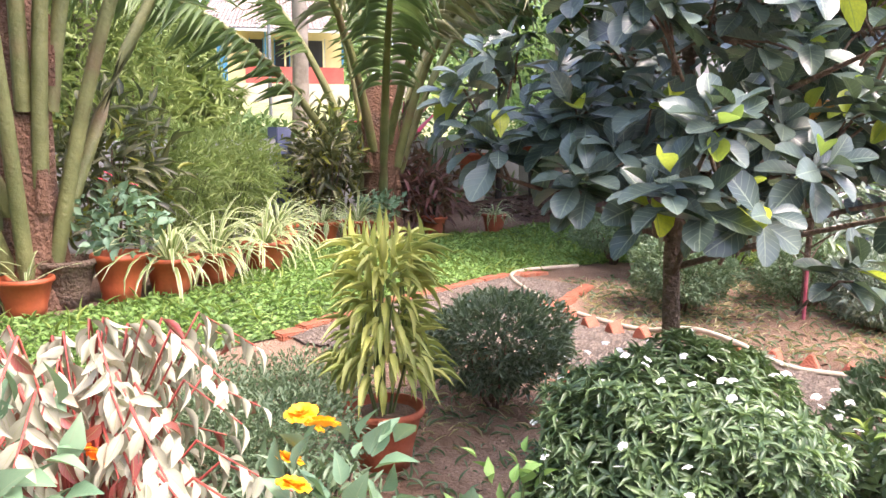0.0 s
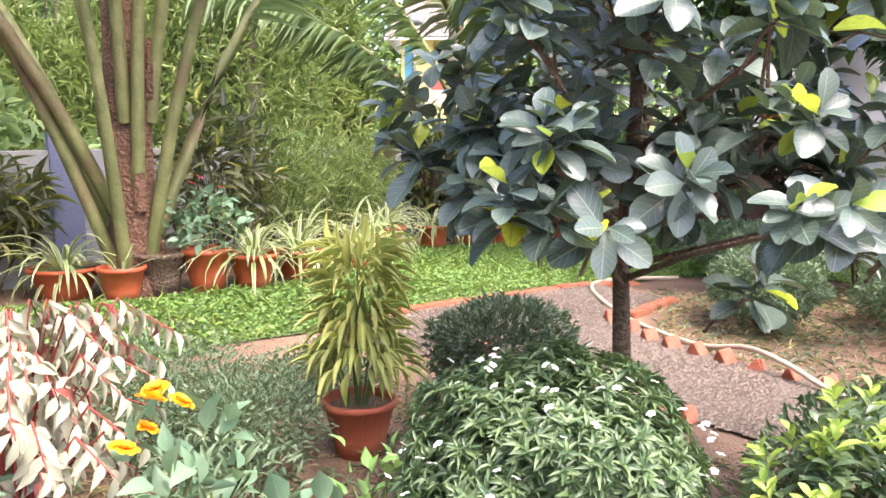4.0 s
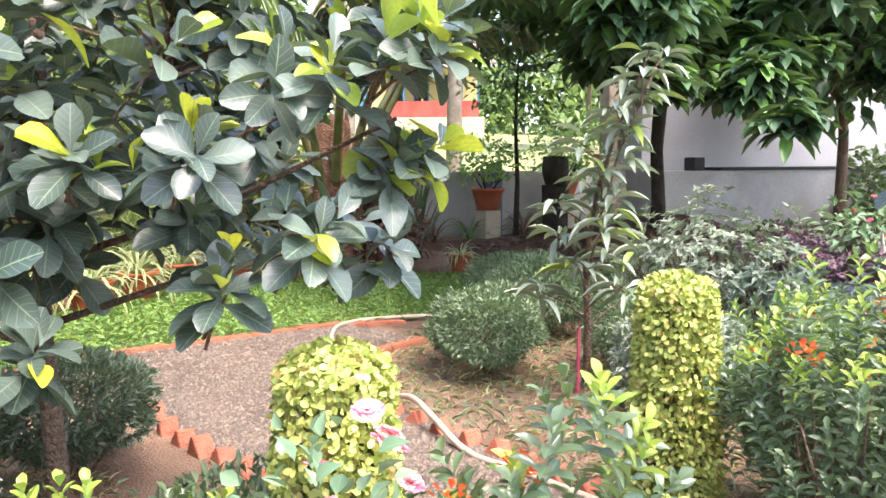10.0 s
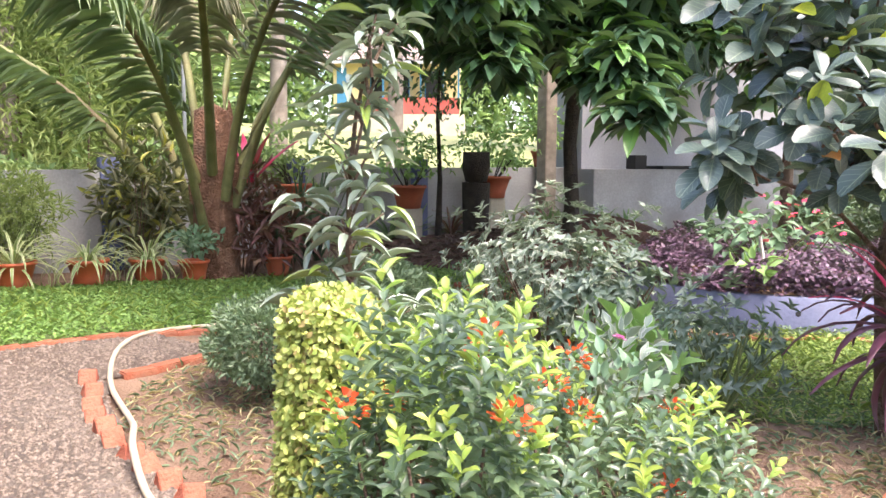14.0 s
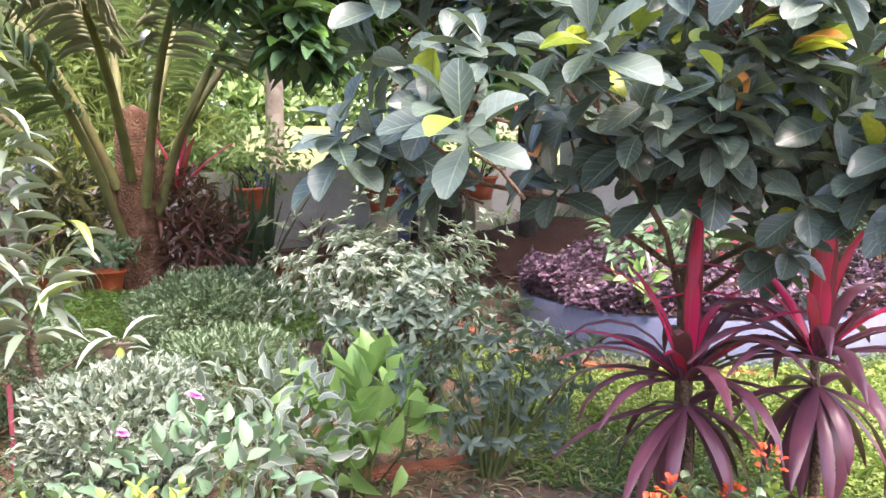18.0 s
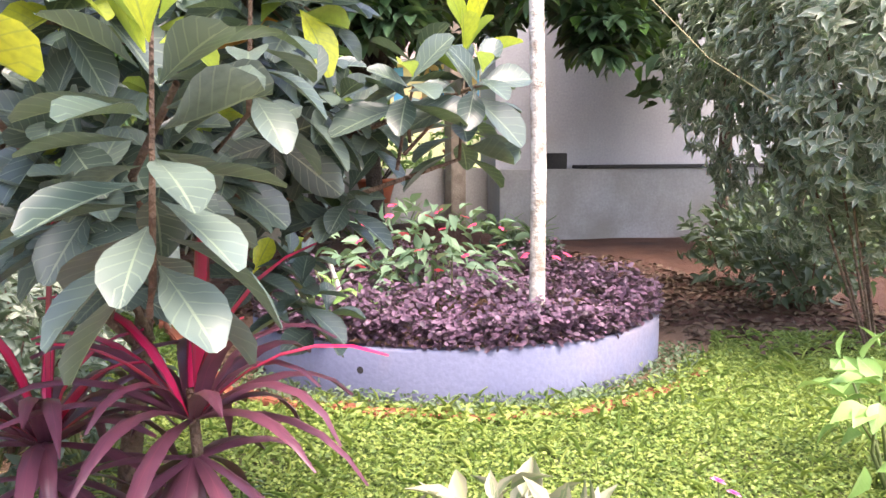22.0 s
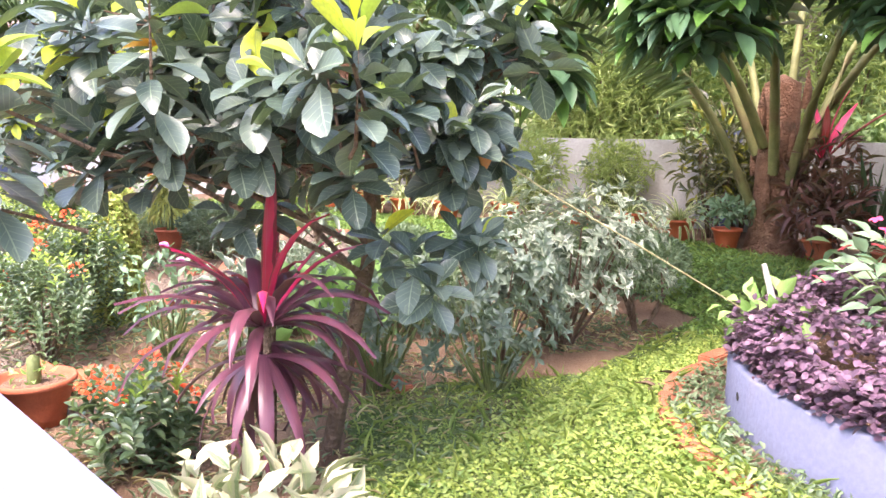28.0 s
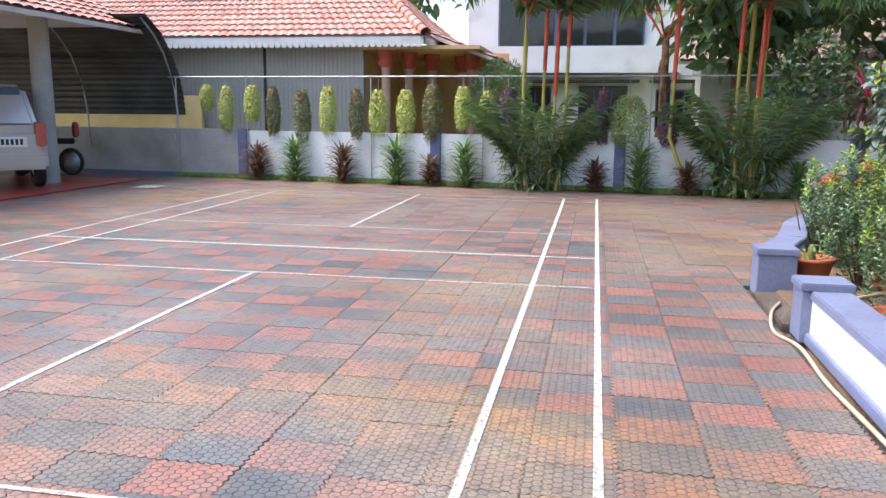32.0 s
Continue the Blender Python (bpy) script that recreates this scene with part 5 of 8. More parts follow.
D = unit(np.stack([np.cos(a * 7.3 + r * 40), np.sin(a * 5.1 + r * 33), 0.35 * rng.normal(size=n)], -1) + 0.3 * rng.normal(size=(n, 3)) + np.stack([np.cos(a), np.sin(a), 0 * a], -1) * 0.4)
N = unit(np.stack([0.3 * np.cos(a), 0.3 * np.sin(a), np.ones(n)], -1) + 0.3 * rng.normal(size=(n, 3)))
cover = thing("purple_ground_cover", BX, BY, gb - 0.05, "dense mat of dark purple leafed plants filling the round bed", "ground cover")
size = 0.024 + 0.02 * rng.random(n)
seeds = np.stack([np.cos(np.arange(64) * 2.4), np.sin(np.arange(64) * 2.4)], -1) * (BR * 0.97 * np.sqrt((np.arange(64) + 0.5) / 64))[:, None]
near_seed = np.argmin(((P[:, None, :2] + 0.05 * rng.normal(size=(n, 1, 2)) - seeds[None]) ** 2).sum(-1), axis=1)
for k in range(64):
    w_ = near_seed == k
    tagged(part("plant", leaves(T_round, P[w_], D[w_], N[w_], size[w_], 0.03), L_purple, cover), kind="stuff")
bal = thing("balsam_plant", BX - 0.25, BY - 0.25, gb + 0.25, "leggy balsam with broad leaves and small pink flowers", "plant")
part("stem_clump", stems(rng, 14, 0.65, 0.5, 0.008), M_stem, bal)
P, d = shell(rng, 260, 0.62, 0.5, 0.3, 0.9, 0.2)
P += (-0.05, 0.1, 0.42)
part("foliage", leaves(T_ovate, P, unit(d * (1, 1, 0.3) + 0.4 * rng.normal(size=d.shape)), unit((0, 0, 1) + 0.4 * rng.normal(size=d.shape)), 0.09 + 0.05 * rng.random(len(P)), 0.06), L_broad, bal)
add_flowers(bal, "pink", [(-0.1, -0.1, 0.68), (0.2, 0.0, 0.66), (-0.45, 0.1, 0.62), (-0.6, -0.25, 0.42), (0.62, -0.15, 0.5), (0.85, -0.2, 0.4), (-0.35, -0.3, 0.6), (-0.55, -0.1, 0.55), (-0.4, -0.2, 0.7), (-0.25, -0.3, 0.5), (-0.1, -0.25, 0.72), (0.05, -0.3, 0.45), (0.15, -0.2, 0.62), (-0.3, 0.0, 0.75), (0.3, -0.3, 0.5), (0.5, -0.25, 0.42), (0.7, -0.3, 0.4), (-0.15, -0.35, 0.38), (0.0, -0.1, 0.6), (0.42, -0.1, 0.58)])
lp = thing("green_seedling", 4.02, 4.2, gb + 0.42, "small green broad-leafed seedling with a dry stub", "plant")
part("foliage", foliage(rng, 40, 0.2, 0.18, 0.09, 0.1, T_ovate, 0.10, 0.06, 0.1, 0.9), L_lime, lp)
part("stub", tube([(0, 0, 0), (0.03, 0, 0.15), (-0.02, 0, 0.3)], [0.02, 0.016, 0.012], 6), M_pole, lp)
pl = thing("pole", 5.0, 3.66, gb + 0.22, "pale lichen-spotted wooden pole standing in the bed", "pole")
part("shaft", tube([(0, 0, -0.1), (0.01, 0.0, 1.0), (0.0, 0.02, 2.0), (0.03, 0.02, 3.2)], [0.046, 0.043, 0.041, 0.039], 10), M_pole, pl)
rp = thing("guy_rope", 4.02, 4.2, gb, "thin yellow guy rope tied to a stub", "rope")
part("rope", tube([(0.0, 0.0, 0.45), (-0.28, -0.55, 0.80), (-0.52, -0.95, 1.06), (-1.05, -1.35, 1.5)], 0.0035, 5), M_rope, rp)
part("rope", tube([(1.9, 0.5, 2.95), (2.07, -0.15, 2.25), (2.11, -0.6, 1.85), (2.4, -1.0, 1.5)], 0.0035, 5), M_rope, rp)

# brick ring round the bed, sunk in the lawn
ring = thing("brick_edging", BX, BY, 0, "ring of worn orange bricks laid flat round the bed, partly overgrown", "edging", kind="structure")
bmb = box_bm(-0.11, -0.052, -0.05, 0.11, 0.052, 0.028, bevel=0.009)
me_brick = bpy.data.meshes.new("brick")
bmb.to_mesh(me_brick), bmb.free()
me_brick.materials.append(M_brick)
rng = np.random.default_rng(71)
for k in range(17):
    a = radians(178 + k * 7.9)
    rr_ = 1.61 + 0.02 * rng.normal()
    x, y = BX + rr_ * math.cos(a), BY + rr_ * math.sin(a)
    sink = 0.004 if k < 8 else -0.004 - 0.010 * rng.random()
    part("brick", me_brick, None, ring, loc=pose(rr_ * math.cos(a), rr_ * math.sin(a), gzf(x, y) + sink + 0.008 * rng.random(), 3 * rng.normal(), 3 * rng.normal(), math.degrees(a) + 90 + 5 * rng.normal()))
for k in range(10):
    y = BY + 0.14 + 0.235 * k
    part("brick", me_brick, None, ring, loc=pose(-1.62 - 0.012 * k + 0.012 * rng.normal(), y - BY, gzf(3.6, y) + 0.012 + 0.008 * rng.random(), 3 * rng.normal(), 3 * rng.normal(), 90 + 5 * rng.normal()))

# ---- path edging: half-buried bricks set on their corners ----
bme = bmesh.new()
vs = [bme.verts.new(v) for v in ((-0.105, -0.05, -0.06), (0.105, -0.05, -0.06), (0.012, -0.05, 0.105), (-0.012, -0.05, 0.105), (-0.105, 0.05, -0.06), (0.105, 0.05, -0.06), (0.012, 0.05, 0.105), (-0.012, 0.05, 0.105))]
for f in ((0, 1, 2, 3), (5, 4, 7, 6), (1, 5, 6, 2), (4, 0, 3, 7), (3, 2, 6, 7)):
    bme.faces.new([vs[q] for q in f])
bmesh.ops.bevel(bme, geom=bme.edges[:], offset=0.006, segments=1, affect='EDGES')
me_saw = bpy.data.meshes.new("brick")
bme.to_mesh(me_saw), bme.free()
me_saw.materials.append(M_edging)
rng = np.random.default_rng(72)
for nm, pts, cnt in (("path_edging", [(-0.43, 5.62), (-0.5, 5.05), (-0.5, 4.5), (-0.4, 3.9), (-0.35, 3.15)], 13), ("path_edging", [(-1.68, 5.42), (-1.6, 4.8), (-1.45, 4.1)], 8)):
    e = thing(nm, 0, 0, 0, "row of red edging bricks set on their corners along the path", "edging", "path edgings", kind="structure")
    pts = np.array(pts)
    cum = np.r_[0, np.cumsum(np.linalg.norm(np.diff(pts, axis=0), axis=1))]
    for k in range(cnt):
        s = cum[-1] * k / (cnt - 1)
        x, y = np.interp(s, cum, pts[:, 0]), np.interp(s, cum, pts[:, 1])
        j = min(len(pts) - 2, int(np.searchsorted(cum, s, side="right") - 1))
        ang = math.degrees(math.atan2(*(pts[j + 1] - pts[j])[::-1]))
        part("brick", me_saw, None, e, loc=pose(x, y, gzf(x, y) - 0.03 + 0.02 * rng.random(), 9 * rng.normal(), 6 * rng.normal(), ang + 9 * rng.normal()))
# thin brick kerb between lawn and path
kerb = thing("lawn_kerb", 0, 0, 0, "thin line of sunken orange bricks along the lawn", "edging", kind="structure")
KP = np.array([(-2.52, 6.02), (-1.7, 6.18), (-1.1, 6.26), (-0.5, 6.34), (0.15, 6.4), (0.7, 6.46)])
cum = np.r_[0, np.cumsum(np.linalg.norm(np.diff(KP, axis=0), axis=1))]
for k in range(16):
    s = cum[-1] * (k + 0.5) / 16
    x, y = np.interp(s, cum, KP[:, 0]), np.interp(s, cum, KP[:, 1])
    part("brick", me_brick, None, kerb, loc=pose(x, y, gzf(x, y) - 0.008 + 0.012 * rng.random(), 2 * rng.normal(), 2 * rng.normal(), 8 + 3 * rng.normal()))
for x0, y0, x1, y1 in ((-0.22, 5.64, 0.5, 5.86), (1.8, 3.56, 2.4, 3.42)):
    e = thing("loose_brick_line", 0, 0, 0, "short line of sunken bricks across the soil", "edging", kind="structure")
    for k in range(4):
        f = (k + 0.5) / 4
        x, y = x0 + (x1 - x0) * f, y0 + (y1 - y0) * f
        part("brick", me_brick, None, e, loc=pose(x, y, gzf(x, y) + 0.005, 0, 0, math.degrees(math.atan2(y1 - y0, x1 - x0)) + 3 * rng.normal()))


def hose(pts, label, r=0.014):
    fine = []
    pts = np.array(pts, float)
    for s in np.linspace(0, len(pts) - 1.001, 14 * len(pts)):
        i = int(s)
        u = s - i
        p0, p1, p2, p3 = pts[max(i - 1, 0)], pts[i], pts[i + 1], pts[min(i + 2, len(pts) - 1)]
        fine.append(0.5 * ((2 * p1) + (p2 - p0) * u + (2 * p0 - 5 * p1 + 4 * p2 - p3) * u * u + (3 * p1 - p0 - 3 * p2 + p3) * u ** 3))
    t = thing("garden_hose", 0, 0, 0, label, "hose")
    part("hose", tube(fine, r, 8), M_hose, t)


hose([(x, y, gzf(x, y) + up) for x, y, up in ((1.25, 6.45, 0.04), (0.72, 6.52, 0.04), (0.33, 6.47, 0.03), (0.02, 6.3, 0.03), (-0.2, 5.98, 0.03), (-0.33, 5.5, 0.03), (-0.36, 4.9, 0.03), (-0.43, 4.5, 0.11), (-0.5, 4.2, 0.11), (-0.52, 3.85, 0.03), (-0.47, 3.5, 0.03), (-0.3, 2.7, 0.03), (0.3, 1.9, 0.03))], "beige garden hose lying along the path edging", 0.017)
hose([(0.4, 1.35, 0.046), (0.75, 1.22, 0.046), (1.15, 1.16, 0.016), (1.5, 1.24, 0.016), (2.2, 1.22, 0.016), (3.2, 1.26, 0.014), (4.6, 1.24, 0.014)], "beige garden hose on the paving beside the low wall", 0.012)

# ---- bushes and plants of the garden ----
bush("gardenia_bush", -3.02, 3.3, 0.43, 0.40, 0.74, "rounded gardenia bush with small white flowers", L_gardenia, T_lance, 2000, 0.052, 0.015, "whorl", ("white", 90, -0.3), seed=101, per=9, up=0.8)
bush("dark_round_bush", -2.14, 4.7, 0.36, 0.36, 0.56, "clipped round bush with small dark leaves", L_darkbush, T_small, 5000, 0.045, 0.016, seed=102)
bush("clipped_bush", 0.48, 5.0, 0.38, 0.38, 0.60, "clipped round bush with fine grey green leaves", L_bush, T_small, 6500, 0.04, 0.016, seed=103, lift=0.1)
bush("clipped_bush", 1.5, 5.6, 0.42, 0.42, 0.66, "clipped round bush with fine green leaves", L_bush, T_small, 6000, 0.04, 0.016, seed=104, lift=0.1)
bush("clipped_bush", 1.42, 4.4, 0.42, 0.40, 0.55, "clipped round bush with fine grey green leaves", L_bush, T_small, 6000, 0.04, 0.016, seed=105, lift=0.05)
bush("clipped_bush", 0.86, 3.72, 0.36, 0.36, 0.56, "clipped round bush with pale grey green leaves", L_greybush, T_small, 6500, 0.045, 0.02, seed=106, lift=0.03)
bush("clipped_bush", 1.9, 6.45, 0.45, 0.42, 0.55, "clipped round bush with fine green leaves at the lawn edge", L_bush, T_small, 4500, 0.04, 0.016, seed=107)
bush("grey_leafed_shrub", 2.42, 4.75, 0.70, 0.60, 1.12, "loose shrub with small grey green and white edged leaves", L_greybush, T_ovate, 420, 0.072, 0.03, "whorl", seed=108, lift=0.25, nst=30, lump=0.26, fill=0.7, per=7, up=0.7)
bush("small_tree_bush", 2.56, 5.5, 0.34, 0.34, 0.68, "small open bush with thin stems in a soil ring", L_bush, T_small, 1300, 0.045, 0.018, seed=109, lift=0.28, nst=8)
bush("dark_leafed_shrub", 2.38, 4.2, 0.42, 0.36, 0.85, "dark leafed shrub with bluish green leaves", L_bluish, T_ovate, 190, 0.085, 0.036, "whorl", seed=110, lift=0.12, nst=18, lump=0.25, fill=0.8)
bush("large_pale_shrub", 7.45, 3.35, 1.2, 1.25, 3.2, "large spreading shrub with small pale green white edged leaves", L_palegrey, T_ovate, 4200, 0.10, 0.042, "whorl", seed=111, lift=0.7, nst=7, fill=0.5, lump=0.2, per=7, up=0.6)
for k, (x, y, r, h) in enumerate(((8.2, 4.6, 0.55, 0.7), (8.6, 5.6, 0.6, 0.9), (6.9, 7.0, 0.35, 0.4))):
    bush("understory_shrub", x, y, r, r * 0.9, h, "dark leafed shrub in the shade behind the bed", L_darkbush, T_ovate, 700, 0.12, 0.05, seed=500 + k, lift=0.1, nst=10, fill=0.8, lump=0.2, group="shade shrubs")


def ixora(name, x, y, rx, ry, h, n, label, seed, heads=0, L=0.056, W=0.021, young=0.45, lift=0.12):
    """A bush of upright shoots, leaves in pairs up each one, pale young leaves at its tip, flower heads above."""
    rng = np.random.default_rng(seed)
    t = thing(name, x, y, gzf(x, y), label, "bush", "ixora bushes")
    cz, rz = lift + (h - lift) / 2, (h - lift) / 2
    P, d = shell(rng, n, rx, ry, rz, 0.55, 0.2)
    P = P + (0, 0, cz)
    ax = unit(d * (0.4, 0.4, 0.0) + (0, 0, 1.0) + 0.14 * rng.normal(size=d.shape))
    tip = P + ax * 0.05
    old, fresh = [[], [], [], []], [[], [], [], []]
    for k in range(n):
        t1 = unit(np.cross(ax[k], (0.3, 0.9, 0.1)))
        t2 = np.cross(ax[k], t1)
        a0 = rng.random() * 6.28
        new_tip = rng.random() < young and P[k, 2] > cz + 0.15 * rz
        for s in range(14):
            a = a0 + 1.57 * (s // 2) + 3.14 * (s % 2)
            side = t1 * math.cos(a) + t2 * math.sin(a)
            up = 1.5 if s < 4 else 0.85 - 0.06 * (s - 4)
            store = fresh if new_tip and s < 6 else old
            store[0].append(tip[k] - ax[k] * (0.018 * (s // 2)) * 1.4)
            store[1].append(unit(side + ax[k] * up + 0.12 * rng.normal(size=3)))
            store[2].append(unit(ax[k] - 0.4 * side))
            store[3].append((0.65 if s < 4 else 0.85 + 0.3 * rng.random()) * L)
    part("stem_clump", stems(rng, 14, max(rx, ry) * 0.8, cz + rz * 0.4, 0.009), M_bark, t)
    part("foliage", leaves(T_obov, old[0], old[1], old[2], np.array(old[3]), W), L_ixora, t)
    part("young_foliage", leaves(T_obov, fresh[0], fresh[1], fresh[2], np.array(fresh[3]), W * 0.9), L_ixnew, t, "lime green young shoots")
    top = tip[(P[:, 2] > cz) & (rng.random(n) < 0.9)][:heads]
    add_flowers(t, "ixora", top + (0, 0, 0.03), "red orange flower head")


ixora("ixora_bush", -0.28, 2.12, 0.26, 0.36, 1.06, 210, "upright ixora bush with lime shoots and red flower heads", 112, 4, young=0.65, lift=0.2)
ixora("ixora_bush", 0.14, 2.48, 0.36, 0.32, 0.92, 200, "upright ixora bush with lime shoots and red flower heads", 111, 4, young=0.5)
ixora("ixora_bush", 0.55, 2.15, 0.38, 0.30, 0.68, 130, "upright ixora bush with lime shoots and red flower heads", 113, 3)
ixora("ixora_bush", 2.35, 1.95, 0.30, 0.24, 0.40, 60, "low ixora bush full of red flower heads beside the low wall", 114, 9, 0.075, 0.03, 0.2, 0.05)
ixora("ixora_bush", -1.47, 2.1, 0.36, 0.18, 0.92, 70, "leggy ixora bush with lime shoots and a red flower head", 115, 2, 0.075, 0.03, 0.7)
ixora("low_ixora", -2.42, 2.72, 0.34, 0.22, 0.66, 100, "low bush with lime green upright shoots", 116, 0, 0.07, 0.028, 0.6, 0.05)
bush("low_weed_bush", -1.95, 2.85, 0.5, 0.34, 0.56, "low mixed green bush in front of the path", L_bush, T_small, 4200, 0.045, 0.018, seed=117, lift=0.05)
bush("rose_bush", -2.04, 2.3, 0.24, 0.18, 0.93, "leggy rose bush with white and pink blooms", L_broad, T_ovate, 130, 0.06, 0.036, seed=118, lift=0.25, nst=9, stem=M_stem, flowers=("rose", 11, -0.3), fill=0.8)
bush("rose_bush", 0.95, 2.75, 0.34, 0.28, 0.66, "sparse rose bush with a pale pink bloom", L_broad, T_ovate, 190, 0.07, 0.036, seed=119, lift=0.15, nst=12, stem=M_stem, flowers=("mauve", 2, 0.1), fill=0.8)
bush("pale_weed_clump", 1.28, 3.08, 0.30, 0.26, 0.74, "sparse clump with pale whitish green leaves", L_greybush, T_ovate, 260, 0.085, 0.034, seed=120, lift=0.08, nst=14, stem=M_stem, fill=0.9)
bush("wispy_shrub", 2.3, 3.3, 0.46, 0.34, 0.72, "wispy shrub with fine bluish green leaves", L_bluish, T_ovate, 95, 0.075, 0.03, "whorl", seed=121, lift=0.1, nst=24, stem=M_stem, fill=0.9, lump=0.25)
bush("wispy_shrub", 2.75, 3.75, 0.34, 0.3, 0.6, "wispy shrub with fine bluish green leaves", L_bluish, T_ovate, 70, 0.075, 0.03, "whorl", seed=122, lift=0.1, nst=20, stem=M_stem, fill=0.9, lump=0.25)
bush("lime_leafed_plant", 1.74, 3.42, 0.34, 0.28, 0.58, "broad glossy lime green leafed plant", L_lime, T_ovate, 110, 0.17, 0.095, seed=123, lift=0.06, nst=6, stem=M_stem, fill=0.9, cat="plant")
bush("fine_grey_shrub", -3.75, 5.05, 0.42, 0.38, 0.5, "low feathery grey green shrub", L_weed, T_small, 5000, 0.03, 0.011, seed=124, lift=0.04, fill=0.8)
bush("fine_grey_shrub", -4.35, 5.35, 0.4, 0.34, 0.46, "low feathery grey green shrub", L_weed, T_small, 4500, 0.03, 0.011, seed=125, lift=0.04, fill=0.8)
bush("fine_grey_shrub", -3.55, 4.62, 0.36, 0.34, 0.42, "low feathery grey green shrub", L_weed, T_small, 4200, 0.028, 0.011, seed=131, lift=0.04, fill=0.8)
bush("fine_grey_shrub", -2.95, 5.3, 0.5, 0.3, 0.26, "low feathery grey green ground cover", L_weed, T_small, 4000, 0.028, 0.011, seed=132, lift=0.02, fill=0.8)
bush("low_green_shrub", -3.75, 4.2, 0.30, 0.26, 0.34, "low dark green bedding plants", L_bush, T_lance, 420, 0.07, 0.018, seed=126, lift=0.03, fill=0.8)
bush("pale_leaf_plant", -3.47, 3.58, 0.16, 0.14, 0.5, "small plant with pale yellowish green leaves", L_lime, T_ovate, 40, 0.07, 0.04, seed=127, lift=0.15, nst=4, stem=M_stem, fill=0.9, cat="plant")
bush("broad_leaf_plant", -3.75, 3.54, 0.22, 0.18, 0.36, "young plant with broad pale green leaves", L_broad, T_ovate, 34, 0.12, 0.065, seed=128, lift=0.1, nst=5, stem=M_stem, fill=0.9, cat="plant")
bush("pepper_vine_plant", 5.72, 2.05, 0.32, 0.28, 0.66, "climbing plant with large yellow green heart leaves", L_lime, T_ovate, 75, 0.13, 0.085, seed=129, lift=0.1, nst=6, stem=M_stem, fill=0.7, cat="plant", droop=0.6)
bush("cream_variegated_plant", 3.66, 1.76, 0.42, 0.26, 0.46, "low plant with long cream and green variegated leaves", L_white, T_ovate, 230, 0.13, 0.055, seed=130, lift=0.08, nst=9, stem=M_stem, fill=0.6, cat="plant")

# flower spots in the marigold group
for x, y, sc, kind, fl, lab in ((-4.0, 3.68, 0.22, "yellow", 6, "marigold plant with yellow orange blooms and broad leaves"), (-4.75, 5.0, 0.40, "marigold", 14, "tall marigold plant crowded with orange blooms"), (-4.6, 4.05, 0.2, "marigold", 4, "marigold plant with orange blooms")):
    b = bush("marigold_plant", x, y, sc, sc * 0.8, 0.68 if kind == "yellow" else 0.8, lab, L_broad, T_ovate, 70 if kind == "yellow" else 130, 0.10, 0.055, seed=int(140 + 10 * abs(x)), lift=0.12, nst=8, stem=M_stem, flowers=(kind, fl, -0.1), fill=0.8, cat="plant", group="marigold plants")

# cream and red drooping shrub
rng = np.random.default_rng(150)
t = thing("variegated_shrub", -4.36, 4.24, gzf(-4.36, 4.24), "arching shrub with hanging cream leaves and a few red ones", "bush")
PP, DD, rods = [], [], []
for k in range(96):
    a, reach, top = rng.random() * 6.28, 0.12 + 0.36 * rng.random(), 0.45 + 0.5 * rng.random()
    way = np.array((math.cos(a), math.sin(a), 0))
    arc = [way * 0.05, way * reach * 0.35 + (0, 0, top * 0.7), way * reach * 0.75 + (0, 0, top), way * reach * 1.15 + (0, 0, top * 0.86)]
    rods.append(tube(arc, [0.006, 0.005, 0.004, 0.002], 5))
    arc = np.array(arc)
    for s_ in range(12):
        f = 1.2 + 1.8 * s_ / 11
        q = min(2, int(f))
        PP.append(arc[q] + (arc[q + 1] - arc[q]) * (f - q))
        side = (-1) ** s_
        DD.append((-0.5 * side * way[1] + 0.25 * way[0] + 0.2 * rng.normal(), 0.5 * side * way[0] + 0.25 * way[1] + 0.2 * rng.normal(), -0.75 + 0.25 * rng.normal()))
part("stem_clump", join(*rods), M_redpaint, t)
part("foliage", leaves(T_ovate, PP, DD, unit(np.array(PP) * (1, 1, 0) + (0, 0, 0.25) + rng.normal(size=(len(PP), 3)) * 0.2), 0.06 + 0.035 * rng.random(len(PP)), 0.03), L_whitered, t)

# lanceolate plant in a red pot
rng = np.random.default_rng(151)
t = thing("potted_bamboo_plant", -3.0, 4.6, gzf(-3.0, 4.6), "tall yellow green narrow-leafed plant in a red pot", "potted plant")
pot(t, 0.165, 0.25, M_terra, "weathered red clay pot")
part("cane_clump", stems(rng, 12, 0.14, 0.7, 0.007, 0.9), M_stem, t, loc=(0, 0, 0.15))
n = 400
a, z = rng.random(n) * 6.28, 0.40 + 0.54 * rng.random(n)
r = (0.05 + 0.13 * rng.random(n)) * (1 + 0.25 * np.sin(6 * z))
part("foliage", leaves(T_lance, np.stack([r * np.cos(a), r * np.sin(a), z], -1), np.stack([np.cos(a), np.sin(a), -0.3 + 0.9 * (z > 0.72) + 0.55 * rng.normal(size=n)], -1), np.stack([np.cos(a), np.sin(a), np.ones(n)], -1), 0.10 + 0.06 * rng.random(n), 0.027), L_bamboo, t)

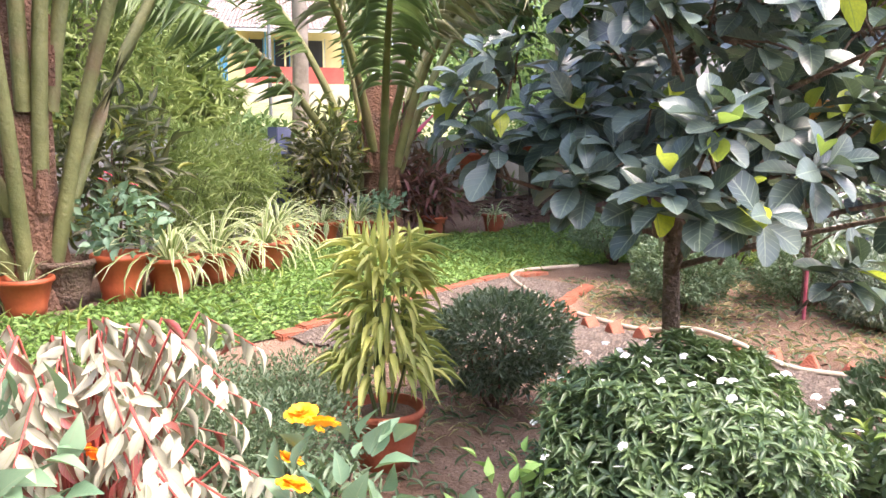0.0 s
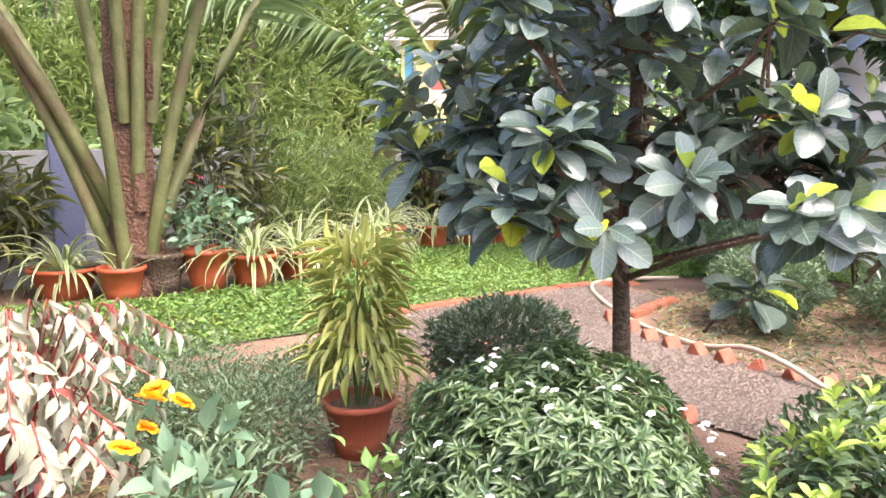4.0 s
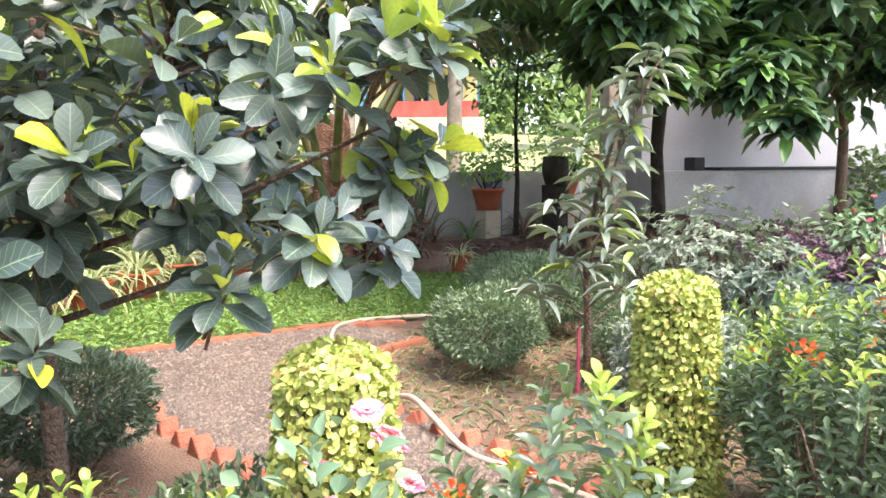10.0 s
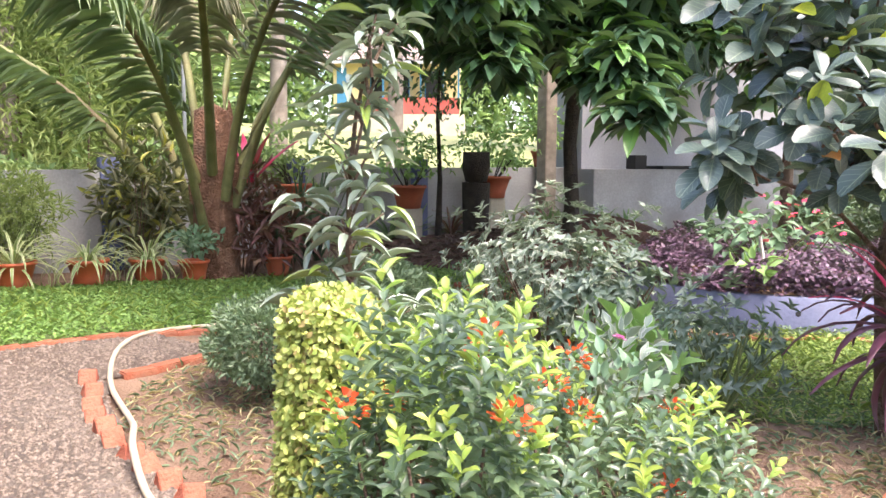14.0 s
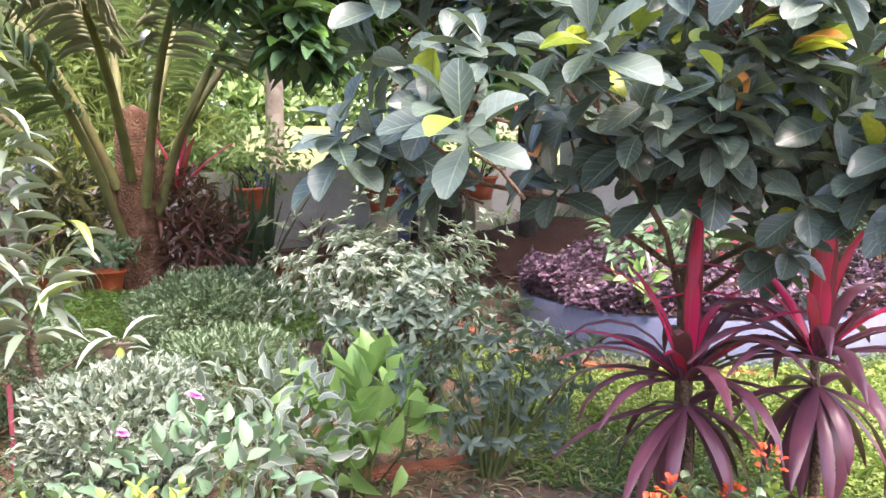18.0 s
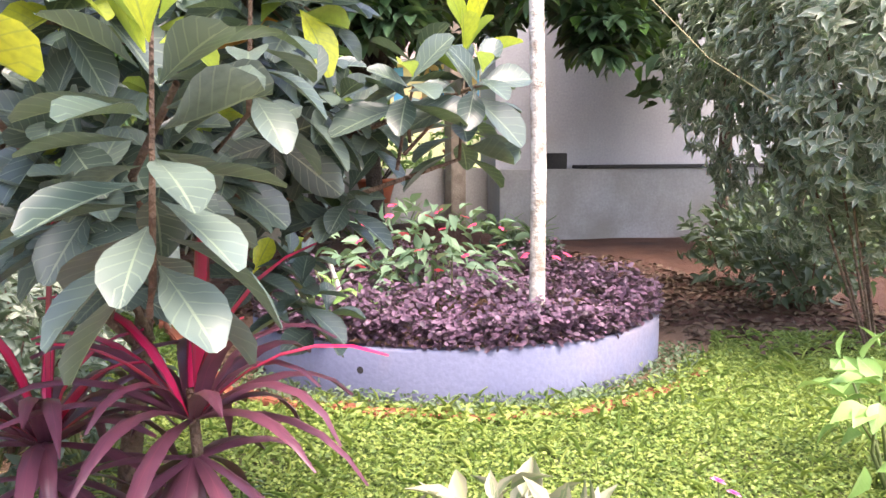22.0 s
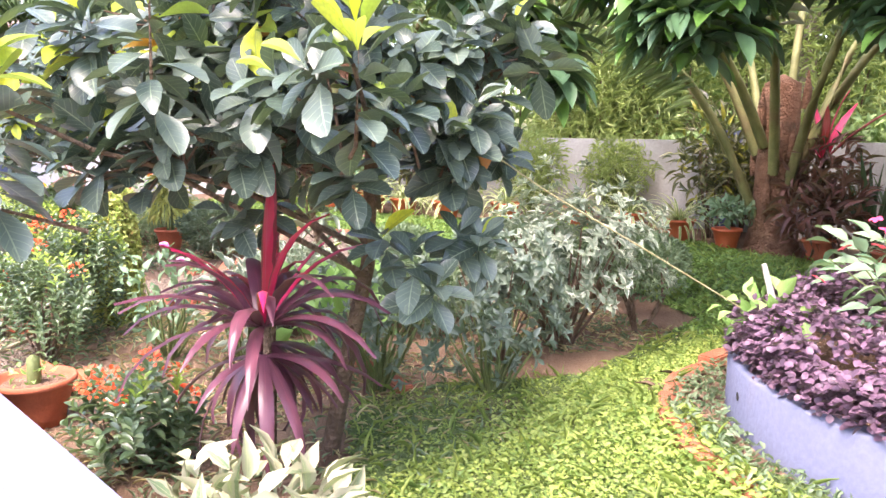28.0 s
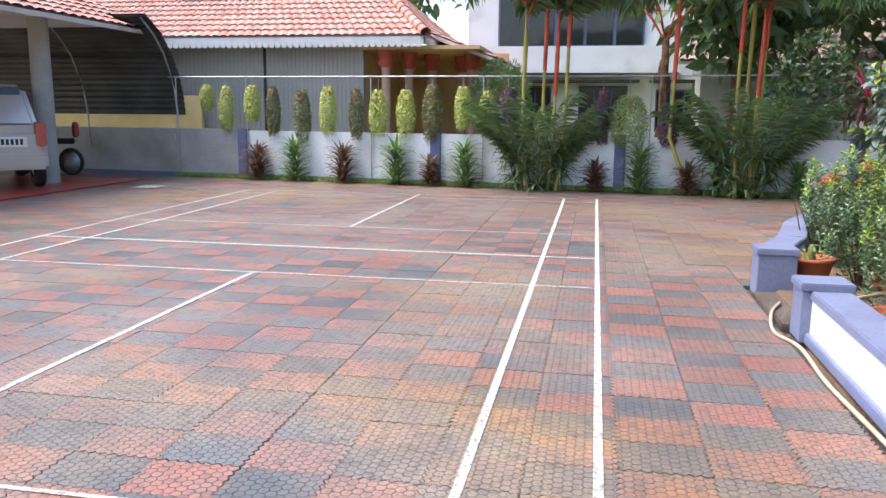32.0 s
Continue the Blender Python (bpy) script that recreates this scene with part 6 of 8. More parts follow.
# clipped yellow topiary columns
for x, y, h, seed in ((-1.81, 2.66, 0.97, 160), (-0.18, 2.88, 0.99, 161)):
    rng = np.random.default_rng(seed)
    g0 = gzf(x, y)
    t = thing("topiary_column", x, y, g0, "clipped yellow green creeper column with a rounded top", "topiary", "topiary columns")
    n = 9500
    a, z = rng.random(n) * 6.283, rng.random(n) ** 0.85 * h
    rad = (0.180 - 0.045 * z / h) * np.sqrt(np.clip(1 - np.clip((z - 0.92 * h) / (0.08 * h), 0, 0.97) ** 2, 0.05, 1)) * (0.80 + 0.32 * rng.random(n))
    P = np.stack([rad * np.cos(a), rad * np.sin(a), z], -1)
    d = np.stack([np.cos(a), np.sin(a), 0.5 * (z > 0.85 * h) + 0.15], -1)
    part("foliage", leaves(T_round, P, unit(d * 0.5 + (0, 0, -0.35) + 0.5 * rng.normal(size=P.shape)), unit(d + 0.6 * rng.normal(size=P.shape)), 0.024, 0.019), L_topiary, t)
    part("core", tube([(0, 0, -0.02), (0, 0, h * 0.5), (0, 0, h * 0.88)], [0.125, 0.115, 0.09], 10), M_stem, t)


# cordylines: dark straps with bright pink shoots, each leaf its own part
def cordyline(x, y, h, seed, label):
    rng = np.random.default_rng(seed)
    t = thing("cordyline", x, y, gzf(x, y), label, "plant", "cordylines")
    part("stem", tube([(0, 0, -0.03), (0.02, 0, h * 0.3), (0, 0.02, h * 0.55)], [0.022, 0.018, 0.014], 7), M_bark, t)
    for v in strap_leaves(rng, 22, 0.56, 0.058, h * 0.50, 0.85, 7, (0.1, 1.15), 0.02):
        part("leaf", v, L_cord, t)
    for v in strap_leaves(rng, 18, 0.48, 0.055, h * 0.42, 0.6, 7, (-1.0, 0.1), 0.02):
        part("leaf", v, L_cord, t)
    for v in strap_leaves(rng, 1, h * 0.46, 0.10, h * 0.53, 0.06, 7, (1.48, 1.5), 0.008):
        part("young_leaf", v, L_cordpink, t, "bright magenta young leaf")
    for v in strap_leaves(rng, 7, h * 0.40, 0.042, h * 0.5, 0.55, 7, (0.75, 1.3), 0.012):
        part("young_leaf", v, L_cordpink, t, "bright magenta young leaf")


cordyline(2.99, 2.2, 1.4, 171, "cordyline with long maroon strap leaves and magenta shoots")
cordyline(2.62, 2.45, 1.2, 172, "smaller cordyline with maroon strap leaves and magenta shoots")

# ---- potted row along the lawn ----
for k, (x, y, r, h, kind) in enumerate(((-3.76, 7.55, 0.24, 0.22, 0), (-3.46, 7.18, 0.16, 0.24, 3), (-2.87, 7.22, 0.175, 0.31, 1), (-2.54, 7.18, 0.185, 0.26, 0), (-2.12, 7.34, 0.19, 0.24, 0), (-1.55, 7.55, 0.19, 0.25, 0), (-1.05, 8.1, 0.19, 0.25, 0), (-0.48, 8.85, 0.2, 0.26, 0), (0.18, 9.0, 0.2, 0.27, 0), (0.78, 9.12, 0.19, 0.26, 0), (1.3, 9.28, 0.17, 0.24, 1))):
    z = gzf(x, y)
    if kind in (0, 4):
        strap_plant("potted_spider_plant", x, y, "spider plant with cream edged leaves in an orange pot", L_spider, 60 if kind == 0 else 24, 0.56 if kind == 0 else 0.34, 0.026, r, h, 1.05, (0.1, 1.35), 200 + k, "lawn pots", "potted plant")
    elif kind == 3:
        strap_plant("potted_seedling", x, y, "orange pot of soil with a few thin shoots", L_spider, 6, 0.3, 0.02, r, h, 0.5, (0.6, 1.4), 200 + k, "lawn pots", "potted plant")
    else:
        t = thing("potted_flowering_plant", x, y, z, "leafy plant with small pink flowers in a tall orange pot", "potted plant", "lawn pots")
        pot(t, r, h)
        rng = np.random.default_rng(200 + k)
        part("foliage", foliage(rng, 190, 0.28, 0.26, 0.24 if k < 5 else 0.14, h + 0.2, T_ovate, 0.085, 0.05, 0.2, 0.8), L_broad, t)
        if k < 5:
            add_flowers(t, "pink", [(-0.1, -0.05, h + 0.47), (0.12, 0.0, h + 0.43), (0.0, 0.1, h + 0.5)])
t = thing("brown_planter", -3.18, 7.32, gzf(-3.18, 7.32), "squat dark brown planter of soil behind the pots", "planter")
pot(t, 0.2, 0.3, M_bark, "dark brown planter")
strap_plant("potted_spider_plant", 3.1, 9.0, "small spider plant in a terracotta pot at the lawn corner", L_spider, 44, 0.36, 0.02, 0.17, 0.24, 1.1, (0.1, 1.35), 230, "lawn pots", "potted plant", M_terra)
t = thing("potted_red_croton", 2.3, 9.35, gzf(2.3, 9.35), "dark red leafed croton in a terracotta pot", "potted plant")
pot(t, 0.17, 0.26, M_terra)
part("foliage", foliage(np.random.default_rng(231), 260, 0.42, 0.4, 0.34, 0.52, T_lance, 0.2, 0.05, 0.3, 0.8), L_redcroton, t)

# dark crotons, feathery shrubs and snake plants behind the pots
for k, (x, y, rx, h, kind) in enumerate(((-2.55, 8.0, 0.45, 1.3, "croton"), (-1.95, 8.2, 0.4, 1.15, "fern"), (-1.2, 8.75, 0.5, 1.15, "fern"), (-0.4, 9.5, 0.45, 1.1, "fern"), (0.85, 9.75, 0.48, 1.6, "croton"), (1.0, 10.2, 0.4, 1.2, "croton"), (-4.2, 7.9, 0.4, 0.9, "croton"), (-4.9, 7.5, 0.5, 1.0, "fern"))):
    if kind == "croton":
        bush("croton_bush", x, y, rx, rx * 0.8, h, "tall croton with dark and yellow flecked leaves", L_croton, T_lance, 520, 0.17, 0.045, seed=240 + k, lift=0.3, nst=10, lump=0.2, fill=0.7)
    else:
        bush("feathery_shrub", x, y, rx, rx * 0.8, h, "feathery yellow green fine leafed shrub", L_fern, T_lance, 1700, 0.11, 0.012, seed=240 + k, lift=0.25, nst=16, lump=0.2, fill=0.8, stem=M_stem)
for k, (x, y) in enumerate(((2.65, 9.85), (2.95, 10.05), (3.25, 10.3), (-4.75, 6.6), (-4.5, 6.95))):
    strap_plant("snake_plant", x, y, "clump of tall dark upright snake plant leaves", L_snake, 15, 1.15 if k < 3 else 1.0, 0.07, None, 0, 0.12, (1.15, 1.55), 250 + k, "snake plants")
strap_plant("red_cordyline", 2.12, 9.75, "tall dark red cordyline beside the palm", L_cordpink, 7, 0.75, 0.1, None, 0, 0.3, (0.8, 1.5), 260, crown=1.1)
part("stem", tube([(0, 0, 0), (0.02, 0, 0.6), (0, 0, 1.15)], [0.025, 0.02, 0.016], 7), M_bark, bpy.data.objects["red_cordyline"])
bush("dark_shrub", 2.05, 9.85, 0.45, 0.4, 1.35, "dark leafed shrub at the palm's foot", L_redcroton, T_lance, 380, 0.2, 0.05, seed=262, lift=0.4, nst=9, fill=0.8)

# pots on stands in front of the boundary wall
for k, (x, y, zr, r) in enumerate(((3.36, 11.3, 1.1, 0.27), (5.3, 11.3, 1.05, 0.28), (6.92, 11.25, 1.18, 0.31))):
    z = gzf(x, y)
    st = thing("pot_stand", x, y, z - 0.02, "low brick pedestal under a wall pot", "stand", "wall pot stands")
    h = 0.36
    part("pedestal", box_bm(-0.16, -0.16, 0, 0.16, 0.16, max(0.1, zr - h - z + 0.02), bevel=0.01), M_cream, st)
    t = thing("potted_shrub", x, y, zr - h, "leafy shrub in a large orange pot before the boundary wall", "potted plant", "wall pots")
    pot(t, r, h, M_terra)
    rng = np.random.default_rng(270 + k)
    part("stem_clump", stems(rng, 7, 0.4, 0.45, 0.014), M_darkbark, t, loc=(0, 0, h * 0.8))
    part("foliage", foliage(rng, 420, 0.75, 0.5, 0.4, h + 0.5, T_ovate, 0.11, 0.055, 0.1, 0.7, 0.25), L_lime if k else L_back, t)
for k in range(9):
    x, y = 4.3 + 0.62 * k + 0.1 * math.sin(9 * k), 11.45 + 0.1 * math.sin(5 * k)
    strap_plant("wall_foot_plant", x, y, "upright strap-leafed plant at the foot of the boundary wall", L_areca if k % 3 else L_redcroton, 16, 0.62, 0.05, None, 0, 0.6, (0.5, 1.45), 280 + k, "wall foot plants")
t = thing("hanging_nest_planter", 5.8, 10.2, gzf(5.8, 10.2), "dark coir planter standing on a rough post", "planter")
part("post", tube([(0, 0, -0.05), (0, 0, 0.75)], [0.2, 0.22], 10), M_darkbark, t)
part("planter", lathe([(0.01, 0.75), (0.16, 0.76), (0.21, 0.95), (0.2, 1.2), (0.15, 1.2)], 16), M_darkbark, t)
pw = thing("potted_shrub", 8.56, 11.9, 1.33, "small leafy plant in a terracotta pot on the wall", "potted plant", "wall pots")
pot(pw, 0.2, 0.3, M_terra)
part("foliage", foliage(np.random.default_rng(279), 260, 0.55, 0.4, 0.42, 0.75, T_ovate, 0.11, 0.06, 0.1, 0.8, 0.25), L_lime, pw)

# upright dracaenas in the soil before the white building
for k, (x, y) in enumerate(((7.44, 10.4), (7.81, 10.45), (8.23, 10.4), (8.57, 10.35), (9.05, 10.2))):
    strap_plant("dracaena", x, y, "green dracaena growing in the soil before the wall", L_areca, 26, 0.5, 0.05, seed=760 + k, arch=0.5, tilt=(0.3, 1.45), group="dracaenas", crown=0.06)
# pots inside the low wall by the opening
for x, y, sd in ((-0.42, 1.76, 1), (1.55, 1.80, 2)):
    g0 = gzf(x, y)
    t = thing("bowl_planter", x, y, g0 - 0.02, "wide terracotta bowl planter with a small cactus", "planter", "bowl planters")
    pot(t, 0.19, 0.25, M_terra, "wide terracotta bowl")
    part("cactus", lathe([(0.03, 0.2), (0.035, 0.27), (0.03, 0.34), (0.005, 0.36)], 9), M_stem, t)
    part("seedling_tuft", foliage(np.random.default_rng(sd), 30, 0.12, 0.12, 0.04, 0.26, T_ovate, 0.04, 0.02, 0.3, 0.9), L_lime, t)
for k, (x, y, a) in enumerate(((0.95, 2.0, 20), (1.18, 2.12, -35), (-0.2, 2.3, 50))):
    t = thing("broken_tile", x, y, gzf(x, y) + 0.02, "broken piece of red clay tile on the soil", "tile")
    part("shard", box_bm(-0.13, -0.08, 0, 0.12, 0.09, 0.03, bevel=0.01), M_terra, t, loc=pose(0, 0, 0.02, 18, 8, a))

# small globe flowers standing in the lawn
for x, y, z in ((4.68, 1.98, 0.33), (4.88, 2.1, 0.20)):
    g0 = gzf(x, y)
    t = thing("globe_amaranth", x, y, g0, "thin stemmed globe amaranth with a magenta flower head in the lawn", "flower", "lawn flowers")
    part("stem", tube([(0, 0, -0.02), (0.02, 0, (z - g0) * 0.5), (0, 0, z - g0)], [0.004, 0.003, 0.002], 5), M_stem, t)
    part("foliage", foliage(np.random.default_rng(int(100 * x)), 16, 0.06, 0.06, (z - g0) * 0.35, (z - g0) * 0.4, T_lance, 0.05, 0.014, 0.4, 0.9), L_lime, t)
    add_flowers(t, "mauve", [(0, 0, z - g0)], "magenta globe flower")

# ---- foot of the yard wall: crotons, hanging planters, palms ----
for k, y in enumerate((-6.97, -6.13, -5.05, -3.92, -3.2, -2.52, -0.05, 0.74, 1.57, 3.37)):
    x = cw_x(y) + 0.38
    red = k in (0, 2, 4, 6, 8)
    small = 0.72 if k in (4, 6, 8, 9) else 1.0
    t = strap_plant("foot_plant", x, y, "maroon leafed upright cordyline at the foot of the white wall" if red else "green upright dracaena at the foot of the white wall", L_redcroton if red else L_areca, 28, 0.42 * small, 0.052, None, 0, 0.4, (0.35, 1.45), 300 + k, "wall foot row", z0=0.0, crown=0.04)
    part("upper_foliage", join(*[lf for q in (0.14, 0.28, 0.42, 0.55) for lf in strap_leaves(np.random.default_rng(700 + k + int(100 * q)), 24, 0.40 * small, 0.05, q * small * (1.2 if not red else 1.0), 0.45, 7, (0.25, 1.45), 0.02)]), L_redcroton if red else L_areca, t)
for k, (y, top, h, w, kind) in enumerate(((-8.26, 1.97, 0.5, 0.13, 0), (-7.79, 1.94, 0.87, 0.14, 0), (-7.17, 1.96, 0.71, 0.15, 0), (-6.69, 1.94, 0.97, 0.13, 1), (-6.02, 1.86, 0.99, 0.16, 1), (-5.44, 1.94, 0.9, 0.16, 0), (-4.82, 1.89, 0.94, 0.14, 1), (-4.35, 1.87, 0.84, 0.17, 0), (-3.77, 1.86, 0.84, 0.17, 0), (-3.22, 1.97, 1.05, 0.18, 1), (-2.6, 1.93, 0.76, 0.15, 0), (-2.12, 1.85, 0.53, 0.12, 0), (-1.72, 1.87, 0.73, 0.16, 2), (0.05, 1.86, 0.92, 0.12, 2), (0.52, 1.76, 0.87, 0.33, 3), (1.23, 1.61, 0.72, 0.17, 2))):
    rng = np.random.default_rng(320 + k)
    t = thing("hanging_planter", cw_x(y) + 0.12, y, top - h, ("trailing yellow green planter hung on the wire", "trailing dull green planter hung on the wire", "trailing purple leafed planter hung on the wire", "bushy olive brown trailing planter on a wall post")[kind], "hanging planter", "hanging planters")
    n = 2200 if kind < 3 else 3200
    a, z = rng.random(n) * 6.28, rng.random(n)
    rad = w * np.sqrt(np.clip(np.sin(np.pi * (0.12 + 0.83 * z)), 0.05, 1)) * (0.75 + 0.4 * rng.random(n))
    P = np.stack([rad * np.cos(a), rad * np.sin(a), z * h - 0.12 * h * rng.random(n) ** 3], -1)
    part("trailing_foliage", leaves(T_round, P, unit(np.stack([np.cos(a), np.sin(a), -0.9 + 0 * a], -1) + 0.5 * rng.normal(size=P.shape)), unit(np.stack([np.cos(a), np.sin(a), 0.4 + 0 * a], -1) + 0.3 * rng.normal(size=P.shape)), 0.03, 0.025), (L_topiary, L_croton, L_purple, L_fern)[kind], t)
    part("pot", lathe([(0.01, h * 0.72), (0.06, h * 0.74), (0.08, h * 0.93), (0.07, h * 0.93)], 12), M_terra, t)
    part("hook", tube([(0, 0, h * 0.9), (0, 0, h + (2.1 - top))], 0.006, 5), M_metal, t)
wf = thing("wire_frame", cw_x(0), 0, 0, "thin grey pipe frame with a top rail above the wall", "frame")
part("rail", tube([(cw_x(-9.2) - cw_x(0) + 0.12, -9.2, 2.12), (0.12, 0, 2.1), (cw_x(3) - cw_x(0) + 0.12, 3.0, 2.1)], 0.016, 6), M_metal, wf)
for y in (-9.0, -7.3, -4.5, -2.2, 0.9):
    part("upright", tube([(cw_x(y) - cw_x(0) + 0.14, y, 0.0), (cw_x(y) - cw_x(0) + 0.14, y, 2.13)], 0.014, 6), M_metal, wf)

palm_sets = ((-1.1, 341, ((-0.29, 1.9, 0), (0.07, 2.2, 2), (0.28, 1.75, 1), (0.5, 2.6, 1))), (2.5, 342, ((-0.21, 2.45, 1), (-0.02, 2.3, 0), (0.2, 2.5, 1), (0.12, 1.75, 2), (-1.25, 2.0, 1))))
for y, sd, stands in palm_sets:
    x = cw_x(y) + 0.38
    rng = np.random.default_rng(sd)
    t = thing("sealing_wax_palm", x, y, 0.0, "clump of red and yellow stemmed sealing wax palms over dark undergrowth", "palm", "sealing wax palms")
    for k, (dy, hgt, hue) in enumerate(stands):
        b = np.array((0.12 * math.cos(2.4 * k), dy, 0))
        s = part("stem", tube([b * (1, 0.7, 1), b + (0, -0.02, hgt * 0.5), b + (0.02, 0.0, hgt)], [0.04, 0.034, 0.03], 8), M_yellowstem, t)
        part("crownshaft", tube([b + (0.02, 0.0, hgt), b + (0.03, 0.02, hgt + 0.7), b + (0.03, 0.03, hgt + 1.5)], [0.036, 0.042, 0.02], 8), (M_yellowstem, M_redstem, M_redstem)[hue], s, ("yellow crownshaft", "bright red crownshaft", "orange red crownshaft")[hue])
        for f in range(7):
            az = f * 0.9 + rng.random()
            rach, lf = frond(rng, b + (0.03, 0.03, hgt + 1.2 + 0.05 * f), (math.cos(az) * 0.6, math.sin(az) * 0.6, 0.8), 2.0, 2.0, 0.12, 0.5, 34, 0.45, 5, 0.014)
            fr = part("frond_stalk", rach, M_redstem if k % 3 == 0 else M_petiole, t)
            part("frond_blade", lf, L_waxpalm, fr)
    for k in range(20):
        az = k * 2.4
        rach, lf = frond(rng, (0.1 * math.cos(az), 0.3 * math.sin(az), 0.05), (math.cos(az) * 0.3, math.sin(az) * 0.5, 1.05 + 0.6 * rng.random()), 1.3 + 0.85 * rng.random(), 0.85, 0.3, 0.32, 26, 0.1, 5, 0.012)
        fr = part("frond_stalk", rach, M_petiole, t)
        part("frond_blade", lf, L_areca if k % 3 == 0 else L_waxpalm, fr)
    part("base_foliage", join(*[(v + (0.22 * math.cos(q * 2.4), 0.5 * math.sin(q * 2.4), 0), f, u) for q in range(16) for v, f, u in strap_leaves(rng, 24, 0.46, 0.05, 0.12 + 1.35 * ((q * 7) % 16) / 16 * (1 - 0.35 * abs(math.sin(q * 2.4))), 0.7, 7, (-0.2, 1.4), 0.03)]), L_waxpalm, t)
# cordyline on the wall post
t = thing("red_cordyline", -7.85, 4.35, 0.0, "tall cordyline with drooping maroon leaves and a magenta crown", "plant")
part("stem", tube([(0, 0, 0), (0.02, 0, 0.8), (0, 0, 1.75)], [0.05, 0.04, 0.03], 8), M_bark, t)
rng = np.random.default_rng(350)
part("foliage", join(*strap_leaves(rng, 44, 0.66, 0.08, 1.6, 1.2, 7, (-0.3, 1.1), 0.03)), L_redcroton, t)
part("young_shoot", join(*strap_leaves(rng, 10, 0.66, 0.08, 1.75, 0.4, 7, (0.7, 1.5), 0.02)), L_cordpink, t, "magenta young leaves")

# ---- tile roofs ----
def tile_roof(t, corners, rows, cols, mt, name="tile_slope"):
    """A slope of lapped tiles between eave and ridge corners: rows of curved pantiles in one part, over a deck."""
    e0, e1, r1, r0 = (np.array(c, float) for c in corners)
    nrm = unit(np.cross(e1 - e0, r0 - e0))
    if nrm[2] < 0:
        nrm = -nrm
    V, F = [], []
    for i in range(rows):
        f0, f1 = i / rows, (i + 1.15) / rows
        for j in range(cols):
            for s in range(4):
                u0, u1 = (j + s / 4) / cols, (j + (s + 1) / 4) / cols
                h0, h1 = 0.035 * abs(math.sin(math.pi * s / 4)), 0.035 * abs(math.sin(math.pi * (s + 1) / 4))
                b = len(V)
                for u, h, f, l in ((u0, h0, f0, 0.045), (u1, h1, f0, 0.045), (u1, h1, min(f1, 1.0), 0.012), (u0, h0, min(f1, 1.0), 0.012)):
                    lo, hi = e0 + (e1 - e0) * u, r0 + (r1 - r0) * u
                    V.append(lo + (hi - lo) * f + nrm * (h + l))
                F.append((b, b + 1, b + 2, b + 3))
    r = part(name, (np.array(V), np.array(F), None, False), mt, t)
    part("deck", (np.array([e0, e1, r1, r0, e0 - nrm * 0.08, e1 - nrm * 0.08, r1 - nrm * 0.08, r0 - nrm * 0.08]), np.array([(0, 1, 2, 3), (7, 6, 5, 4), (0, 4, 5, 1), (1, 5, 6, 2), (3, 2, 6, 7), (0, 3, 7, 4)]), None, False), M_fascia, r)
    return r


# neighbour's house with grey sheet wall and tiled roof
h1 = thing("neighbour_house", 0, 0, 0, "neighbouring house with grey sheet wall, pink tiled roof and orange verandah", "house")
part("sheet_wall", box_bm(-11.2, -14, -0.1, -11.02, -5.25, 2.95), M_sheet, h1, "grey ribbed sheet wall")
bmr = box_bm(-11.02, 0, -0.1, -11.005, 0.05, 2.95, bevel=0.006)
me_rib = bpy.data.meshes.new("sheet_rib")
bmr.to_mesh(me_rib), bmr.free()
for k in range(60):
    part("sheet_rib", me_rib, M_sheet, h1, loc=(0, -11.2 + k * 0.1, 0))
for y in (-9.4, -7.6, -6.2):
    part("sheet_post", box_bm(-11.02, y - 0.03, -0.1, -10.985, y + 0.03, 2.95, bevel=0.005), M_dark if y == -7.6 else M_sheet, h1)
part("yellow_wall", box_bm(-10.7, -17, -0.1, -10.58, -9.0, 1.75, bevel=0.01), M_yellow, h1, "low yellow wall beneath the awning")
part("side_wall", box_bm(-16, -5.4, -0.1, -11.2, -5.25, 2.95), M_peach, h1)
part("verandah_back", box_bm(-15, -5.25, -0.1, -14.8, -2.4, 2.95), M_peach, h1, "peach verandah wall")
part("verandah_ceiling", box_bm(-15.2, -5.25, 2.78, -10.9, -2.6, 2.86), M_peach, h1)
for x, y in ((-11.1, -4.75), (-11.9, -4.4), (-12.6, -4.0), (-13.4, -3.4), (-12.4, -3.0)):
    c = part("column", lathe([(0.14, 0.0), (0.14, 0.2), (0.105, 0.25), (0.10, 2.35), (0.12, 2.4)], 16), M_column, h1, loc=(x, y, 0))
    part("capital", lathe([(0.12, 2.4), (0.2, 2.5), (0.15, 2.58), (0.2, 2.66), (0.2, 2.8)], 16), M_redpaint, c, "red moulded capital")
tile_roof(h1, [(-10.5, -16, 3.02), (-10.5, -3.75, 3.02), (-14.5, -6.2, 5.0), (-14.5, -16, 5.0)], 13, 60, M_roof)
tile_roof(h1, [(-10.5, -3.75, 3.02), (-18, -3.75, 3.02), (-17, -6.2, 5.0), (-14.5, -6.2, 5.0)], 13, 30, M_roof)
tile_roof(h1, [(-11.6, -2.35, 2.62), (-17, -2.35, 2.62), (-17, -3.9, 3.2), (-11.6, -3.9, 3.2)], 6, 26, M_roof)
part("fascia", box_bm(-10.55, -16, 2.86, -10.5, -3.72, 3.02, bevel=0.004), M_fascia, h1, "white scalloped fascia board")
part("fascia", box_bm(-18, -3.76, 2.86, -10.5, -3.71, 3.02, bevel=0.004), M_fascia, h1, "white scalloped fascia board")
scal = bmesh.new()
bmesh.ops.create_cone(scal, cap_ends=True, segments=10, radius1=0.066, radius2=0.066, depth=0.02, matrix=pose(0, 0, 0, 0, 90, 0))
me_scal = bpy.data.meshes.new("scallop")
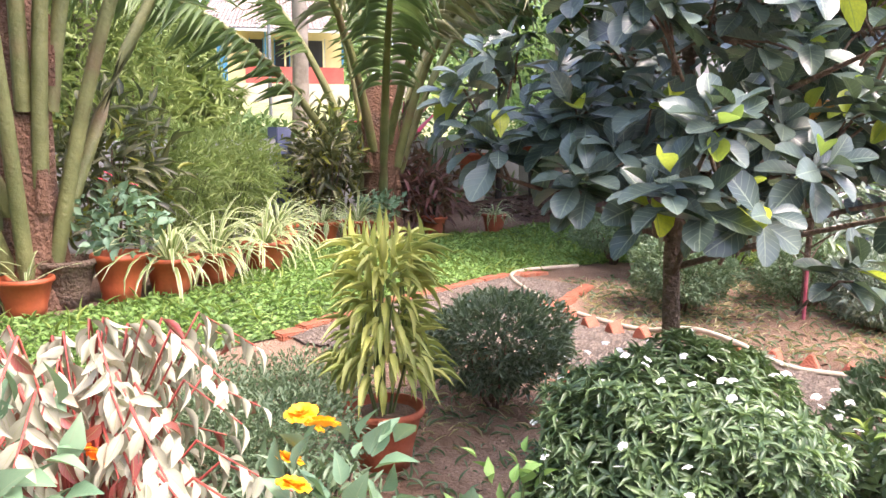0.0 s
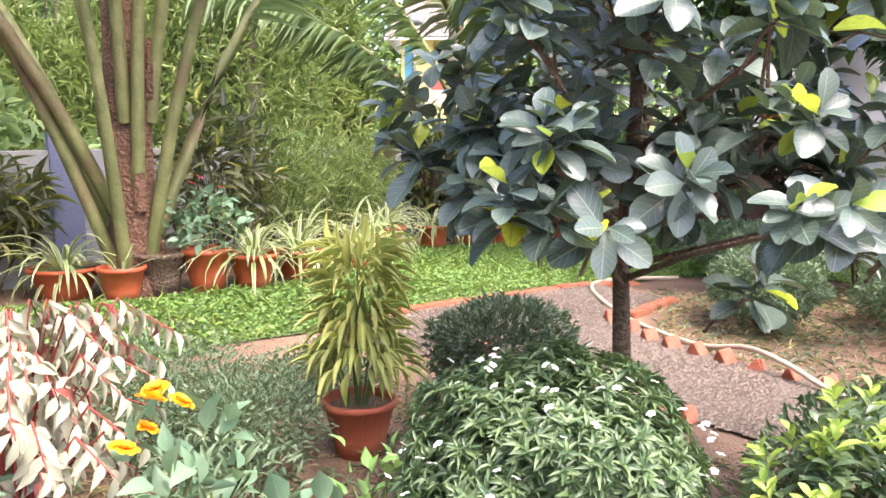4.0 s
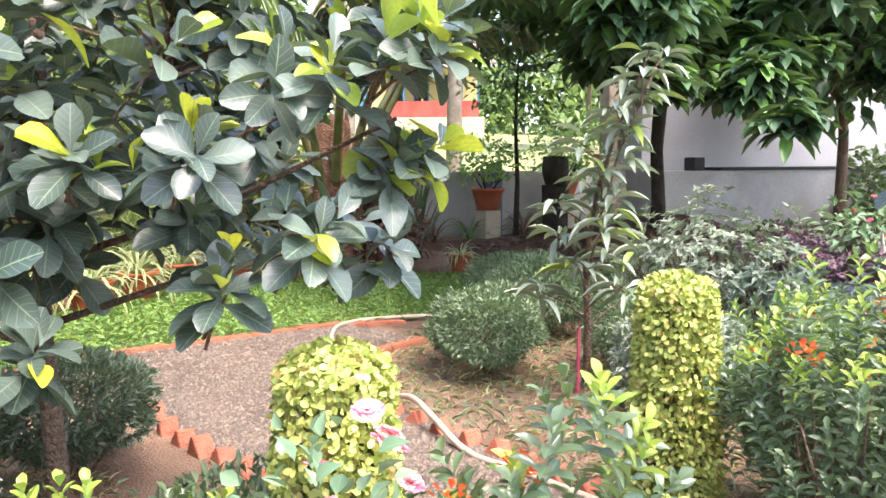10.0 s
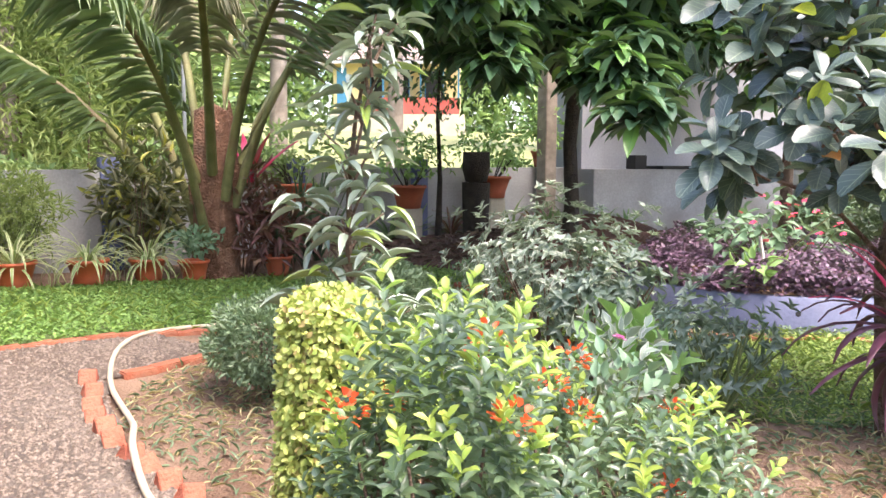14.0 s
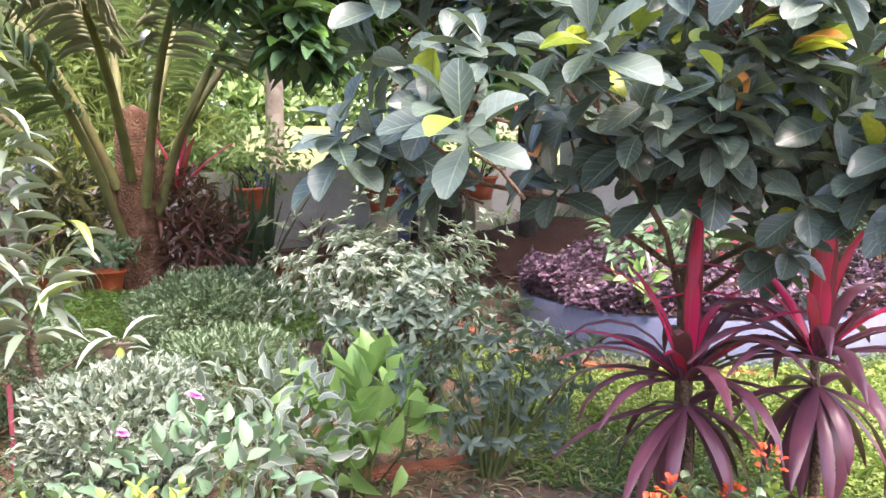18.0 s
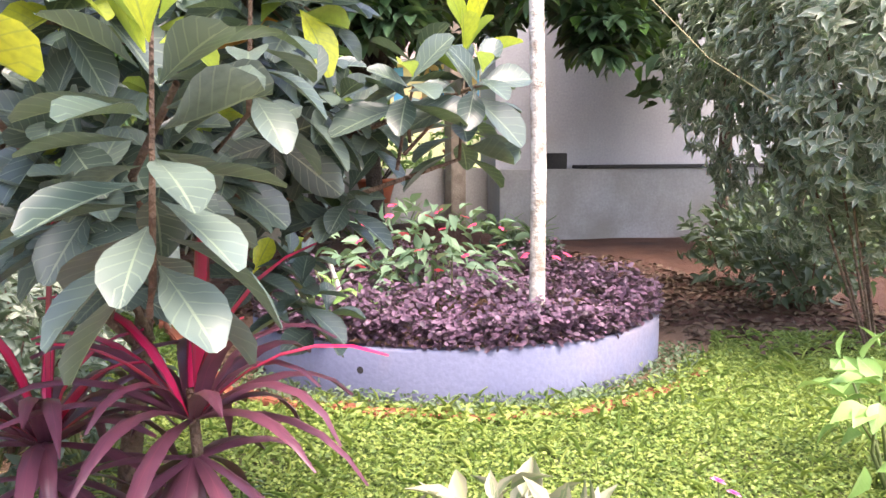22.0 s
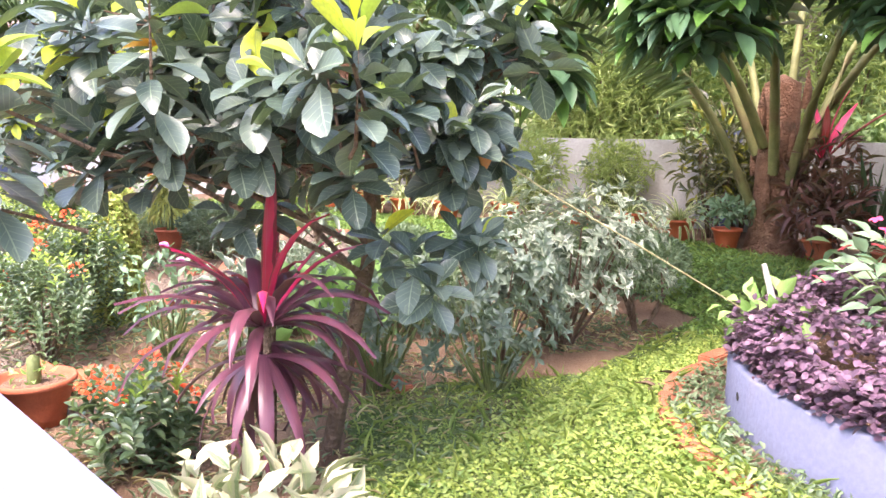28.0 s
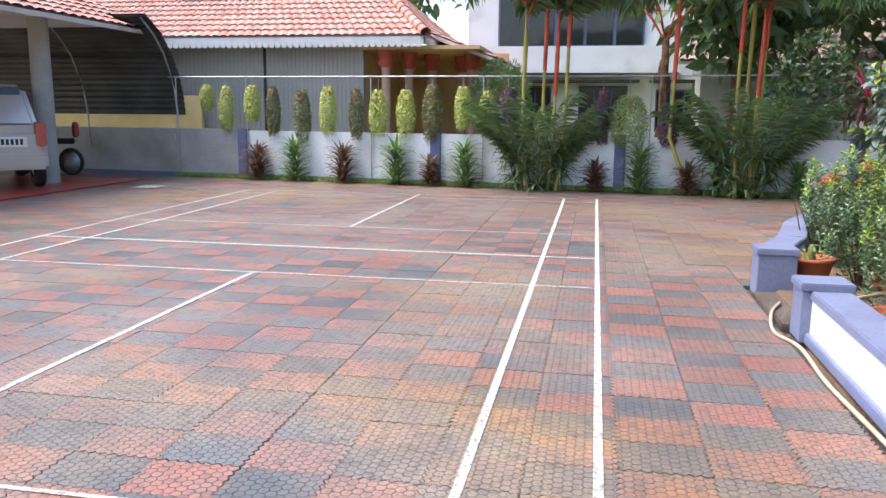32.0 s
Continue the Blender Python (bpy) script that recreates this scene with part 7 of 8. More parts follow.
scal.to_mesh(me_scal), scal.free()
for k in range(75):
    part("scallop", me_scal, M_fascia, h1, loc=(-10.49, -14.6 + k * 0.145, 2.86))
hip = [(-10.45, -3.7, 3.08), (-14.5, -6.2, 5.08)]
for k in range(16):
    f = k / 16
    part("ridge_tile", tube([np.array(hip[0]) + (np.array(hip[1]) - np.array(hip[0])) * f, np.array(hip[0]) + (np.array(hip[1]) - np.array(hip[0])) * (f + 0.075)], [0.13, 0.10], 9), M_roof, h1)

# white two-storey house
h2 = thing("white_house", 0, 0, 0, "white two-storey house with dark windows behind the palms", "house")
part("wall", box_bm(-24, -3.9, -0.1, -17.5, 3.5, 6.5), M_white, h2)
part("slab", box_bm(-17.9, -3.6, 2.55, -16.9, 2.2, 2.7), M_white, h2)
part("parapet", box_bm(-17.1, -3.4, 2.7, -16.95, 2.2, 3.3, bevel=0.01), M_white, h2, "white balcony parapet")
part("lower_wall", box_bm(-17.8, -3.8, -0.1, -17.45, 3.4, 2.5), M_white, h2)
for y0, y1, z0, z1 in ((-3.0, 1.2, 3.3, 5.1), (-2.8, -1.4, 0.9, 2.2), (-0.6, 0.8, 0.9, 2.2), (1.6, 2.8, 0.9, 2.1)):
    w = part("window", box_bm(-17.5, y0, z0, -17.42, y1, z1), M_darkblue, h2, "dark window with grey frame")
    nn = 5 if y1 - y0 > 3 else 3
    for k in range(nn):
        yy = y0 + (y1 - y0) * (k + 0.5) / nn
        part("pane", box_bm(-17.415, yy - (y1 - y0) / nn * 0.44, z0 + 0.06, -17.40, yy + (y1 - y0) / nn * 0.44, z1 - 0.06), M_glass, w)
for y0, y1 in ((-3.2, -1.0), (-0.9, 1.1), (1.4, 3.0)):
    part("sunshade", box_bm(-17.4, y0, 2.28, -16.8, y1, 2.36, bevel=0.01), M_dark, h2, "dark concrete sunshade")
h3 = thing("tiled_shed", 0, 0, 0, "low house with a grey red tiled roof behind the palms", "house")
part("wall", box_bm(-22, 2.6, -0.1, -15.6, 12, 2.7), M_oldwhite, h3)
tile_roof(h3, [(-15.0, 1.9, 2.75), (-15.0, 12.5, 2.75), (-18.5, 12.5, 4.6), (-18.5, 2.9, 4.6)], 12, 44, M_greyroof)
for y0 in (4.2, 7.0):
    part("window", box_bm(-15.6, y0, 0.9, -15.55, y0 + 1.1, 2.1, bevel=0.01), M_bluewood, h3)

# yellow house beyond the garden wall
h4 = thing("yellow_house", 23.7, 42.5, 2.85, "yellow house with red band, blue posts and a tiled roof", "house", turn=-36)
h4.matrix_basis = h4.matrix_basis @ Matrix.Diagonal((1.05, 1.05, 1.75, 1))
part("plinth", box_bm(-3.7, -1.2, -1.2, 3.9, 6, 0.75, bevel=0.02), M_cream, h4, "cream plinth")
part("wall", box_bm(-3.5, 0.9, 0.75, 3.6, 6, 2.6), M_yellow, h4)
part("parapet", box_bm(-1.8, -1.1, 0.75, 3.6, -0.98, 1.3, bevel=0.01), M_redpaint, h4, "red oxide verandah parapet")
part("front_room", box_bm(-3.5, -1.05, 0.75, -1.8, 0.9, 2.6), M_yellow, h4, "yellow front room")
part("door", box_bm(-3.3, -1.1, 0.75, -2.75, -1.05, 2.3, bevel=0.01), M_bluewood, h4, "blue painted door")
for k in range(6):
    x = -1.75 + k * 1.06
    part("post", box_bm(x - 0.05, -1.09, 1.3, x + 0.05, -0.99, 2.55, bevel=0.006), M_bluewood if k % 2 else M_yellow, h4)
for x0, x1, mt in ((-1.6, -0.9, M_dark), (-0.2, 0.6, M_dark), (1.6, 2.6, M_dark)):
    w = part("window", box_bm(x0, 0.86, 1.1, x1, 0.9, 2.3), mt, h4, "dark opening with blue frame")
    for xx in (x0 - 0.06, x1):
        part("jamb", box_bm(xx, 0.84, 1.05, xx + 0.06, 0.91, 2.35), M_bluewood, w)
tile_roof(h4, [(-4.4, -1.9, 2.45), (4.6, -1.9, 2.45), (2.8, 2.5, 4.6), (-2.6, 2.5, 4.6)], 16, 40, M_greyroof)
tile_roof(h4, [(-4.4, 6.5, 2.45), (-4.4, -1.9, 2.45), (-2.6, 2.5, 4.6), (-2.6, 3.0, 4.6)], 16, 30, M_greyroof)
gl = thing("garden_lamp_post", 2.3, 12.9, 0.6, "thin metal lamp post beyond the wall", "lamp post")
part("post", tube([(0, 0, 0), (0, 0, 2.6)], 0.03, 7), M_metal, gl)
part("lamp_head", lathe([(0.02, 2.6), (0.16, 2.62), (0.05, 2.78), (0.01, 2.8)], 12), M_metal, gl)

# ---- carport corner ----
cp = thing("carport", 0, 0, 0, "carport with round white columns and tiled eave", "carport")
part("column", lathe([(0.21, 0.0), (0.2, 0.05), (0.19, 0.12), (0.175, 3.3)], 24), M_oldwhite, cp, loc=(-6.95, -10.33, 0.0))
part("roof_slab", box_bm(-9.2, -17, 3.1, 3, -10.0, 3.28, bevel=0.01), M_white, cp)
tile_roof(cp, [(-9.4, -9.4, 3.05), (3.2, -9.4, 3.05), (3.2, -13, 4.6), (-9.4, -13, 4.6)], 12, 44, M_roof)
part("red_floor", box_bm(-8.3, -17, 0.004, 3, -9.15, 0.03, bevel=0.004), M_redfloor, cp, "red oxide floor")
aw = thing("curved_awning", 0, 0, 0, "corrugated awning curving up from the wall on pipe ribs, underside shade in its colour", "awning")
V, F = [], []
prof = [(-9.85, 1.32), (-9.78, 1.75), (-9.62, 2.2), (-9.36, 2.6), (-8.98, 3.0), (-8.4, 3.32)]
zs = np.linspace(0, 1, 61)
cum = np.r_[0, np.cumsum(np.hypot(*np.diff(np.array(prof), axis=0).T))]
for f in zs:
    s = f * cum[-1]
    x, z = np.interp(s, cum, [p[0] for p in prof]), np.interp(s, cum, [p[1] for p in prof])
    x += 0.022 * math.sin(f * 2 * math.pi * 20)
    V += [(x, -17.0, z), (x, -9.0, z)]
F = [(2 * i, 2 * i + 1, 2 * i + 3, 2 * i + 2) for i in range(60)]
part("sheet", (np.array(V), np.array(F)), M_darksheet, aw)
for y in (-9.1, -11.3, -13.4):
    part("rib", tube([(cw_x(y) + 0.1, y, 0.6), (cw_x(y) + 0.16, y, 0.62), (-9.68, y, 1.35), (-9.6, y, 1.8), (-9.44, y, 2.2), (-9.2, y, 2.6), (-8.85, y, 2.95), (-8.4, y, 3.24)], 0.02, 7), M_metal, aw)
for z, x in ((1.7, -9.72), (2.55, -9.33), (3.1, -8.75)):
    part("purlin", tube([(x, -17, z), (x, -9.05, z)], 0.018, 6), M_dark, aw)

car = thing("parked_car", -5.37, -10.28, 0.03, "silver car parked under the carport, its tail towards the yard", "car", turn=45)
car.matrix_basis = car.matrix_basis @ Matrix.Diagonal((1.1, 1.1, 1.22, 1))
bmc = bmesh.new()
box(bmc, -3.6, -0.82, 0.32, 0.32, 0.82, 0.92, bevel=0.12)
part("body", bmc, M_carpaint, car)
bmc = bmesh.new()
r = bmesh.ops.create_cube(bmc, size=1, matrix=Matrix.LocRotScale((-1.4, 0, 1.18), None, (2.9, 1.5, 0.62)))
for v in bmc.verts:
    if v.co.z > 1.2:
        v.co.x = -1.5 + (v.co.x + 1.4) * 0.72
        v.co.y *= 0.84
bmesh.ops.bevel(bmc, geom=bmc.edges[:], offset=0.09, segments=3, affect='EDGES')
part("cabin", bmc, M_carpaint, car)
part("rear_window", box_bm(-0.02, -0.55, 1.0, 0.02, 0.55, 1.38, bevel=0.01), M_glass, car, loc=pose(-0.05, 0, 0.12, 0, -14, 0))
part("bumper", box_bm(0.22, -0.8, 0.3, 0.42, 0.8, 0.52, bevel=0.05), M_carpaint, car)
part("number_plate", box_bm(0.335, -0.02, 0.62, 0.35, 0.52, 0.76, bevel=0.003), M_white, car, "white number plate")
for k in range(7):
    part("plate_mark", box_bm(0.352, 0.03 + 0.065 * k, 0.65, 0.355, 0.07 + 0.065 * k, 0.73), M_dark, car)
for s in (-1, 1):
    part("tail_light", box_bm(0.25, s * 0.72 - 0.08, 0.62, 0.34, s * 0.72 + 0.08, 0.95, bevel=0.02), M_redpaint, car, "red tail light")
    for x in (-0.45, -2.9):
        w = part("wheel", lathe([(0.18, -0.09), (0.29, -0.09), (0.31, -0.05), (0.31, 0.05), (0.29, 0.09), (0.18, 0.09)], 28), M_black, car, loc=pose(x, s * 0.74, 0.31, 90, 0, 0))
        part("rim", lathe([(0.01, -0.06), (0.17, -0.07), (0.18, 0.0), (0.17, 0.07), (0.01, 0.06)], 20), M_metal, w)
mb = thing("motorcycle", -8.85, -11.8, 0.0, "red and black motorcycle parked behind the column", "motorcycle", turn=-90)
for x in (-0.6, 0.6):
    w = part("wheel", lathe([(0.24, -0.04), (0.28, -0.05), (0.30, 0.0), (0.28, 0.05), (0.24, 0.04), (0.24, -0.04)], 24), M_black, mb, loc=pose(x, 0, 0.3, 90, 0, 0))
    part("rim", lathe([(0.02, -0.03), (0.235, -0.02), (0.235, 0.02), (0.02, 0.03)], 16), M_metal, w)
part("tank", box_bm(-0.1, -0.13, 0.62, 0.35, 0.13, 0.85, bevel=0.07), M_redpaint, mb)
part("seat", box_bm(-0.7, -0.12, 0.68, -0.08, 0.12, 0.8, bevel=0.05), M_black, mb)
part("engine", box_bm(-0.2, -0.14, 0.28, 0.25, 0.14, 0.6, bevel=0.05), M_metal, mb)
part("fork", tube([(0.6, 0, 0.3), (0.42, 0, 0.95)], 0.025, 7), M_metal, mb)
part("handlebar", tube([(0.4, -0.33, 1.0), (0.42, 0, 0.95), (0.4, 0.33, 1.0)], 0.015, 7), M_metal, mb)
part("backrest", box_bm(-0.78, -0.1, 0.82, -0.72, 0.1, 1.15, bevel=0.03), M_redpaint, mb)
dc = thing("drain_cover", -6.9, -8.2, 0.004, "pale square drain cover let into the paving", "drain cover", kind="structure")
part("lid", box_bm(-0.22, -0.22, 0, 0.22, 0.22, 0.012, bevel=0.004), M_line, dc)

# ---- thickets and trees beyond the walls ----
def tree(x, y, z, h, r, label, seed, mt=L_back, n=1500, L=0.28, trunk=0.12, crown_h=None, name="tree", up=0.1, W=0.5):
    rng = np.random.default_rng(seed)
    t = thing(name, x, y, z, label, "tree")
    part("trunk", tube([(0, 0, -0.3), (0.1, 0.05, h * 0.35), (-0.05, 0.1, h * 0.7), (0.1, 0, h * 0.95)], [trunk, trunk * 0.75, trunk * 0.5, trunk * 0.2], 8), M_bark, t)
    for k in range(5):
        a = k * 1.26 + rng.random()
        part("limb", tube([(0, 0, h * 0.45), (math.cos(a) * r * 0.4, math.sin(a) * r * 0.4, h * 0.65), (math.cos(a) * r * 0.8, math.sin(a) * r * 0.8, h * 0.8)], [trunk * 0.5, trunk * 0.3, trunk * 0.1], 6), M_bark, t)
    ch = crown_h or h * 0.4
    blobs = []
    for k in range(9):
        c = rand_dirs(rng, 1)[0] * (r * 0.62, r * 0.62, ch * 0.6)
        f = foliage(rng, n // 9, r * 0.5, r * 0.5, ch * 0.45, 0, T_ovate, L, L * W, up, 0.8, 0.25)
        blobs.append((f[0] + c + (0, 0, h * 0.72), f[1], f[2]))
    part("crown", join(*blobs), mt, t)


def thicket(x0, y0, x1, y1, z, h, d, n, seed, mt, L=0.16, label="tangled green thicket beyond the wall", base=-0.3, W=0.5):
    rng = np.random.default_rng(seed)
    ln, ang = math.hypot(x1 - x0, y1 - y0), math.degrees(math.atan2(y1 - y0, x1 - x0))
    t = thing("thicket", x0, y0, z, label, "thicket", turn=ang, kind="stuff")
    u, v = rng.random(n) * ln, rng.random(n)
    top = h * (0.62 + 0.2 * np.sin(1.9 * u + seed) + 0.18 * np.sin(0.7 * u + 2 * seed))
    P = np.stack([u, (rng.random(n) - 0.5) * d * (1.2 - 0.6 * v), base + v ** 0.8 * top], -1)
    dd = unit(rng.normal(size=(n, 3)) + (0, -0.4, 0.3))
    part("foliage", leaves(T_ovate, P, dd, unit(rng.normal(size=(n, 3)) + (0, -0.5, 0.9)), L * (0.6 + 0.8 * rng.random(n)), L * W), mt, t)
    part("stem_clump", join(*[tube([(a, 0, base), (a + 0.2 * rng.normal(), 0.1, h * 0.3), (a + 0.3 * rng.normal(), 0, h * 0.6)], [0.02, 0.015, 0.006], 5) for a in np.arange(0.2, ln, 0.5)]), M_bark, t)


thicket(-12, 6.6, -3.8, 9.6, 0.5, 2.6, 1.6, 9000, 401, L_back, 0.15)
thicket(-3.8, 9.6, 1.6, 12.8, 0.5, 1.35, 1.4, 6500, 402, L_back, 0.14)
thicket(1.4, 12.5, 9.3, 13.0, 0.6, 1.35, 0.9, 8000, 403, L_back, 0.14, "low yellow green climbers spilling over the boundary wall")
thicket(2.6, 11.75, 4.6, 12.12, 0.55, 0.95, 0.4, 1500, 410, L_back, 0.12, "yellow green creeper hanging over the boundary wall", base=0.45)
thicket(-4.0, 12.2, 1.2, 14.6, 0.9, 5.5, 1.6, 13000, 411, L_fern, 0.2, "tall pale bamboo beyond the wall", W=0.10)
thicket(-11, 11, 1.0, 15.5, 0.9, 5.4, 2.6, 19000, 404, L_back, 0.17)
thicket(0.5, 16.4, 4.4, 18.0, 1.2, 4.6, 2.0, 5000, 412, L_fern, 0.34, "tall pale bamboo on the bank", W=0.12)
thicket(-12, 50, 24, 64, 3.6, 17.0, 6.0, 12000, 413, L_back, 0.85, "distant green trees behind the yellow house")
thicket(24, 64, 64, 48, 3.6, 17.0, 6.0, 12000, 414, L_back, 0.85, "distant green trees behind the yellow house")
thicket(-8, 19, 3.0, 21, 1.3, 7.0, 4.0, 7000, 405, L_back, 0.45)
thicket(18.5, 20, 32, 17, 1.3, 6.5, 4.0, 6000, 406, L_back, 0.45)
thicket(10.0, 6.2, 14.5, 9.4, 0.0, 2.2, 2.5, 5000, 407, L_backdark, 0.18, "dark shrubs against the white building")
thicket(-11.2, 3.0, -9.4, 14, 0.0, 4.2, 1.6, 9000, 408, L_backdark, 0.17, "dense dark shrubs beyond the yard wall")
thicket(-13.2, -2.6, -12.4, 3.5, 0.0, 1.5, 1.4, 2500, 409, L_areca, 0.16, "green shrubs beyond the yard wall")
for k, (x, y, z, h, r, mt, n) in enumerate(((-6.5, 13.5, 1.0, 7.5, 3.0, L_back, 2400), (-1.5, 15.5, 1.0, 8.0, 3.0, L_back, 2400), (2.0, 22.5, 1.3, 9.0, 3.5, L_back, 2000), (21, 25, 1.3, 10, 4.0, L_back, 2000), (5.5, 27, 1.3, 11, 4.5, L_back, 2000), (-10, 17, 1.0, 9, 4.0, L_backdark, 2000), (-13.5, 7.0, 0, 6.5, 2.4, L_backdark, 2200), (-14.5, 11.5, 0, 8, 3.2, L_backdark, 2200), (-13, 3.0, 0, 7.2, 2.0, L_backdark, 1600), (-28, -2, 0, 12, 5, L_backdark, 1800), (-23, -7.5, 0, 9, 3, L_backdark, 1500), (-27, 8, 0, 12, 5, L_backdark, 1800), (11.2, 8.6, 0, 5.4, 2.2, L_mango, 2600), (18, 9, 0, 8, 3, L_backdark, 1500))):
    tree(x, y, z, h, r, "tall leafy tree beyond the boundary wall", 420 + k, mt, n, 0.34 if abs(x) < 12 and y < 20 else 0.5)
for k, (x, y) in enumerate(((4.9, 15.6), (0.0, 14.2), (7.4, 15.3))):
    t = thing("pale_tree_trunk", x, y, 0.9, "pale straight tree trunk beyond the wall", "tree")
    part("trunk", tube([(0, 0, -0.3), (0.05, 0, 2.5), (0.0, 0.1, 6)], [0.2, 0.16, 0.12], 10), M_trunk, t)
    part("crown", foliage(np.random.default_rng(440 + k), 700, 1.8, 1.8, 1.2, 6.2, T_ovate, 0.3, 0.13, 0.1, 0.9, 0.25), L_back, t)
palm(-12.6, 4.6, "slender palm behind the yard wall", [(a, 55, 2.8, 1.8, 2.9, 0) for a in range(0, 360, 40)], 451, 2.8, 0.12, L_areca, 0.55, M_petiole, "areca_palm", 34, 0.6, 0.02, 0.0)
palm(-12.2, 1.4, "slender palm behind the yard wall", [(a, 58, 2.6, 1.8, 3.1, 0) for a in range(20, 380, 45)], 452, 3.0, 0.1, L_palm, 0.55, M_redstem, "areca_palm", 34, 0.6, 0.02, 0.0)
bush("shrubby_pine", -11.4, -2.2, 0.7, 0.7, 2.5, "feathery grey green conifer beyond the yard wall", L_weed, T_small, 2600, 0.12, 0.03, seed=461, lift=0.9, z0=0.0)

# ---- ground litter, weeds and lawn leaves ----
def strewn(name, label, category, rng, P, tpl, L, W, mt, flat=0.15, lift=0.02, lean=0.5):
    n = len(P)
    Q = np.column_stack([P, gz(P[:, 0], P[:, 1]) + lift * rng.random(n)])
    a = rng.random(n) * 6.283
    D = np.stack([np.cos(a), np.sin(a), lean * rng.random(n)], -1)
    N = unit(np.stack([flat * rng.normal(size=n), flat * rng.normal(size=n), np.ones(n)], -1))
    ob = part(name, leaves(tpl, Q, D, N, L * (0.6 + 0.8 * rng.random(n)), W * (0.7 + 0.6 * rng.random(n))), mt, None)
    return tagged(ob, label, category, kind="stuff")


def points_in(rng, poly, n):
    p = np.asarray(poly)
    P = p.min(0) + rng.random((n * 3, 2)) * (p.max(0) - p.min(0))
    return P[inside(poly, P[:, 0], P[:, 1])][:n]


rng = np.random.default_rng(501)


def off_bed(P, r):
    return P[np.hypot(P[:, 0] - BX, P[:, 1] - BY) > r]


P = off_bed(points_in(rng, LAWN, 75000), 1.5)
front = (P[:, 1] < 5.6) & (P[:, 0] > 2.0)
strewn("lawn_leaves", "small bright green leaves of the creeping lawn", "lawn", rng, P[~front], T_small, 0.038, 0.024, L_grass, 0.5, 0.03, 0.9)
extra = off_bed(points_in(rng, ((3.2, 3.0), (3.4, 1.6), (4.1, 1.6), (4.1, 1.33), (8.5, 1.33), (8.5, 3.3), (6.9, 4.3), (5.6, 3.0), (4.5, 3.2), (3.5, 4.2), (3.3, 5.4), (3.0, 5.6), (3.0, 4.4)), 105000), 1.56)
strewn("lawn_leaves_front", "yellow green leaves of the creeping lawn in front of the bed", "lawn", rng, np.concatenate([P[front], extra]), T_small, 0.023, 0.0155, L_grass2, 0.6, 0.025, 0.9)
aa, rr_ = radians(175) + rng.random(1500) * radians(150), BR + 0.01 + 0.25 * rng.random(1500)
strewn("bed_foot_weeds", "small weeds and grass at the foot of the bed wall", "weeds", rng, np.column_stack([BX + rr_ * np.cos(aa), BY + rr_ * np.sin(aa)]), T_ovate, 0.04, 0.018, L_weed, 0.6, 0.06, 1.4)
aa, rr_ = radians(215) + rng.random(1500) * radians(100), 1.5 + 0.25 * rng.random(1500)
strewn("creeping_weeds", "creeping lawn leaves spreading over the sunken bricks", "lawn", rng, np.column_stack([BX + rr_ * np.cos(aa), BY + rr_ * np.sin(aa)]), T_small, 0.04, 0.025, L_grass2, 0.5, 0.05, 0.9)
blades = points_in(rng, LAWN, 5000)
strewn("lawn_grass", "thin grass blades standing in the lawn", "grass", rng, blades, T_lance, 0.10, 0.006, L_grass2, 0.8, 0.01, 2.2)
litter = np.concatenate([points_in(rng, ((5.2, 6.5), (8.6, 4.5), (9.0, 8.0), (7.5, 10.5), (3.8, 10.5), (3.7, 7.5)), 2200), points_in(rng, ((6.6, 3.4), (8.8, 3.2), (8.8, 6.5), (6.6, 6.5)), 1100), points_in(rng, ((3.4, 4.2), (3.72, 4.2), (3.72, 6.2), (4.4, 6.6), (3.5, 6.9)), 260)])
strewn("leaf_litter", "brown fallen leaves lying on the soil", "leaf litter", rng, litter, T_ovate, 0.095, 0.04, M_litter, 0.5, 0.03, 0.3)
weeds = points_in(rng, ((-4.5, 2.8), (-2.2, 2.1), (0, 1.6), (3.6, 1.6), (3.4, 3.2), (2.4, 4.2), (3, 5.6), (0.6, 6.2), (-0.4, 5.2), (-0.4, 3.0), (-1.5, 2.8), (-2.2, 5.2), (-4.5, 6.0)), 6500)
strewn("weeds", "thin weeds and dry grass on the bare soil", "weeds", rng, weeds, T_lance, 0.06, 0.012, L_weed, 0.7, 0.01, 1.4)
straw = points_in(rng, ((-4.5, 2.8), (-2.2, 2.1), (0, 1.6), (3.6, 1.6), (3.4, 3.2), (2.4, 4.2), (3, 5.6), (0.6, 6.2), (-0.4, 5.2), (-0.4, 3.0), (-1.5, 2.8), (-2.2, 5.2), (-4.5, 6.0)), 9000)
straw = straw[np.sin(3.1 * straw[:, 0] + 1.0) + np.sin(2.7 * straw[:, 1]) + 0.8 * rng.normal(size=len(straw)) > 0]
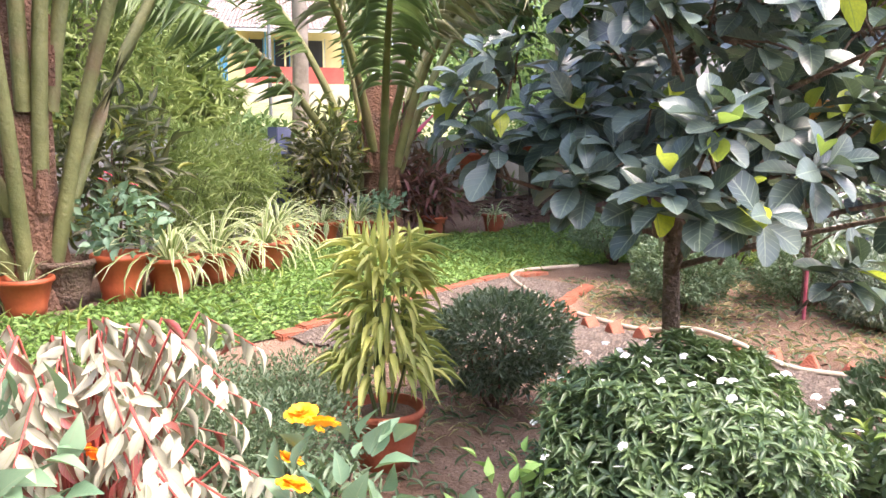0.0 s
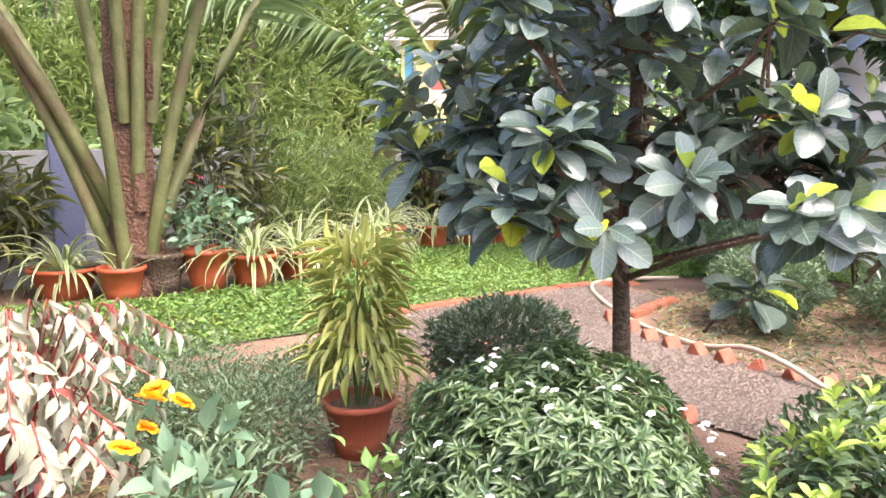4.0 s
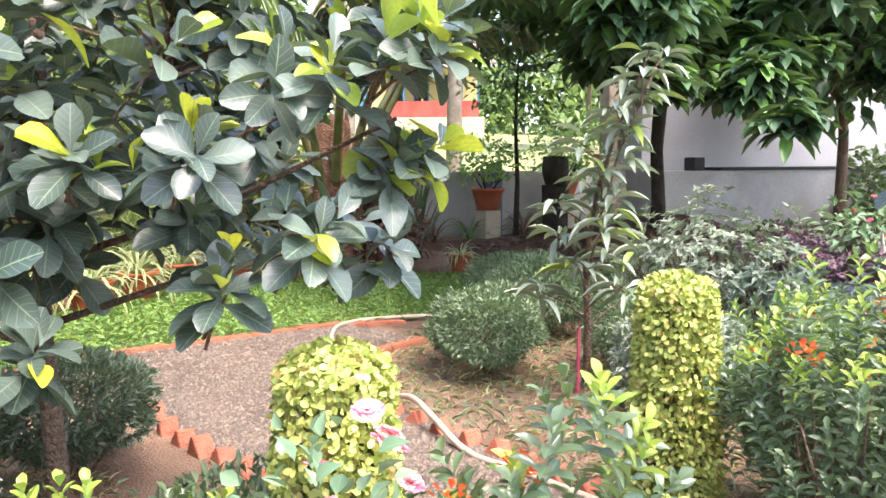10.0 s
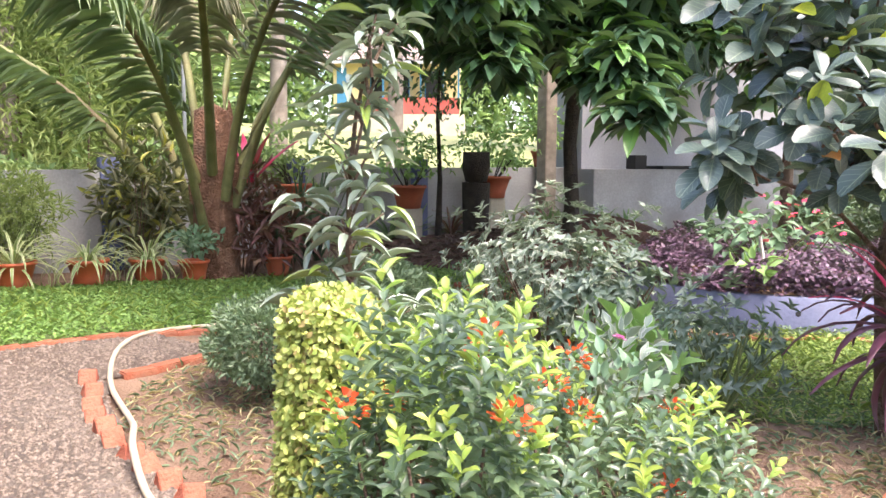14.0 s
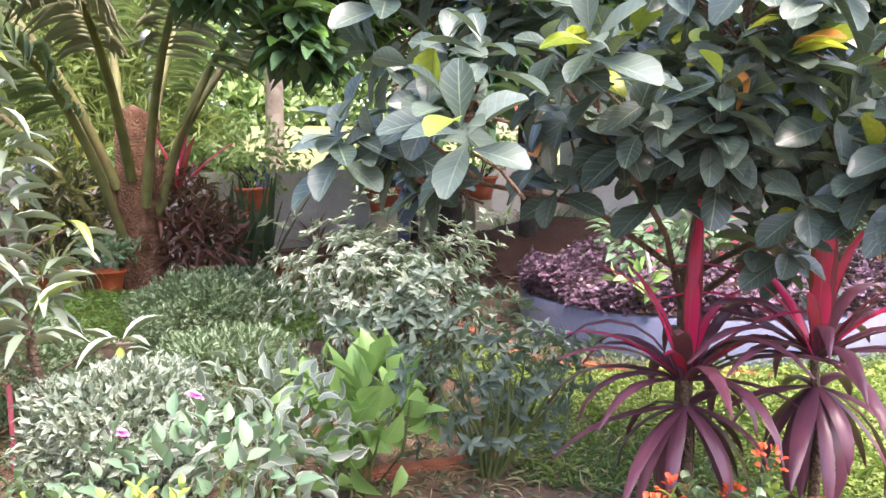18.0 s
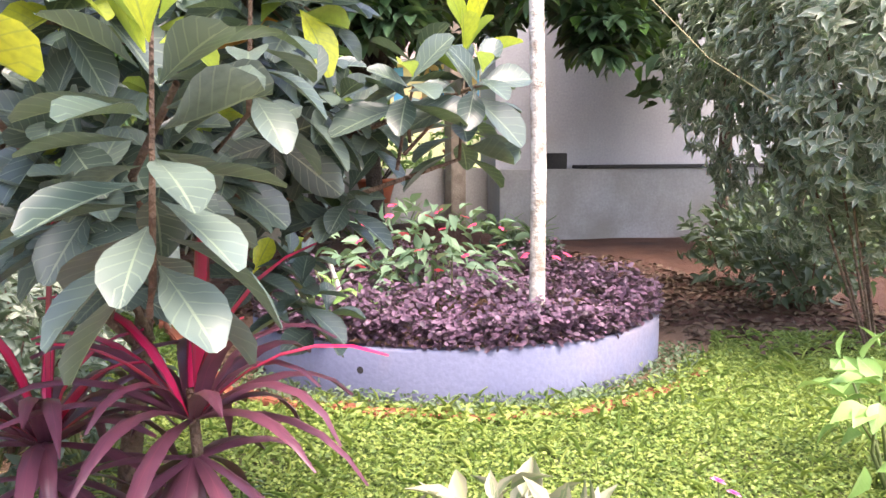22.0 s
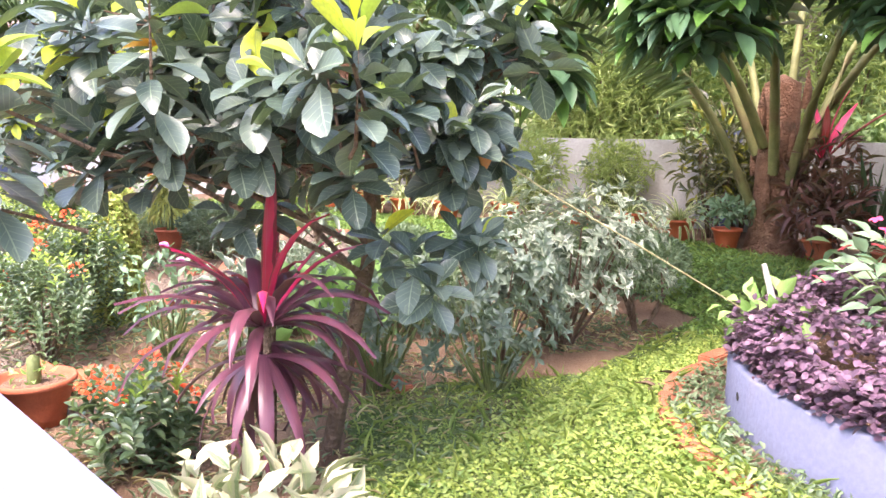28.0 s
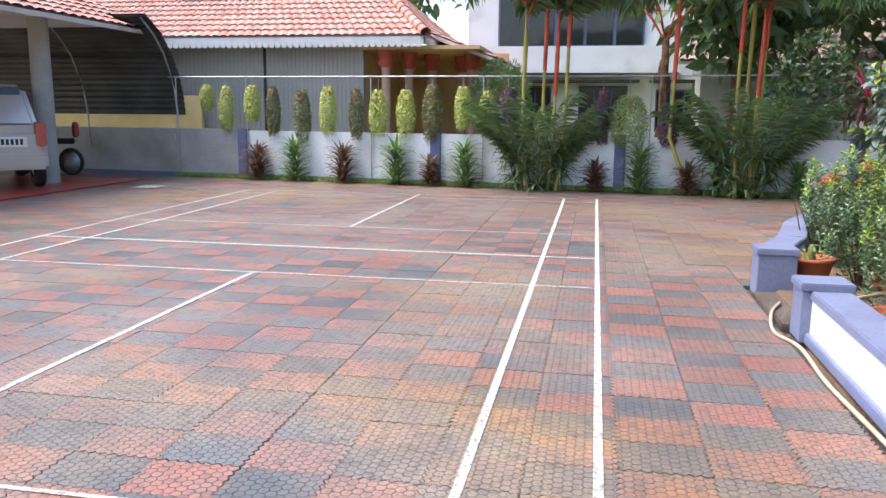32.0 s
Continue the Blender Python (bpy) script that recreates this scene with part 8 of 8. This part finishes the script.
strewn("dry_grass", "pale dry grass tufts on the bare soil", "grass", rng, straw, T_lance, 0.07, 0.006, L_straw, 0.7, 0.01, 1.0)
dryl = points_in(rng, ((-4.5, 2.8), (-2.2, 2.1), (0, 1.6), (3.6, 1.6), (3.4, 3.2), (2.4, 4.2), (3, 5.6), (0.6, 6.2), (-1.5, 2.8), (-4.5, 6.0)), 700)
strewn("dry_leaves", "scattered dry brown leaves on the soil", "leaf litter", rng, dryl, T_ovate, 0.05, 0.02, M_litter, 0.4, 0.01, 0.3)
# pebbles of the path
P = points_in(rng, GRAVEL, 15000)
n = len(P)
oct_v = np.array([(1, 0, 0), (0, 1, 0), (-1, 0, 0), (0, -1, 0), (0, 0, 0.7), (0, 0, -0.5)], float)
oct_f = np.array([(0, 1, 4), (1, 2, 4), (2, 3, 4), (3, 0, 4), (1, 0, 5), (2, 1, 5), (3, 2, 5), (0, 3, 5)])
s = 0.006 + 0.009 * rng.random(n)
V = oct_v[None] * (s[:, None] * (0.7 + 0.6 * rng.random((n, 1))))[..., None] + np.column_stack([P, gz(P[:, 0], P[:, 1]) + 0.017])[:, None]
tagged(part("pebbles", (V.reshape(-1, 3), (oct_f[None] + (np.arange(n) * 6)[:, None, None]).reshape(-1, 3), None, False), M_pebble, None), "small loose stones of the gravel path", "gravel", kind="stuff")
# grass strip at the foot of the yard wall
n = 5000
y = -9.0 + rng.random(n) * 15
P = np.column_stack([cw_x(y) + 0.12 + 0.28 * rng.random(n) ** 1.5, y])
Q = np.column_stack([P, 0.01 * rng.random(n)])
a = rng.random(n) * 6.283
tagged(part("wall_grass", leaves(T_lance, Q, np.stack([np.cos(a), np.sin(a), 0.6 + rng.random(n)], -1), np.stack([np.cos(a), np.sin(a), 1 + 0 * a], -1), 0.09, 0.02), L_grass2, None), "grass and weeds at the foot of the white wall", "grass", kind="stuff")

# ---- the nearest paving tiles, one by one ----
for x, y, z, c, skew in near_tiles:
    part("tile", me_red if c else me_grey, None, yard, loc=pose(x, y, z, 0, 0, skew))
